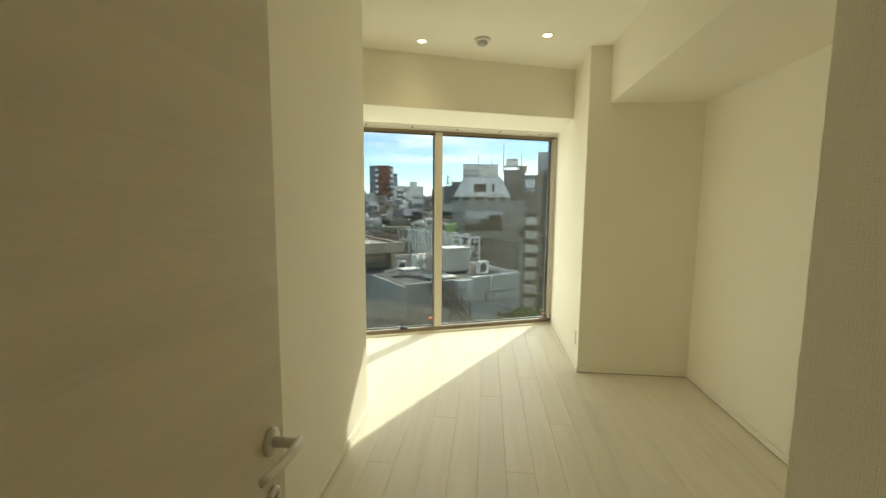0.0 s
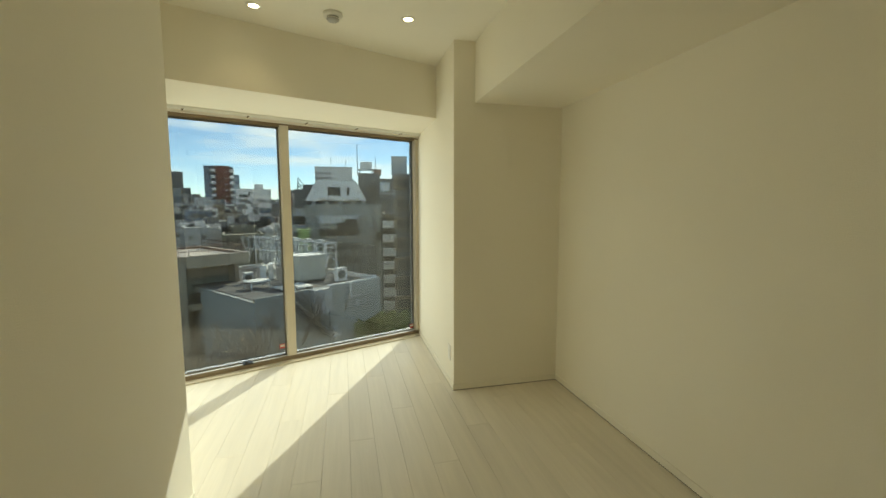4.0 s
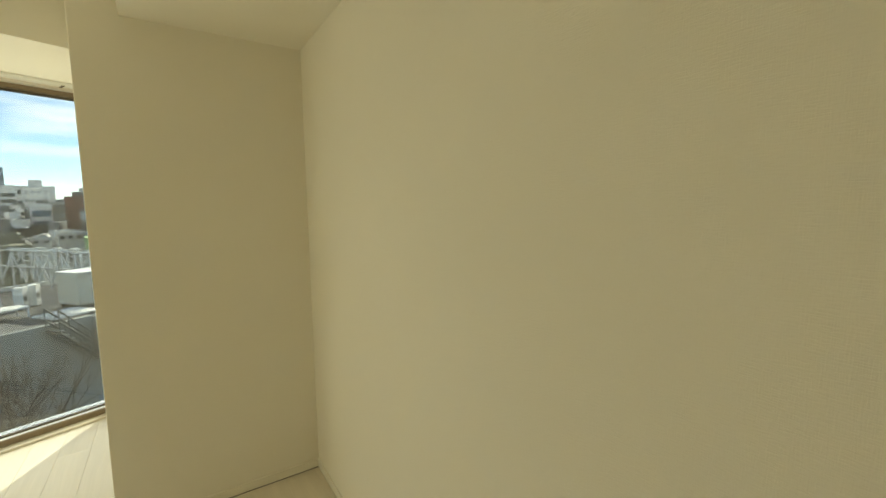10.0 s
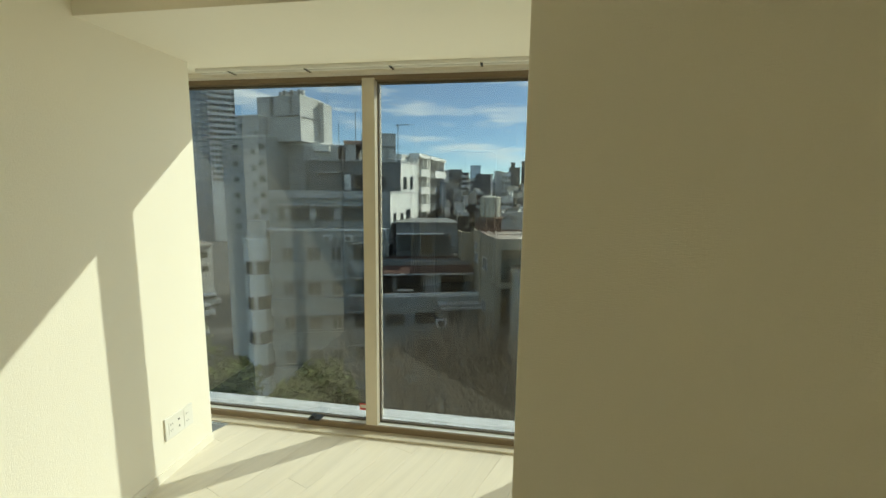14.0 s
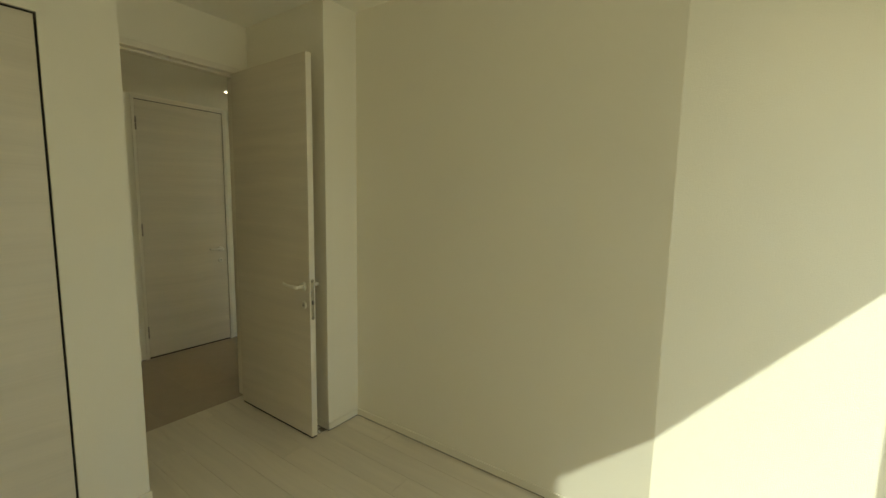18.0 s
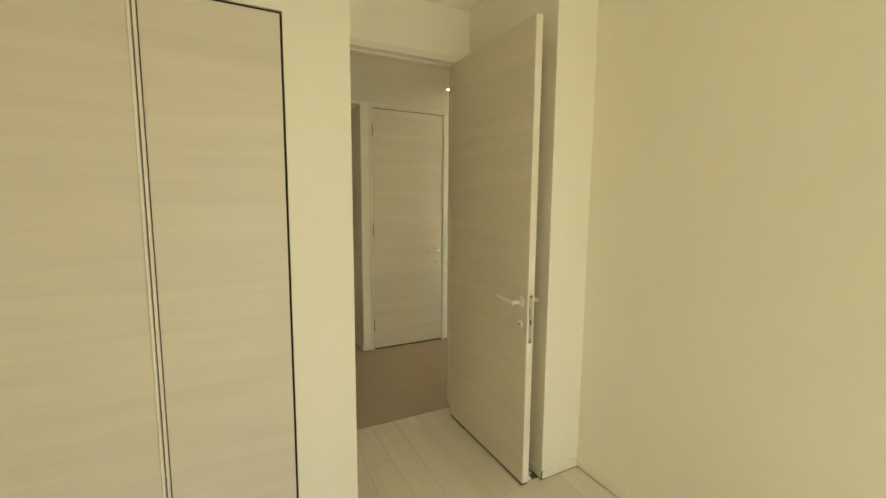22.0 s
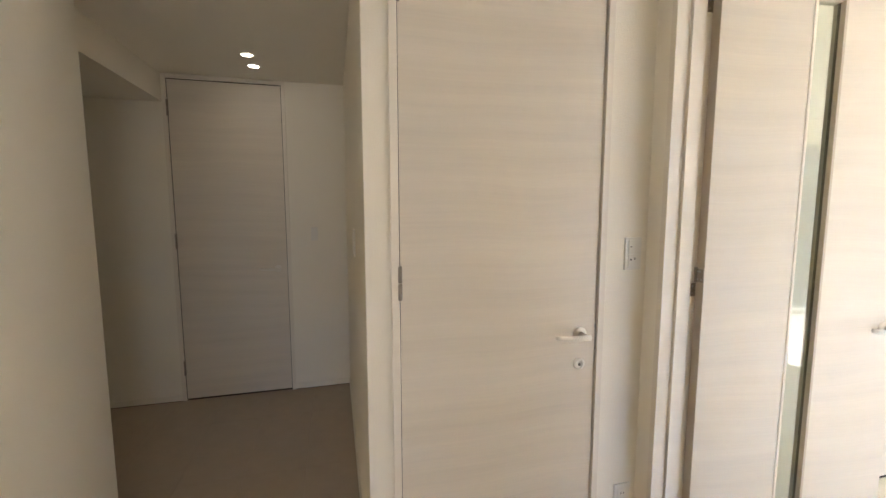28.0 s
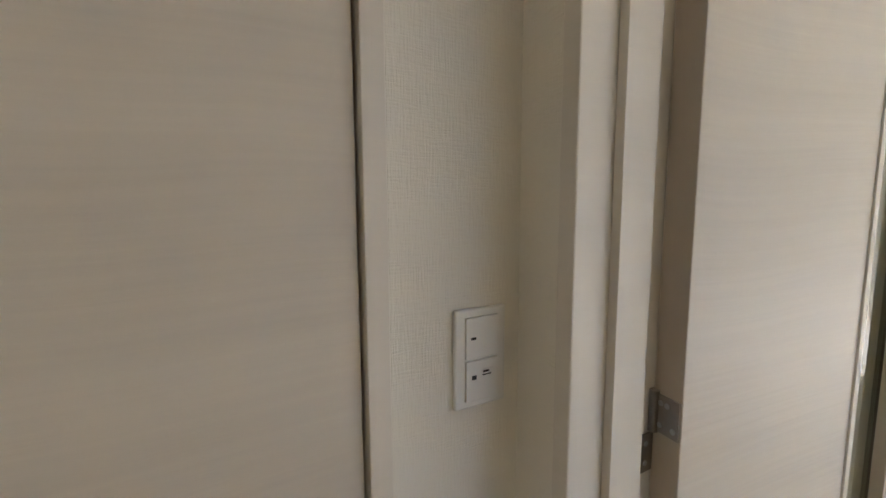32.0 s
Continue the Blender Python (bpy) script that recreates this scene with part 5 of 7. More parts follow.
put("rear_wing", [(-0.9, 0.0, 6.3, 8.0, -30, -1.7)], BEIGEW)
put("rear_wing_top", [(-0.9, 0.0, 6.3, 6.45, -1.7, -1.3), (-0.9, -0.75, 6.45, 8.0, -1.7, -1.3)], BEIGEW)
rl = thing("roof_railing", "rust red steel railing round the roof terrace", "railing", spot(0, 0, -1.06), "", GRID)
for a, b, n in (((0.1, 0.1), (3.85, 0.1), 7), ((0.1, 0.1), (0.1, 6.7), 11), ((3.85, 0.1), (3.85, 6.7), 11)):
    bm = bmesh.new()
    for i in range(n + 1):
        x, y = a[0] + (b[0] - a[0]) * i / n, a[1] + (b[1] - a[1]) * i / n
        add_tube(bm, (x, y, 0), (x, y, 0.5), 0.018, 6)
    for h in (0.26, 0.5):
        add_tube(bm, (*a, h), (*b, h), 0.02, 6)
    part("rail", bm, RUST, rl)
wt = thing("water_tank", "cream cylindrical water tank on a rusty trestle", "water tank", spot(0.81, 4.95, -1.22))
bm = bmesh.new()
revolve(bm, [(0.70, 1.2), (0.74, 1.24), (0.74, 2.62), (0.70, 2.68), (0.2, 2.78)], 28)
tk = part("tank", bm, CREAM, wt, smooth=False)
for a in range(6):
    bm = bmesh.new()
    c, s = 0.745 * math.cos(a * math.pi / 3 + 0.4), 0.745 * math.sin(a * math.pi / 3 + 0.4)
    add_tube(bm, (c, s, 1.2), (c, s, 2.64), 0.022, 6)
    part("rib", bm, RUST, tk)
bm = bmesh.new()
for sx in (-0.62, 0.62):
    for sy in (-0.62, 0.62):
        add_box(bm, sx - 0.05, sx + 0.05, sy - 0.05, sy + 0.05, 0, 1.12)
    add_tube(bm, (sx, -0.62, 0.05), (sx, 0.62, 1.1), 0.035, 6)
    add_tube(bm, (sx, 0.62, 0.05), (sx, -0.62, 1.1), 0.035, 6)
    add_tube(bm, (-0.62, sx, 0.05), (0.62, sx, 1.1), 0.035, 6)
    add_tube(bm, (0.62, sx, 0.05), (-0.62, sx, 1.1), 0.035, 6)
add_box(bm, -0.8, 0.8, -0.8, 0.8, 1.12, 1.2)
part("trestle", bm, RUST, wt)
bm = bmesh.new()
add_tube(bm, (-0.95, -0.3, 0.0), (-0.95, -0.3, 2.9), 0.03, 6)
part("feed_pipe", bm, RUST, wt)

# terrace house with a red brown roof
tx, put, prism, spot, zz = near_block("grey house with a red brown roof and deep balcony", (-11.02, 21.05), (-0.70, -0.62), 1.25)
put("front_wall", [(-6.6, 0.0, 0.0, 0.25, -30, -4.62)], CONCW)
put("parapet", [(-6.6, 0.05, -0.06, 0.2, -4.62, -4.42)], WHITEW)
put("side_wall", [(-0.25, 0.0, 0.25, 6.8, -30, -4.62)], CONCW)
put("balcony_floor", [(-6.6, -0.25, 0.25, 1.6, -5.1, -5.0)], ROOFG)
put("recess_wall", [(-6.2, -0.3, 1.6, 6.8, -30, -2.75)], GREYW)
for x0, x1, mt in ((-5.9, -5.2, PANEW), (-4.9, -3.3, PANEW), (-3.1, -2.25, LGREYW), (-2.1, -0.7, PANEW)):
    put("recess_panel", [(x0, x1, 1.55, 1.62, -4.95, -3.45)], mt)
put("laundry", [(-4.9, -3.9, 0.9, 1.2, -4.5, -4.42)], WHITEW)
bm = bmesh.new()
vs = []
for z in (0.0, -0.10):
    vs.append([bm.verts.new((x * 1.25, y * 1.25, zz(h) + z)) for x, y, h in ((-6.2, 0.55, -3.33), (-0.22, 0.55, -3.28), (-0.42, 2.9, -2.66), (-5.6, 2.9, -2.66))])
bm.faces.new(vs[0])
bm.faces.new(vs[1])
for i in range(4):
    bm.faces.new((vs[0][i], vs[0][(i + 1) % 4], vs[1][(i + 1) % 4], vs[1][i]))
rf = part("roof", bm, ROOFRED, tx, "red brown sloping metal roof")
bm = bmesh.new()
for i in range(26):
    x = -6.1 + 0.23 * i
    xt = -5.55 + (x + 6.1) * 0.885
    add_tube(bm, (x * 1.25, 0.57 * 1.25, zz(-3.32) + 0.015), (xt * 1.25, 2.88 * 1.25, zz(-2.66) + 0.015), 0.014, 4)
part("roof_seams", bm, ROOFRED, rf)
put("gutter", [(-6.25, -0.18, 0.45, 0.55, -3.42, -3.34)], LGREYW)
put("upper_wall", [(-4.9, -1.3, 3.0, 7.0, -30, -0.55)], GREYW)
put("upper_roof", [(-5.0, -0.9, 2.85, 7.2, -0.55, -0.44)], GREYW)
put("upper_eave", [(-4.9, -1.9, 2.45, 3.0, -1.20, -1.14)], WHITEW, "thin white eave")
put("upper_door", [(-3.29, -2.56, 2.96, 3.02, -2.5, -1.32)], PANEW)
put("upper_pane", [(-4.7, -3.5, 2.96, 3.02, -2.45, -1.35)], MIDPANE)
put("upper_pane", [(-2.4, -1.5, 2.96, 3.02, -2.45, -1.35)], MIDPANE)
bm = bmesh.new()
q = [bm.verts.new((x * 1.25, y * 1.25, zz(h))) for x, y, h in ((-1.3, 3.0, -2.5), (-0.6, 3.0, -2.5), (-0.6, 7.0, -2.5), (-1.3, 7.0, -2.5), (-1.3, 3.0, -0.56), (-1.0, 3.0, -0.56), (-1.0, 7.0, -0.56), (-1.3, 7.0, -0.56))]
for f in ((3, 2, 1, 0), (4, 5, 6, 7), (0, 1, 5, 4), (1, 2, 6, 5), (2, 3, 7, 6), (3, 0, 4, 7)):
    bm.faces.new([q[i] for i in f])
part("glazed_end", bm, PALEPANE, tx, "sloping pale glazed end")
bar_rail(put, -6.0, -0.6, 2.7, -2.62, -2.0, 12, RAILD, "terrace_rail")
put("terrace_wire", [(-6.0, -0.6, 2.69, 2.71, -1.75, -1.73), (-6.0, -0.6, 2.69, 2.71, -1.55, -1.53)], RAILD)
framed_window(put, -5.55, -4.53, -6.28, -5.68, 0.0, 2, MIDPANE, RAILD)
framed_window(put, -3.84, -2.62, -6.19, -5.60, 0.0, 2, MIDPANE, RAILD)
framed_window(put, -1.89, -1.08, -6.25, -5.54, 0.0, 2, MIDPANE, RAILD)
framed_window(put, -5.58, -4.50, -8.39, -7.72, 0.0, 2, MIDPANE, RAILD)
framed_window(put, -3.84, -3.20, -8.61, -7.63, 0.0, 1, MIDPANE, RAILD)
put("canopy", [(-2.52, 0.1, -0.75, 0.0, -5.02, -4.92)], LGREYW, "thin grey canopy")
put("canopy_edge", [(-2.40, 0.3, -0.95, -0.75, -5.18, -5.08)], LGREYW)
put("vent", [(-4.75, -4.55, -0.06, 0.0, -5.15, -4.97)], GREYW)
condenser(spot(-2.3, -0.3, -6.45), 0.8, 0.6, 0.3, GRID, "white condenser on the house wall", WHITEW, "wall condensers")

# big stepped apartment block: fronts to the window greyed as shaded, end to the street whitened as sunny
bb, put, prism, spot, zz = near_block("stepped pale apartment block, fronts greyed as shaded, white sunlit end", (-17.95, 20.73), (-0.55, -1.21), 1.2)
SL = 0.466                         # the end wall leans out from the grid by this much a metre


def tier(nm, x0, y0, z0, z1, mat, xe=0.0, y1=5.2):
    return prism(nm, [(x0, y0), (xe + SL * y0, y0), (xe + SL * y1, y1), (x0, y1)], z0, z1, mat)


# shade and sun are put into the tiers' colours: darker fronts, white end
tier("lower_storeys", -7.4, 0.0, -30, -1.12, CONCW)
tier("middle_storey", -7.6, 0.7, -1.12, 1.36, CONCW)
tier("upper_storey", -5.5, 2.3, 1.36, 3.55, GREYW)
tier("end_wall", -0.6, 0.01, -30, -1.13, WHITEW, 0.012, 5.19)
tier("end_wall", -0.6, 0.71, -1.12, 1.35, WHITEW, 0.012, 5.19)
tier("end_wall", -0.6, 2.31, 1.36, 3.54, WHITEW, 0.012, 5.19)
tier("terrace_slab", -7.6, -0.12, -1.12, -0.98, WHITEW, 0.05)
tier("terrace_slab", -7.6, 0.55, 1.36, 1.50, LGREYW, 0.05)
tier("roof_slab", -5.6, 2.15, 3.55, 3.68, LGREYW, 0.05)
put("terrace_parapet", [(-7.4, 0.2, 0.56, 0.66, 1.0, 1.36)], LGREYW)
bar_rail(put, -7.2, 0.2, 0.60, 1.5, 1.88, 22, RAILD, "terrace_rail")
put("band_recess", [(-7.0, -0.86, 0.66, 0.72, -0.45, 0.36)], MIDPANE, "long dark glazed terrace band")
put("band_post", [(x - 0.04, x + 0.04, 0.62, 0.67, -0.45, 0.36) for x in (-6.2, -5.3, -4.4, -3.6, -2.9, -2.2, -1.5)], GREYW)
for x0, x1 in ((-6.6, -6.3), (-5.0, -4.6), (-3.4, -3.0)):
    put("curtain", [(x0, x1, 0.645, 0.662, -0.42, 0.30)], PALEPANE)
put("band_hood", [(-7.2, -0.75, 0.35, 0.70, 0.50, 0.58)], LGREYW)
bar_rail(put, -7.0, 0.0, 0.02, -0.98, -0.42, 26, RAILD, "terrace_rail")
for r in range(4):
    z = -2.35 * r
    put("balcony_front", [(-7.4, -2.45, -0.5, -0.38, -4.2 + z, -3.15 + z)], CONCW)
    put("balcony_floor", [(-7.4, -2.45, -0.5, 0.0, -4.3 + z, -4.2 + z)], LGREYW)
    for x0, x1 in ((-6.7, -6.0), (-5.15, -4.2), (-3.6, -2.9)):
        framed_window(put, x0, x1, -3.1 + z, -2.2 + z, 0.0, 2, MIDPANE, RAILW)
    framed_window(put, -2.1 + 0.1 * (r % 2), -0.95, -2.96 + z, -2.10 + z, 0.0, 2, MIDPANE, RAILD)
    put("window_hood", [(-2.3, -0.8, -0.25, 0.0, -1.98 + z, -1.92 + z)], LGREYW)
    put("wall_band", [(-2.4, -0.3, -0.06, 0.0, -3.9 + z, -3.2 + z)], LGREYW)
put("ledge", [(-2.4, 0.1, -0.35, 0.0, -5.52, -5.42)], WHITEW)
bm = bmesh.new()
add_tube(bm, (-0.62 * 1.2, -0.08, zz(-1.3)), (-0.62 * 1.2, -0.08, zz(-5.6)), 0.05, 8)
add_tube(bm, (-1.1 * 1.2, -0.08, zz(-1.3)), (-0.62 * 1.2, -0.08, zz(-1.3)), 0.05, 8)
part("drain_pipe", bm, WHITEW, bb, smooth=True)
bm = bmesh.new()
add_tube(bm, (-0.35 * 1.2, 0.72, zz(-0.9)), (-0.35 * 1.2, 0.72, zz(1.1)), 0.05, 8)
part("drain_pipe", bm, WHITEW, bb, smooth=True)
for x in (-3.75, -2.4):
    condenser(spot(x, -0.25, -1.86), 0.72, 0.52, 0.26, GRID, "white condenser hung under the terrace", WHITEW, "terrace condensers")
framed_window(put, -2.1, -1.65, 1.52, 2.54, 2.3, 1, PANEW, RAILD, "terrace_door")
framed_window(put, -0.9, 0.0, 1.8, 2.5, 2.3, 2, PANEW, BLACK)
put("terrace_door", [(-4.4, -3.3, 2.24, 2.3, 1.52, 2.62)], GREYW, "pale roller door")
put("awning", [(-4.6, -3.1, 1.75, 2.3, 2.72, 2.80)], LGREYW)
put("awning", [(-2.3, -1.4, 2.0, 2.3, 2.66, 2.70)], LGREYW)
bm = bmesh.new()
revolve(bm, [(0.27, 0.0), (0.27, 1.25), (0.22, 1.32), (0.05, 1.35)], 20, pose(-2.58 * 1.2, 1.7 * 1.2, zz(1.5)))
part("terrace_tank", bm, WHITEW, bb, "white cylindrical terrace tank", smooth=True)
for x in (-5.3, -2.95):
    bm = bmesh.new()
    add_tube(bm, (x * 1.2, 2.6, zz(1.5)), (x * 1.2, 2.6, zz(4.1)), 0.045, 8)
    for j in range(6):
        a0, a1 = math.pi * j / 6, math.pi * (j + 1) / 6
        add_tube(bm, (x * 1.2 + 0.3 - 0.3 * math.cos(a0), 2.6, zz(4.1) + 0.3 * math.sin(a0)), (x * 1.2 + 0.3 - 0.3 * math.cos(a1), 2.6, zz(4.1) + 0.3 * math.sin(a1)), 0.045, 8)
    part("vent_pipe", bm, GREYW, bb, smooth=True)
put("roof_room", [(-5.9, -3.5, 4.0, 6.2, 3.55, 4.72)], LGREYW)
put("roof_room_slab", [(-6.0, -3.4, 3.9, 6.3, 4.72, 4.84)], WHITEW)
put("canopy_slab", [(-5.1, -3.95, 3.0, 4.0, 4.28, 4.60)], WHITEW)
put("roof_shed", [(-2.95, -2.2, 4.0, 6.0, 3.55, 4.9)], LGREYW)
put("roof_shed_top", [(-3.05, -1.6, 3.8, 6.2, 4.9, 5.15)], PINKW)
put("tank_room", [(-1.6, 0.75, 4.0, 6.0, 3.55, 4.75)], LGREYW)
put("tank_box", [(-1.75, 0.75, 3.8, 6.1, 4.80, 5.75)], LGREYW, "pale panel water tank", bevel=0.04)
put("tank_leg", [(x - 0.05, x + 0.05, 3.9, 4.0, 3.55, 4.8) for x in (-1.7, 0.1)], GREYW)
# windows of the sunny end, each set along the end wall


def end_windows(spots):
    for s, z, w, h in spots:
        bm = bmesh.new()
        m = Matrix.Rotation(radians(65.0), 4, "Z")
        add_box(bm, s * 1.2, (s + w) * 1.2, -0.05, 0.03, zz(z), zz(z + h), m=m)
        ob = part("end_window", bm, PANEW, bb)
        bm = bmesh.new()
        add_box(bm, s * 1.2 - 0.05, (s + w) * 1.2 + 0.05, -0.10, 0.02, zz(z) - 0.06, zz(z), m=m)
        part("sill", bm, LGREYW, ob)


end_windows(((3.0, 1.7, 0.55, 0.85), (4.3, 1.75, 0.5, 0.85), (1.3, -0.6, 0.45, 0.6), (2.5, -0.75, 0.5, 0.7), (3.5, -0.9, 0.8, 1.1), (0.5, -3.0, 0.6, 0.9), (1.6, -3.1, 0.9, 1.1), (3.4, -3.2, 0.8, 1.0)))
# rounded stair bay at the far end of the front
for r in range(6):
    z = -1.64 - 2.35 * r
    bm = bmesh.new()
    revolve(bm, [(1.0, zz(z - 1.42)), (1.0, zz(z)), (0.9, zz(z) + 0.02)], 28, pose(-8.35 * 1.2, 0.45 * 1.2, 0))
    part("round_balcony", bm, WHITEW, bb, "pale rounded balcony", smooth=False)
    bm = bmesh.new()
    revolve(bm, [(0.86, zz(z - 2.35)), (0.86, zz(z - 1.42))], 24, pose(-8.35 * 1.2, 0.45 * 1.2, 0))
    part("bay_window", bm, MIDPANE, bb)
    put("bay_pier", [(-8.47, -8.23, -0.36, -0.20, z - 2.35, z - 1.42)], LGREYW)
put("bay_top", [(-8.9, -7.7, 0.3, 1.6, -1.64, -0.5)], LGREYW)

# taller wing and lift tower behind it, on their own line
wg = thing("building", "tall pale apartment wing with a stepped lift tower", "building", (-0.55 + 1.2 * (-26.25 + 0.55), -1.21 + 1.2 * (21.05 + 1.21), GZ), "city buildings", 11.0)


def zw(z):
    return EYE.z + 1.2 * (z - EYE.z) - GZ


def put2(nm, rows, mat, lab="", bevel=0.0):
    return boxes(nm, [(r[0] * 1.2, r[1] * 1.2, r[2] * 1.2, r[3] * 1.2, max(0.0, zw(r[4])), zw(r[5])) for r in rows], mat, wg, lab, bevel=bevel)


put2("wing", [(-6.6, -2.25, -1.2, 6.0, -30, 5.42)], LGREYW)
put2("wing_coping", [(-6.7, -2.15, -1.3, 6.0, 5.42, 5.58)], WHITEW)
put2("main_storeys", [(-2.25, 0.9, 1.2, 6.0, -30, 5.05)], LGREYW)
put2("main_coping", [(-2.25, 1.0, 1.1, 6.0, 5.05, 5.2)], WHITEW)
put2("east_storeys", [(0.9, 3.6, 1.6, 6.0, -30, 5.0)], GREYW)
put2("lift_tower", [(-4.05, 0.0, 0.0, 2.8, 5.2, 8.52)], LGREYW)
put2("lift_coping", [(-4.1, 0.05, -0.05, 2.85, 8.52, 8.58)], WHITEW)
put2("flue", [(-0.06, 0.5, 2.2, 3.3, 5.2, 8.35)], LGREYW)
put2("stair_room", [(-5.4, -3.1, -0.9, 2.0, 5.42, 7.05)], LGREYW)
put2("stair_room_coping", [(-5.46, -3.04, -0.96, 2.0, 7.05, 7.13)], WHITEW)
put2("tower_ledge", [(0.0, 0.1, 0.3, 2.2, 6.98, 7.04), (-2.2, 0.0, -0.15, 0.0, 7.05, 7.12)], GREYW)
for i in range(7):
    bm = bmesh.new()
    add_tube(bm, ((-2.75 + 0.36 * i) * 1.2, 1.4, zw(8.55)), ((-2.75 + 0.36 * i) * 1.2, 1.4, zw(9.15 + 0.08 * (i % 2))), 0.19, 10)
    part("roof_flue", bm, GREYW if i % 2 else LGREYW, wg, smooth=True)
put2("flue_gap", [(-2.78, -2.5, -0.04, 0.02, 7.2, 8.5), (-0.95, -0.75, -0.04, 0.02, 7.3, 8.55)], CONCD)
for x0, x1, z0, z1, y in ((-5.05, -4.75, 6.2, 6.5, -0.9), (-3.55, -3.3, 5.6, 5.95, -0.9)):
    put2("window", [(x0, x1, y - 0.03, y + 0.02, z0, z1)], PANEW)
for r in range(6):
    z = 4.9 - 1.22 * r
    for x0, x1, dz in ((-5.5, -5.0, 0.0), (-3.62, -3.3, -0.35), (-2.95, -2.40, 0.05)):
        put2("window", [(x0, x1, -1.24, -1.18, z - 0.4 + dz, z + dz)], MIDPANE)
    put2("storey_joint", [(-6.6, -2.25, -1.215, -1.2, z - 0.75, z - 0.72)], GREYW)
for k, (ax, ay, az_) in enumerate(((-2.2, 1.0, 8.6), (0.3, 3.0, 8.35), (2.6, 3.5, 5.0), (1.6, 2.6, 5.0))):
    an = thing("roof_aerial", "thin steel roof aerial", "aerial", wg.matrix_world @ Vector((ax * 1.2, ay * 1.2, zw(az_))), "roof aerials")
    bm = bmesh.new()
    add_tube(bm, (0, 0, 0), (0, 0, (2.0, 1.2, 3.6, 2.2)[k]), 0.03, 6)
    part("mast", bm, RAILD, an)
an = thing("roof_aerial", "steel roof aerial with cross rods", "aerial", spot(0.9, 3.2, 3.68), "roof aerials")
bm = bmesh.new()
add_tube(bm, (0, 0, 0), (0, 0, 3.2), 0.035, 6)
part("mast", bm, RAILD, an)
bm = bmesh.new()
add_tube(bm, (-0.3, 0, 3.1), (1.3, 0, 3.0), 0.02, 5)
for j in range(7):
    add_tube(bm, (-0.2 + 0.22 * j, -0.3, 3.08), (-0.2 + 0.22 * j, 0.3, 3.08), 0.012, 5)
part("cross_rods", bm, RAILD, an)

# sunlit white apartment tower with stacked balconies, beyond the stepped block
wx, wy = far(-35.9, 61)
wtw = thing("building", "sunlit white apartment tower with stacked balconies", "building", (wx, wy, GZ), "city buildings", 102.7)
WT = hz(5.05, 61) - GZ
boxes("wall", [(0, 17.3, 0, 9, 0, WT - 0.3)], WHITEW, wtw)
boxes("parapet", [(-0.1, 17.4, -0.1, 9.1, WT - 0.3, WT)], WHITEW, wtw)
for c, (s0, s1) in enumerate(((3.2, 7.0), (8.4, 15.6))):
    boxes("roof_canopy", [(s0 - 0.4, s1 + 0.4, -1.7, 0.0, WT - 0.2, WT + 0.35)], WHITEW, wtw)
    boxes("fin_wall", [(s0 - 0.35, s0, -1.4, 0, 0, WT - 0.2), (s1, s1 + 0.35, -1.4, 0, 0, WT - 0.2)], WHITEW, wtw)
    for r in range(9):
        z = WT - 2.75 - 2.7 * r
        boxes("balcony", [(s0 + (0.4 if c == 0 else 1.6), s1, -1.75, 0.0, z - 0.25, z + 0.85)], WHITEW, wtw, "white balcony", bevel=0.03)
        boxes("balcony_recess", [(s0, s1, -0.05, 0.02, z + 0.85, z + 2.2)], PANEW, wtw)
        boxes("partition", [((s0 + s1) / 2 - 0.1, (s0 + s1) / 2 + 0.1, -1.4, -0.05, z + 0.85, z + 2.35)], LGREYW, wtw)
me = box_mesh("window", (-0.6, 0.6, -0.06, 0.03, -0.5, 0.5))
pieces("window", me, PANEW, [(1.6, 0, WT - 3.3 - 2.7 * r) for r in range(8)], wtw)

# ahead: the mansard-topped block and those around it
MD = 55.0


def my(el):
    return hz(el, MD) - GZ


mb = building("grey office block with a white mansard top", -5.7, 3.3, MD, 0.43, 13, CONCW)
boxes("side_wing", [(4.32, 5.5, 0.8, 13, 0, my(0.40))], CONCW, mb)
boxes("glazed_strip", [(-4.0, 4.0, 0.5, 0.9, my(0.43), my(0.92))], PANEW, mb)
boxes("strip_post", [(x - 0.25, x + 0.25, 0.4, 0.5, my(0.43), my(0.92)) for x in (-3.2, -1.6, 0.2, 1.8, 3.2)], LGREYW, mb)
# top strip is painted pale as if mirroring the sky
for e0, e1, mt in ((-1.1, -2.1, SKYPANE), (-2.95, -3.95, PANEW), (-4.9, -5.9, PANEW), (-6.8, -7.8, PANEW)):
    boxes("window_strip", [(-2.62, 2.55, -0.06, 0.0, my(e1), my(e0))], mt, mb)
    for i in range(8):
        x = -2.62 + 5.17 * i / 7
        boxes("mullion", [(x - 0.04, x + 0.04, -0.12, -0.061, my(e1), my(e0))], CONCD, mb)
    boxes("ledge", [(-2.8, 2.75, -0.16, 0.0, my(e1) - 0.12, my(e1))], LGREYW, mb)
for i in range(4):
    boxes("stair_bay", [(-5.9, -4.33, 0.3 + 0.2 * i, 6, my(-1.2 - 2.2 * i), my(-0.2 - 2.2 * i))], LGREYW, mb)
    boxes("bay_recess", [(-5.7, -4.33, 0.9, 6, my(-2.2 - 2.2 * i), my(-1.2 - 2.2 * i))], PANEW, mb)
bm = bmesh.new()
z0, z1 = my(0.92), my(3.65)
vs = [bm.verts.new(p) for p in ((-4.3, 0.2, z0), (3.6, 0.2, z0), (3.6, 12, z0), (-4.3, 12, z0), (-2.9, 1.2, z1), (2.3, 1.2, z1), (2.3, 11, z1), (-2.9, 11, z1))]
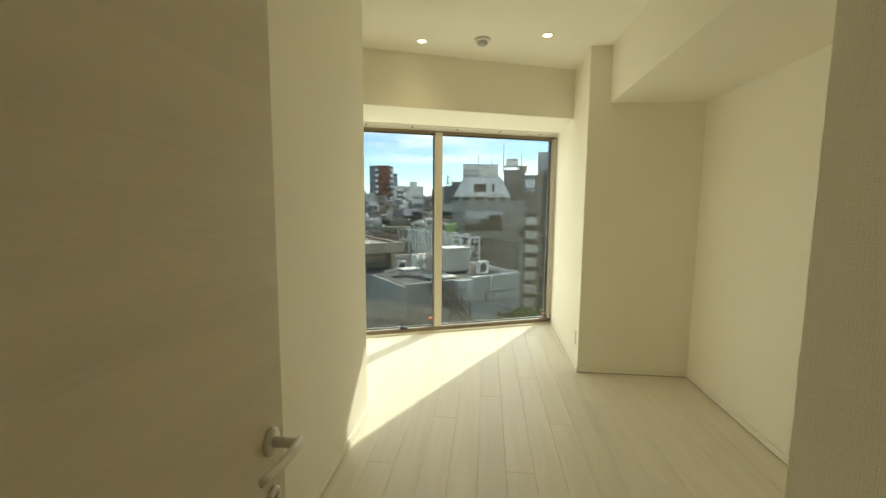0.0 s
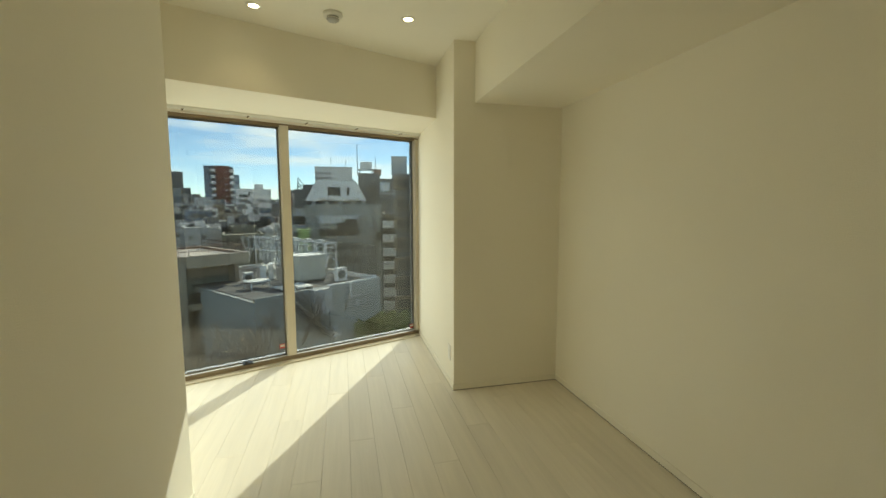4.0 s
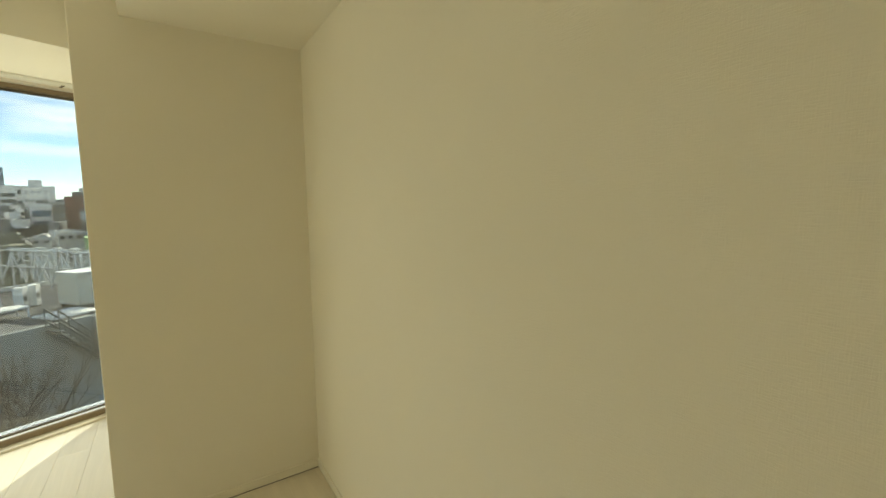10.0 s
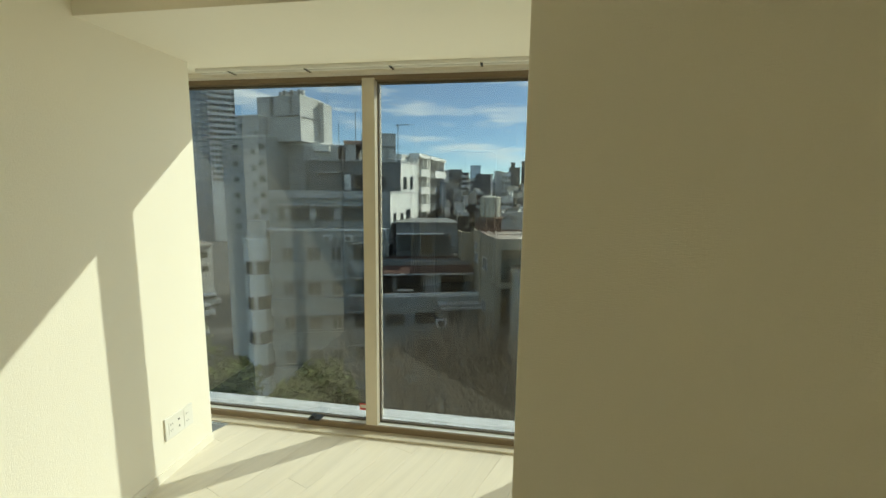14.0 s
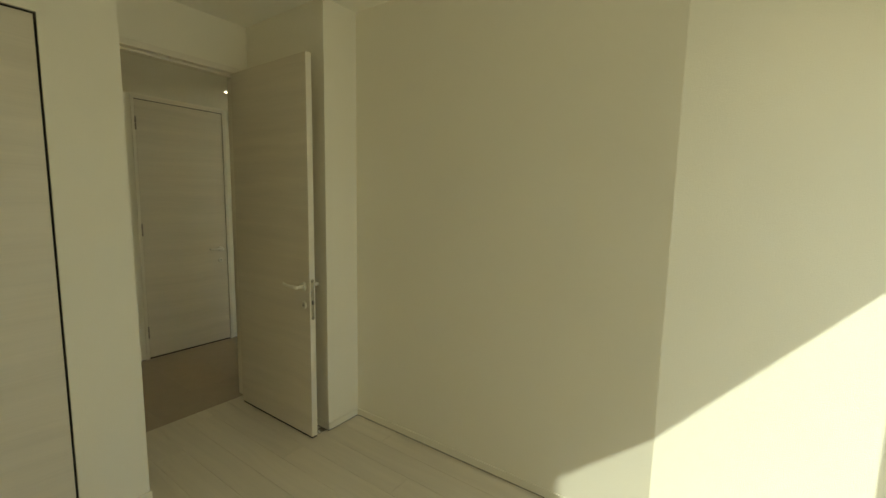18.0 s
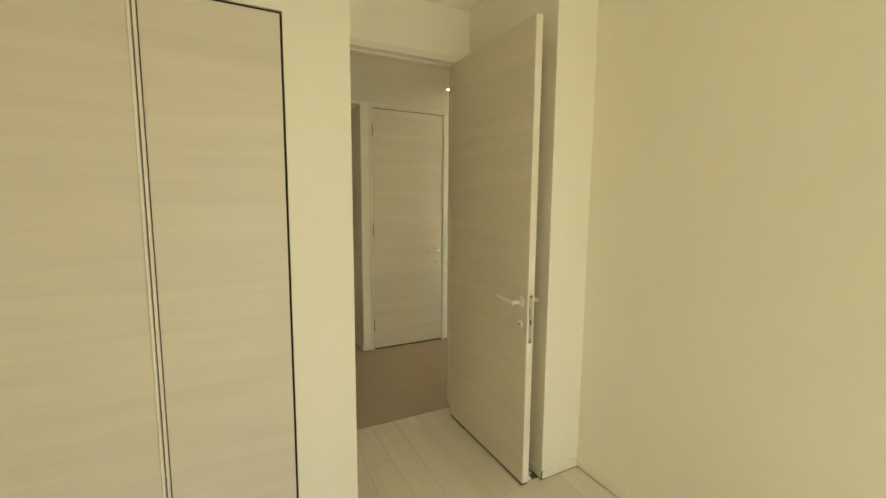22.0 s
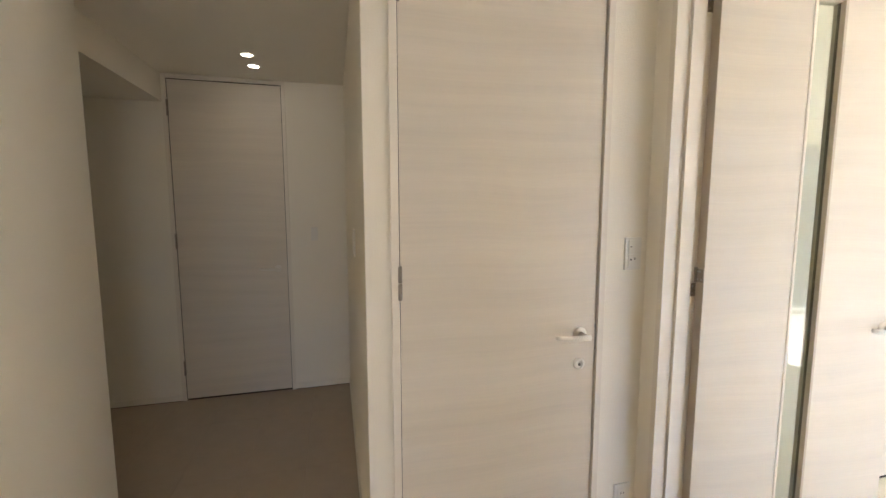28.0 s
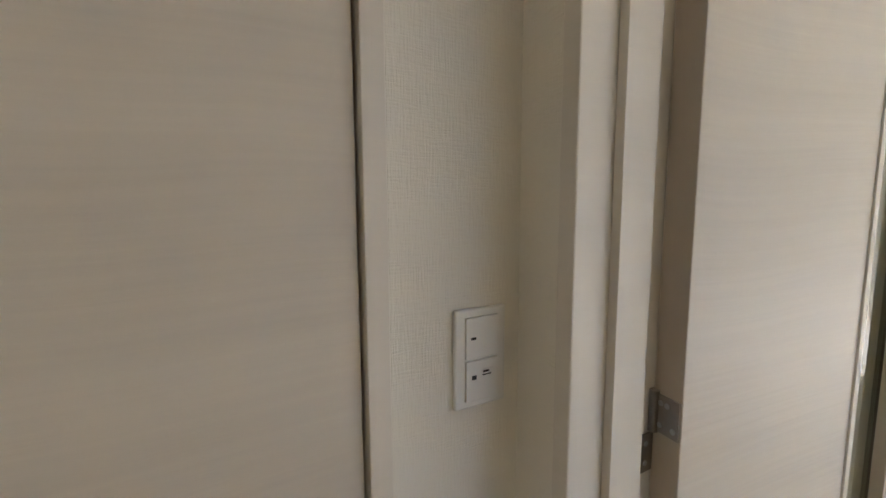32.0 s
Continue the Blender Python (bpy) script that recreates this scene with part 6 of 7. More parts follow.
for q in ((3, 2, 1, 0), (4, 5, 6, 7), (0, 1, 5, 4), (1, 2, 6, 5), (2, 3, 7, 6), (3, 0, 4, 7)):
    bm.faces.new([vs[i] for i in q])
part("mansard", bm, WHITEW, mb, "white sloping upper storey")
boxes("mansard_ledge", [(-2.6, 2.7, 0.0, 0.5, my(1.0), my(1.35))], WHITEW, mb)
boxes("dormer", [(-1.5, 0.3, 0.35, 1.4, my(1.55), my(2.85))], WHITEW, mb)
boxes("dormer_pane", [(-1.4, 0.2, 0.30, 0.36, my(1.65), my(2.75))], PANEW, mb)
boxes("dormer_bar", [(x - 0.03, x + 0.03, 0.26, 0.30, my(1.65), my(2.75)) for x in (-0.87, -0.33)], LGREYW, mb)
boxes("side_pane", [(1.05, 1.35, 0.45, 0.75, my(1.7), my(2.75))], PANEW, mb)
bm = bmesh.new()
add_box(bm, -5.6, -3.2, 2.0, 8, my(0.43), my(1.7))
add_box(bm, -4.6, -3.0, 2.5, 8, my(1.7), my(3.2))
part("glazed_slope", bm, DARKW, mb, "dark glazed stepped side")
boxes("roof_box", [(1.9, 3.0, 3, 4, my(0.43), my(0.95))], WHITEW, mb)
for i in range(5):
    boxes("roof_fitting", [(-2.2 + 1.0 * i, -1.9 + 1.0 * i, 1.5, 1.9, z1, z1 + 0.15 + 0.12 * (i % 3))], LGREYW, mb)
cl = building("white clinic block with horizontal joints", -4.0, 0.85, 80, 5.45, 12, WHITEW)
CT = hz(5.45, 80) - GZ
for i in range(5):
    boxes("joint", [(-3.4, -0.3, -0.05, 0.0, CT - 1.4 - 0.9 * i, CT - 1.1 - 0.9 * i)], GREYW, cl)
boxes("window", [(0.9, 1.4, -0.06, 0.0, CT - 3.6, CT - 2.7)], PANEW, cl)
g = building("grey concrete block with a slit window", 1.6, 4.5, 72, 4.65, 14, CONCD)
GT = hz(4.65, 72) - GZ
boxes("window", [(0.2, 0.75, -0.06, 0.0, GT - 3.3, GT - 2.3)], PANEW, g)
boxes("window", [(0.2, 0.75, -0.06, 0.0, GT - 6.3, GT - 5.3)], PANEW, g)
boxes("roof_room", [(0.9, 2.2, 2, 6, GT, GT + 0.9)], PINKW, g)
tk = thing("roof_tank", "white box water tank on a steel frame", "water tank", (*far(2.7, 74), hz(4.65, 72)))
boxes("tank", [(-1.0, 1.0, -0.8, 0.8, 0.85, 2.1)], WHITEW, tk, bevel=0.08)
boxes("platform", [(-1.4, 1.4, -1, 1, 0.7, 0.85)], RAILW, tk)
for sx in (-1, 1):
    for sy in (-0.7, 0.7):
        boxes("leg", [(sx * 1.1 - 0.06, sx * 1.1 + 0.06, sy - 0.06, sy + 0.06, -0.25, 0.7)], RAILW, tk)
for k, (a, e) in enumerate(((1.55, 8.4), (4.0, 6.9), (-1.9, 6.8), (0.0, 6.5))):
    an = thing("roof_aerial", "thin steel mast on a city roof", "aerial", (*far(a, 74 if k < 2 else 82), hz(4.6 if k < 2 else 5.4, 74 if k < 2 else 82)), "roof aerials")
    bm = bmesh.new()
    add_tube(bm, (0, 0, -0.3), (0, 0, hz(e, 74) - hz(4.6 if k < 2 else 5.4, 74)), 0.06, 6)
    part("mast", bm, RAILD, an)
gg = building("dark office block with a pale green window and a sloping side", 4.35, 6.3, 66, 3.95, 12, DARKW)
GG = hz(3.95, 66) - GZ
boxes("window", [(-0.9, 0.6, -0.06, 0.0, GG - 2.0, GG - 0.6)], SKYPANE, gg)
boxes("window", [(-0.9, 0.8, -0.06, 0.0, GG - 4.6, GG - 3.0)], MIDPANE, gg)
boxes("ledge", [(-1.1, 1.2, -0.2, 0.0, GG - 2.5, GG - 2.3)], LGREYW, gg)
building("blue grey tower with glass bands", 6.3, 8.4, 110, 6.95, 14, LGREYW, rows=4, cols=5, win=(0.45, 3.2), storey=3.9, winmat=BLUEPANE, first=1.6)
bd = building("grey apartment block with white balcony bands", 4.6, 7.3, 43, -0.9, 12, GREYW, turn=0)
BD = hz(-0.9, 43) - GZ
for r in range(7):
    boxes("balcony", [(-1.05, 0.85, -1.1, 0.0, BD - 1.5 - 1.45 * r, BD - 0.75 - 1.45 * r)], WHITEW, bd, "white balcony band")
    boxes("balcony_recess", [(-1.0, 0.8, -0.05, 0.0, BD - 0.75 - 1.45 * r, BD - 0.12 - 1.45 * r)], PANEW, bd)
dk = building("dark brown glazed block by the street", 6.2, 11.0, 35, 4.7, 10, DARKW)
DK = hz(4.7, 35) - GZ
for r in range(7):
    boxes("glass_bay", [(-1.6, 1.4, -0.5, 0.0, DK - 1.35 - 1.75 * r, DK - 0.25 - 1.75 * r)], BRONZE, dk, "bronze glazed bay")
    boxes("bay_pane", [(-1.3, 1.2, -0.54, -0.5, DK - 1.2 - 1.75 * r, DK - 0.5 - 1.75 * r)], PANEW, dk)
boxes("street_wall", [(-6.5, 3.0, -13, -12.6, 0, 2.9)], CONCW, dk)

# the tall red tower and the blocks about it
rt = building("tall red brown tiled apartment tower with white balconies", -15.45, -13.9, 130, 5.1, 12, BRICKW)
RT = hz(5.1, 130) - GZ
for r in range(10):
    boxes("ledge", [(0.5, 1.3, -0.25, 0.0, RT - 1.8 - 1.7 * r, RT - 1.62 - 1.7 * r)], WHITEW, rt)
    boxes("balcony", [(1.76, 2.9, -0.9, 1.2, RT - 1.75 - 1.7 * r, RT - 0.95 - 1.7 * r)], WHITEW, rt, "white balcony")
    boxes("balcony", [(-2.85, -1.77, -0.6, 0.8, RT - 1.75 - 1.7 * r, RT - 0.95 - 1.7 * r)], WHITEW, rt, "white balcony")
    boxes("recess", [(-2.8, -1.77, 0.3, 0.9, RT - 0.95 - 1.7 * r, RT - 0.05 - 1.7 * r)], PANEW, rt)
boxes("balcony_core", [(1.76, 2.7, 0.4, 8, 0, RT - 0.2)], DARKW, rt)
building("slate grey flank of the red tower", -16.65, -15.9, 131, 5.05, 10, BLUEW)
building("grey slab block behind the red tower", -13.3, -12.7, 200, 4.05, 12, BLUEW, rows=8, cols=2, win=(0.7, 1.3), winmat=PALEPANE)
wb = building("white apartment slab with green-shaded balconies", -13.35, -12.0, 120, 2.4, 12, WHITEW)
WB = hz(2.4, 120) - GZ
for r in range(9):
    boxes("balcony_recess", [(-0.7, 1.3, -0.08, 0.0, WB - 2.3 - 1.25 * r, WB - 1.6 - 1.25 * r)], MIDPANE, wb)
wd = building("white apartment block in the distance", -12.0, -9.2, 160, 2.35, 12, WHITEW, rows=5, cols=6, win=(0.55, 0.9), storey=2.2, winmat=PALEPANE)
boxes("roof_room", [(-1.4, 1.4, 2, 6, hz(2.35, 160) - GZ, hz(3.0, 160) - GZ)], WHITEW, wd)
bg = building("blue glazed terrace house with stepped floors", -11.1, -9.5, 80, 0.45, 8, WHITEW, roof=WHITEW)
BG = hz(0.45, 80) - GZ
for r in range(4):
    boxes("pane_band", [(-0.9, 1.0, -0.06, 0.0, BG - 1.6 - 1.5 * r, BG - 0.7 - 1.5 * r)], BLUEPANE, bg)
building("white house with a sloping roof", -12.3, -11.15, 75, -0.95, 6, WHITEW, rows=1, cols=2, win=(0.4, 0.6), first=1.0, roof=WHITEW)
bl = building("blue grey stepped house with white roof terraces", -19.2, -16.4, 76, -0.35, 8, BLUEW, roof=WHITEW)
BL = hz(-0.35, 76) - GZ
boxes("upper_storey", [(-1.2, 0.9, 1.2, 7, BL, BL + 0.75)], LGREYW, bl)
boxes("upper_pane", [(-0.8, -0.2, 1.15, 1.2, BL + 0.2, BL + 0.6), (0.2, 0.7, 1.15, 1.2, BL + 0.2, BL + 0.6)], PANEW, bl)
boxes("pane_band", [(-1.0, 1.2, -0.06, 0.0, BL - 1.1, BL - 0.5)], MIDPANE, bl)
building("pale block beside the red tower", -17.9, -16.0, 112, 1.3, 8, LGREYW, rows=3, cols=3, win=(0.6, 0.7), winmat=PALEPANE, storey=1.8)
building("low pale warehouse with small windows", -19.9, -17.1, 50, -2.4, 8, LGREYW, rows=1, cols=2, win=(0.4, 0.3), first=0.9)
building("small white roof room above low houses", -18.5, -17.5, 57, -1.72, 3, WHITEW, roof=WHITEW)
building("olive grey house with a flat roof", -15.9, -11.1, 46, -3.45, 7, OLIVEW, roof=OLIVEW, rows=1, cols=4, win=(0.4, 0.35), first=0.3)
building("olive grey house with a flat roof", -14.7, -11.8, 52, -2.4, 5, OLIVEW, roof=WHITEW)
building("cream low house among the roofs", -13.5, -9.7, 57, -2.75, 5, WHITEW, rows=1, cols=5, win=(0.4, 0.3), first=0.3)
building("small block in red brown tiles", -8.45, -7.0, 70, 1.35, 10, BRICKW)
building("dark block with a domed roof room", -6.6, -4.7, 90, 2.4, 10, DARKW)
tri = thing("roof_mast", "triangular steel roof lattice", "lattice", (*far(-5.7, 93), hz(2.4, 90) - 0.25))
bm = bmesh.new()
for a, b in (((-0.8, 0, 0), (-0.6, 0, 2.8)), ((-0.6, 0, 2.8), (1.4, 0, 0.2)), ((-0.8, 0, 0.2), (1.4, 0, 0.2)), ((-0.75, 0, 1.0), (0.7, 0, 1.1)), ((-0.7, 0, 2.0), (0.0, 0, 1.0)), ((-0.7, 0, 1.0), (0.7, 0, 0.2))):
    add_tube(bm, a, b, 0.09, 6)
part("lattice", bm, RAILD, tri)
building("pale green roof box on a low house", -7.0, -5.5, 40, -3.0, 2, LIMEW, roof=LIMEW)
building("white low house behind the lattice", -9.2, -6.6, 62, -2.3, 6, WHITEW, rows=1, cols=4, win=(0.4, 0.4), first=0.4)
building("grey low block with balconies", -7.3, -5.0, 66, 0.0, 8, GREYW, rows=4, cols=2, win=(0.7, 0.6), storey=1.7, band=False)
building("dark grey apartment tower far off", -20.15, -18.6, 220, 4.2, 12, DARKT, rows=9, cols=1, win=(0.5, 1.0), winmat=MIDPANE)
building("dark grey apartment tower far off", -21.8, -20.3, 210, 3.4, 12, DARKT, rows=9, cols=1, win=(0.5, 1.0), winmat=MIDPANE)
building("dark round lift room on a far tower", -21.55, -21.0, 212, 4.05, 3, DARKT)
building("white apartment block with recessed balconies", -22.6, -21.4, 122, 2.8, 10, WHITEW, rows=6, cols=3, win=(0.5, 0.8), storey=1.5)
building("pale concrete apartment block end", -23.6, -22.6, 121, 2.95, 10, LGREYW)
ds = building("dark glazed block with a sloping front", -26.8, -24.0, 100, 0.0, 12, DARKW)
DS = hz(0.0, 100) - GZ
bm = bmesh.new()
vs = [bm.verts.new(p) for p in ((-2.45, 0, DS), (2.45, 0, DS), (2.45, 10, DS), (-2.45, 10, DS), (-0.9, 1.5, hz(2.55, 100) - GZ), (2.4, 1.5, hz(2.55, 100) - GZ), (2.4, 9, hz(2.55, 100) - GZ), (-0.9, 9, hz(2.55, 100) - GZ))]
for q in ((3, 2, 1, 0), (4, 5, 6, 7), (0, 1, 5, 4), (1, 2, 6, 5), (2, 3, 7, 6), (3, 0, 4, 7)):
    bm.faces.new([vs[i] for i in q])
part("sloping_front", bm, DARKW, ds, "dark sloping glazed front")
for r in range(4):
    for c in range(3):
        boxes("skylight", [(-1.4 + 1.2 * c, -0.8 + 1.2 * c, 0.2 + 0.3 * r, 0.3 + 0.3 * r, DS + 0.5 + 0.95 * r, DS + 0.9 + 0.95 * r)], MIDPANE, ds)
boxes("white_end", [(2.45, 3.0, 0.5, 10, 0, hz(2.55, 100) - GZ)], WHITEW, ds)
building("pale blue office box far off", -26.95, -25.55, 180, 3.65, 10, SKYW)
ga = building("dark grey apartment block with white balconies", -29.8, -28.0, 130, 3.1, 12, GREYW, rows=5, cols=3, win=(0.5, 0.8), storey=1.7)
gw = building("white balcony stack of an apartment block", -28.0, -27.0, 129, 2.7, 10, WHITEW)
GW = hz(2.7, 129) - GZ
for r in range(7):
    boxes("balcony", [(-1.2, 1.0, -0.8, 0.0, GW - 1.5 - 1.5 * r, GW - 0.8 - 1.5 * r)], WHITEW, gw)
    boxes("balcony_recess", [(-1.1, 0.9, -0.06, 0.0, GW - 0.8 - 1.5 * r, GW - 0.05 - 1.5 * r)], PANEW, gw)
building("pale slab block far off", -30.8, -29.8, 150, 2.95, 12, LGREYW)
building("slate slim office block with a white edge", -30.75, -29.95, 70, 1.5, 8, BLUEW, rows=1, cols=1, win=(0.1, 6.0), winmat=WHITEW, first=0.2)
building("low grey block with a white roof", -30.2, -28.3, 82, 1.2, 8, GREYW, roof=WHITEW)
building("dark grey block with a round front", -29.9, -28.9, 75, 0.5, 6, DARKW)
building("pale concrete block with a white roof", -29.2, -27.8, 78, 0.5, 8, LGREYW, roof=WHITEW)
building("cream stepped house among low roofs", -21.7, -20.2, 90, 1.0, 6, CREAMW, rows=2, cols=2, win=(0.5, 0.5), storey=1.5)
building("cream stepped house among low roofs", -21.2, -19.6, 86, 0.0, 5, CREAMW, rows=2, cols=2, win=(0.5, 0.5), storey=1.4)
building("white house with a curved roof", -22.5, -20.8, 76, -0.4, 6, WHITEW, rows=2, cols=3, win=(0.5, 0.5), storey=1.3)
building("white low house with an arched shed", -22.1, -18.8, 52, -2.6, 5, LGREYW, roof=WHITEW, rows=1, cols=3, win=(0.4, 0.3), first=0.5)
building("low pale warehouse with a white roof", -19.7, -15.7, 56, -2.6, 5, LGREYW, roof=WHITEW)
building("dark block with a roof terrace", -31.3, -30.5, 92, 3.8, 6, DARKW)

# towards the street beside the window
tw = building("tall blue grey apartment tower with a grid of windows", -61.9, -56.6, 150, 14.3, 14, BLUEW, rows=20, cols=9, win=(1.0, 1.2), storey=1.75, winmat=PALEPANE)
TT = hz(14.3, 150) - GZ
boxes("white_face", [(-0.6, 7.0, -0.8, -0.05, 0, TT - 0.6)], WHITEW, tw, "white gridded tower face")
me = box_mesh("window", (-0.38, 0.38, -0.06, 0.04, -0.42, 0.42))
pieces("window", me, PANEW, [(0.1 + 1.05 * c, -0.8, TT - 2.0 - 1.75 * q) for q in range(20) for c in range(7)], tw)
building("far pale round tower", -66.6, -65.3, 220, 5.5, 8, LGREYW, rows=12, cols=1, win=(3.0, 0.6), storey=1.8)
building("pale pink brick block", -65.4, -62.6, 70, 0.9, 10, PINKW)
building("white office block far off"  , -65.2, -62.0, 120, 2.2, 10, WHITEW, rows=3, cols=8, win=(0.7, 1.0), storey=2.2)
building("grey block in the shade", -72.0, -66.4, 55, 1.0, 10, GREYW, rows=4, cols=4)
lowb = building("light grey low block beside the street", -66.0, -59.5, 72, -6.6, 10, LGREYW, rows=2, cols=3, win=(1.4, 0.9), storey=2.2, turn=14)
boxes("roof_edge", [(-4.4, 4.4, -0.5, 0.0, hz(-6.6, 72) - GZ - 0.3, hz(-6.6, 72) - GZ - 0.1)], ROOFG, lowb, "dark roof edge")


def van(az, d, turn):
    v = thing("van", "small white van parked in the street below", "van", (*far(az, d), GZ), "parked vans", turn)
    boxes("body", [(-1.7, 1.7, -0.74, 0.74, 0.3, 1.0)], WHITEW, v, bevel=0.12)
    cab = boxes("cabin", [(-1.65, 1.2, -0.7, 0.7, 0.95, 1.8)], WHITEW, v, bevel=0.18)
    boxes("windscreen", [(1.185, 1.215, -0.58, 0.58, 1.12, 1.62)], PANEW, cab)
    for sy in (-0.705, 0.705):
        boxes("side_window", [(-1.4, 1.0, sy - 0.012, sy + 0.012, 1.15, 1.6)], PANEW, cab)
    for sx in (-1.05, 1.1):
        for sy in (-0.7, 0.7):
            bm = bmesh.new()
            add_tube(bm, (sx, sy - 0.09, 0.29), (sx, sy + 0.09, 0.29), 0.29, 16)
            part("wheel", bm, RAILD, v, smooth=True)


van(-61.2, 60, 70)
van(-60.4, 66, 65)
van(-62.2, 52, 80)

# street, trees
structure(boxes("pavement", [(-14, 60, 40, 62, GZ, GZ + 0.15)], PAVE), "pale sunlit pavement", "pavement")


def bare_tree(x, y, z, height, seed):
    r = random.Random(seed)
    t = thing("tree", "bare winter tree with a dense tangle of twigs", "tree", (x, y, z), "bare trees")
    segs = {"trunk": [], "crown": []}

    def grow(p, d, length, rad, level):
        q = p + d * length
        segs["trunk" if level < 1 else "crown"].append((p, q, rad, rad * 0.7))
        if level >= 6:
            return
        for _ in range(4 if level < 3 else r.choice((2, 3, 3))):
            v = Vector((r.uniform(-1, 1), r.uniform(-1, 1), r.uniform(-0.1, 1.1)))
            nd = (d * 0.8 + v * 0.75).normalized()
            grow(p + d * length * r.uniform(0.55, 1.0), nd, length * r.uniform(0.52, 0.78), rad * 0.56, level + 1)

    grow(Vector((0, 0, 0)), Vector((0, 0, 1)), height * 0.30, height * 0.012, 0)
    for key in ("trunk", "crown"):
        verts, faces = [], []
        for p, q, r0, r1 in segs[key]:
            ax = (q - p).normalized()
            u = ax.orthogonal().normalized()
            v = ax.cross(u)
            k = 3 if key == "crown" else 8
            b0 = len(verts)
            for c, rr in ((p, r0), (q, r1)):
                for i in range(k):
                    a = 2 * math.pi * i / k
                    verts.append(c + (u * math.cos(a) + v * math.sin(a)) * max(rr, 0.009))
            for i in range(k):
                faces.append((b0 + i, b0 + (i + 1) % k, b0 + k + (i + 1) % k, b0 + k + i))
        me = bpy.data.meshes.new(key)
        me.from_pydata(verts, [], faces)
        me.materials.append(BARK)
        o = new(key, me)
        o.parent = t
    return t


for az, d, top, seed in ((-25, 16, -17.0, 3), (-20, 15, -16.0, 4), (-15, 17, -15.5, 5), (-29, 14, -23, 6), (-10, 15, -20, 8), (-34, 13, -28, 9), (-17.5, 13, -21, 10), (-22.5, 12.5, -24, 11)):
    x, y = far(az, d)
    bare_tree(x, y, GZ, (hz(top, d) - GZ) * 1.42, seed)


def leafy(label, x, y, z, rad, n, seed):
    r = random.Random(seed)
    t = thing("tree", label, "tree", (x, y, GZ), "leafy trees")
    bm = bmesh.new()
    add_tube(bm, (0, 0, 0), (0, 0, z - GZ), 0.16, 8, 0.06)
    part("trunk", bm, BARK, t)
    verts, faces = [], []
    blobs = [(Vector((r.uniform(-1, 1), r.uniform(-1, 1), r.uniform(-0.8, 0.7))) * rad * 0.75, rad * r.uniform(0.3, 0.5)) for _ in range(14)]
    for _ in range(n):
        c, br = r.choice(blobs)
        d = Vector((r.gauss(0, 1), r.gauss(0, 1), r.gauss(0, 1))).normalized() * br * r.uniform(0.6, 1.05)
        p = c + d + Vector((0, 0, z - GZ))
        u = Vector((r.uniform(-1, 1), r.uniform(-1, 1), r.uniform(-0.6, 0.6))).normalized()
        v = u.orthogonal().normalized()
        s = r.uniform(0.08, 0.2)
        b0 = len(verts)
        verts += [p - u * s, p + v * s * 0.5, p + u * s, p - v * s * 0.5]
        faces.append((b0, b0 + 1, b0 + 2, b0 + 3))
    me = bpy.data.meshes.new("crown")
    me.from_pydata(verts, [], faces)
    me.materials.append(LEAF)
    o = new("crown", me)
    o.parent = t


for az, d, el, rad, seed in ((-64, 22, -20, 2.4, 1), (-60, 20, -24, 2.2, 2), (-67, 24, -19, 2.6, 3), (2.5, 24, -18.5, 1.5, 4), (5.0, 25, -17.5, 1.4, 5), (-46, 17, -27, 1.8, 6), (-57, 18, -29, 1.8, 7)):
    x, y = far(az, d)
    leafy("olive green leafy tree in the street", x, y, hz(el, d), rad, 2600, seed)

# ---- floor planks and tiles, last ----


def floor_piece(name, w, l, t=0.014, g=0.001, ch=0.0012):
    """A floor piece with chamfered top edges, from its corner, top at z 0."""
    bm = bmesh.new()
    lo = [bm.verts.new(p) for p in ((g, g, -t), (w - g, g, -t), (w - g, l - g, -t), (g, l - g, -t))]
    mi = [bm.verts.new(p) for p in ((g, g, -ch), (w - g, g, -ch), (w - g, l - g, -ch), (g, l - g, -ch))]
    k = g + ch
    hi = [bm.verts.new(p) for p in ((k, k, 0), (w - k, k, 0), (w - k, l - k, 0), (k, l - k, 0))]
    bm.faces.new(hi)
    for a, b in ((lo, mi), (mi, hi)):
        for i in range(4):
            bm.faces.new((a[i], a[(i + 1) % 4], b[(i + 1) % 4], b[i]))
    bmesh.ops.recalc_face_normals(bm, faces=bm.faces)
    me = bpy.data.meshes.new(name)
    bm.to_mesh(me)
    bm.free()
    return me


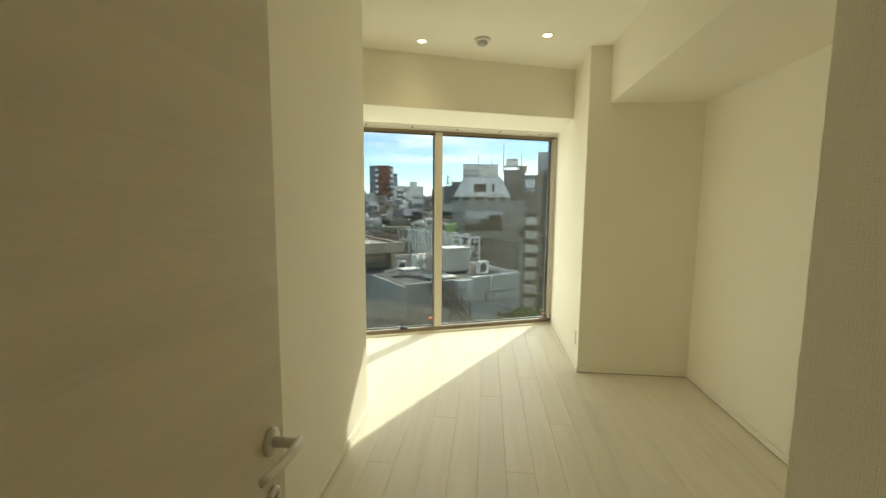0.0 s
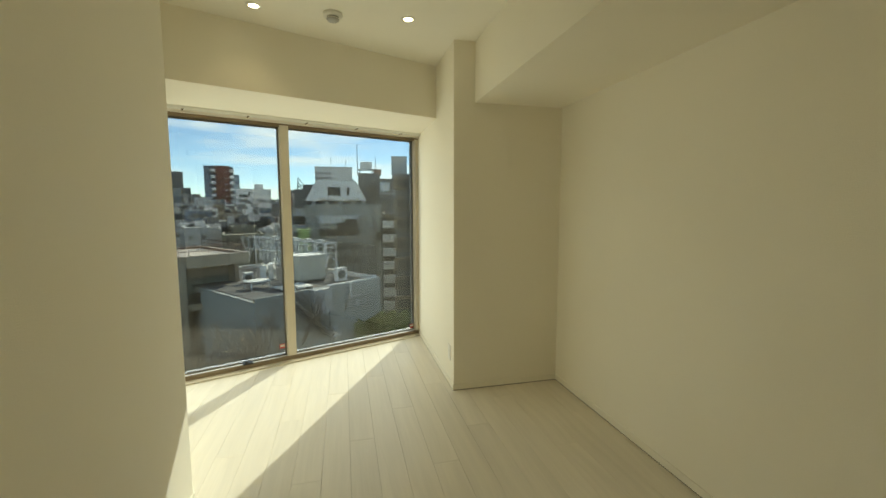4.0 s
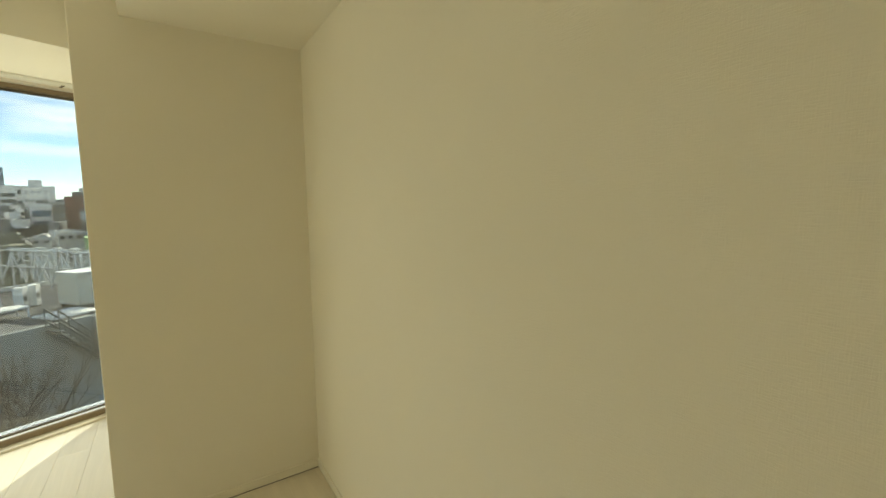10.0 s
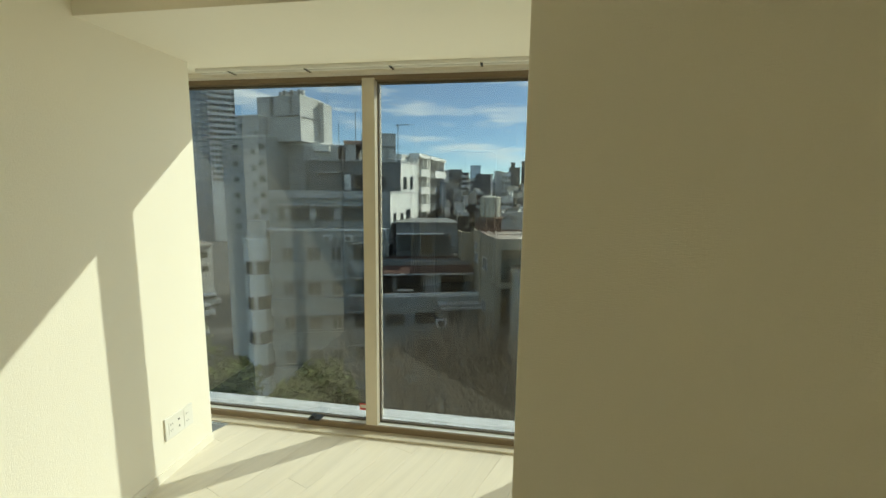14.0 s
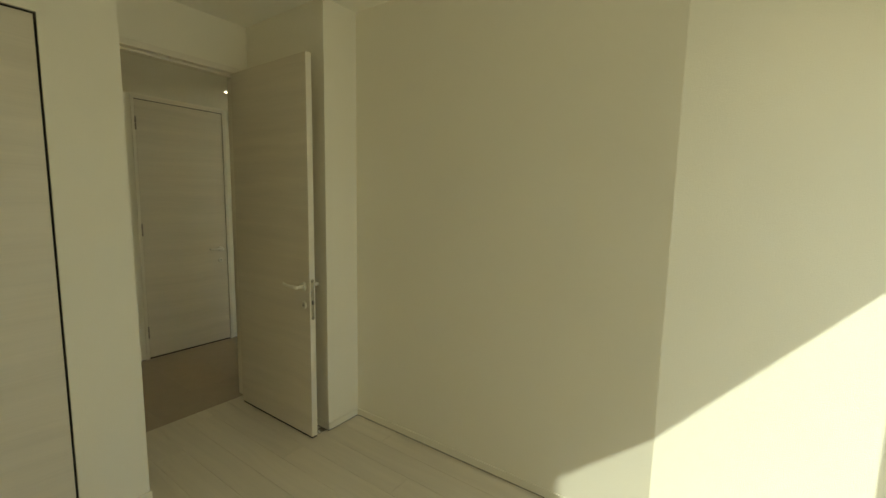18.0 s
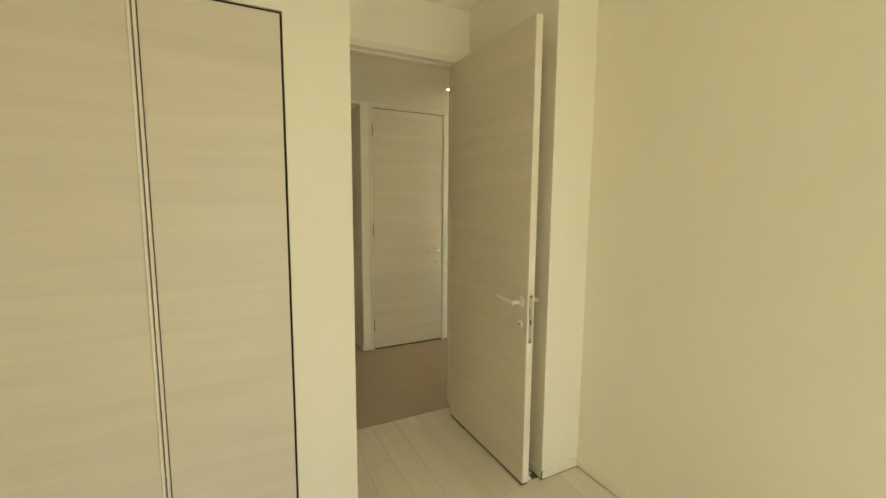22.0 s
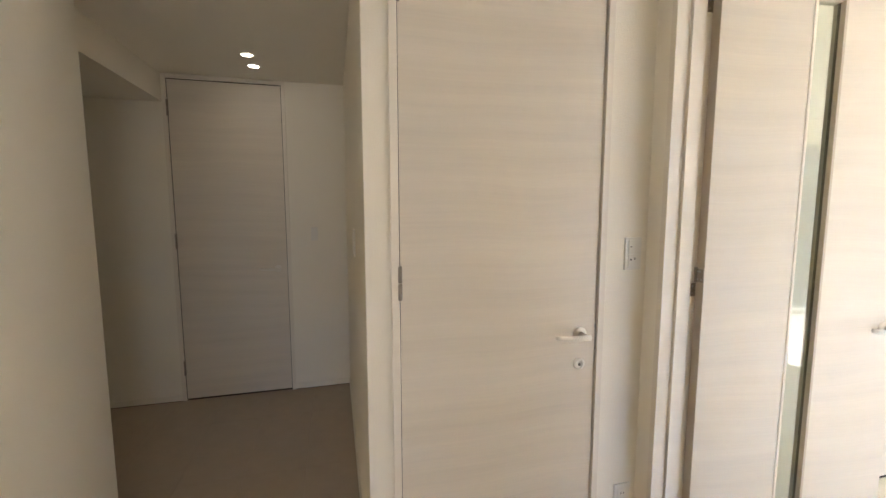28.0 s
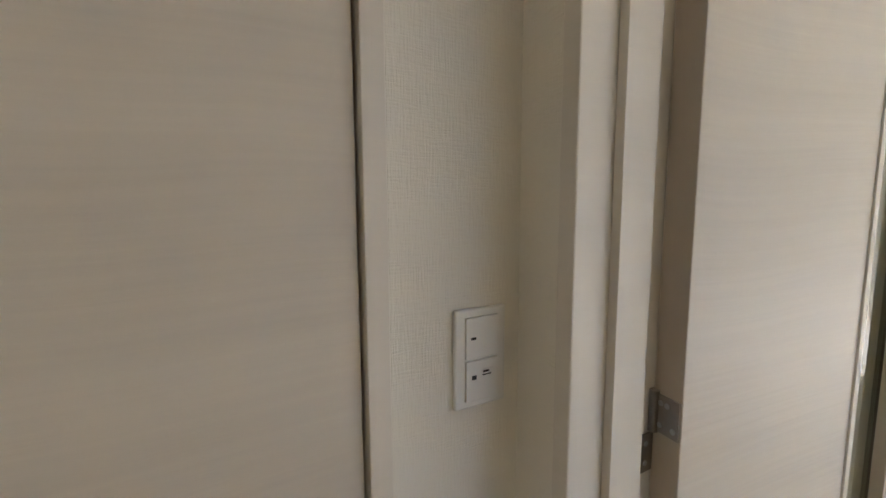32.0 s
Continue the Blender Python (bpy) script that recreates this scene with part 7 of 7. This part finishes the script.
def lay(name, label, x0, x1, spans, pw, pl, mat, shift, phase):
    """Rows of pieces along y. spans(xa, xb) gives the y range of a row."""
    top = structure(thing(name, label, "floor"), label, "floor")
    cache = {}
    n = int(math.ceil((x1 - x0) / pw))
    for i in range(n):
        xa = x0 + i * pw
        w = min(pw, x1 - xa)
        ya, yb = spans(xa, xa + w)
        y = math.floor((ya - shift(i) - phase) / pl) * pl + shift(i) + phase
        while y < yb - 0.01:
            a, b = max(y, ya), min(y + pl, yb)
            if b - a > 0.01:
                key = (round(w, 3), round(b - a, 2))
                if key not in cache:
                    cache[key] = floor_piece("plank", w, b - a, 0.014, 0.0005, 0.0008) if mat is PLANK else floor_piece("tile", w, b - a, 0.014, 0.0006, 0.0004)
                    cache[key].materials.append(mat)
                o = new("plank" if mat is PLANK else "tile", cache[key])
                o.parent = top
                o.location = (xa, a, 0)
            y += pl
    return top


def bedroom_rows(xa, xb):
    xm = (xa + xb) / 2
    far_y = -0.89 + (1.66 + 0.3697 * (xm + 2.437)) / 0.929
    if xb < -2.43:
        return -0.89 - (xm + 2.437) * 0.929 / 0.3697 - 0.3, far_y
    if xm < XA:
        return YA - 0.02, far_y
    if xa > XP:
        return (YC if xm > -0.99 else YC) - 0.05, 0.02
    return (-3.605 if xm < XS + 0.06 else YC - 0.05), far_y


lay("floor_bedroom", "whitened wood plank floor, glossy in the sun", -3.038, 0.0, bedroom_rows, 0.1505, 1.818, PLANK, lambda i: (0.0, 1.21, 0.52, 1.55, 0.86)[i % 5], -1.395)
lay("floor_hall", "large grey beige tiles in the hall and corridor", -3.184, -0.60, lambda a, b: (YF if a > -1.95 else YH, -3.605), 0.318, 0.636, TILE, lambda i: 0.318 * (i % 2) * 0, -4.607)
lay("floor_entrance", "grey beige tiles of the entrance", -0.60, 1.2, lambda a, b: (YF, -5.5), 0.6, 0.636, TILE, lambda i: 0, -4.607)
lay("floor_living", "whitened wood plank floor of the living room", -9.0, -3.10, lambda a, b: (YL - 0.04, -1.0), 0.1505, 1.818, PLANK, lambda i: (0.0, 0.83, 0.41, 1.27)[i % 4], 0)
structure(boxes("floor_hall_base", [(-3.1, 1.3, YF - 0.2, -3.62, -0.12, -0.0142)], GROUT), "slab under the hall tiles", "floor")
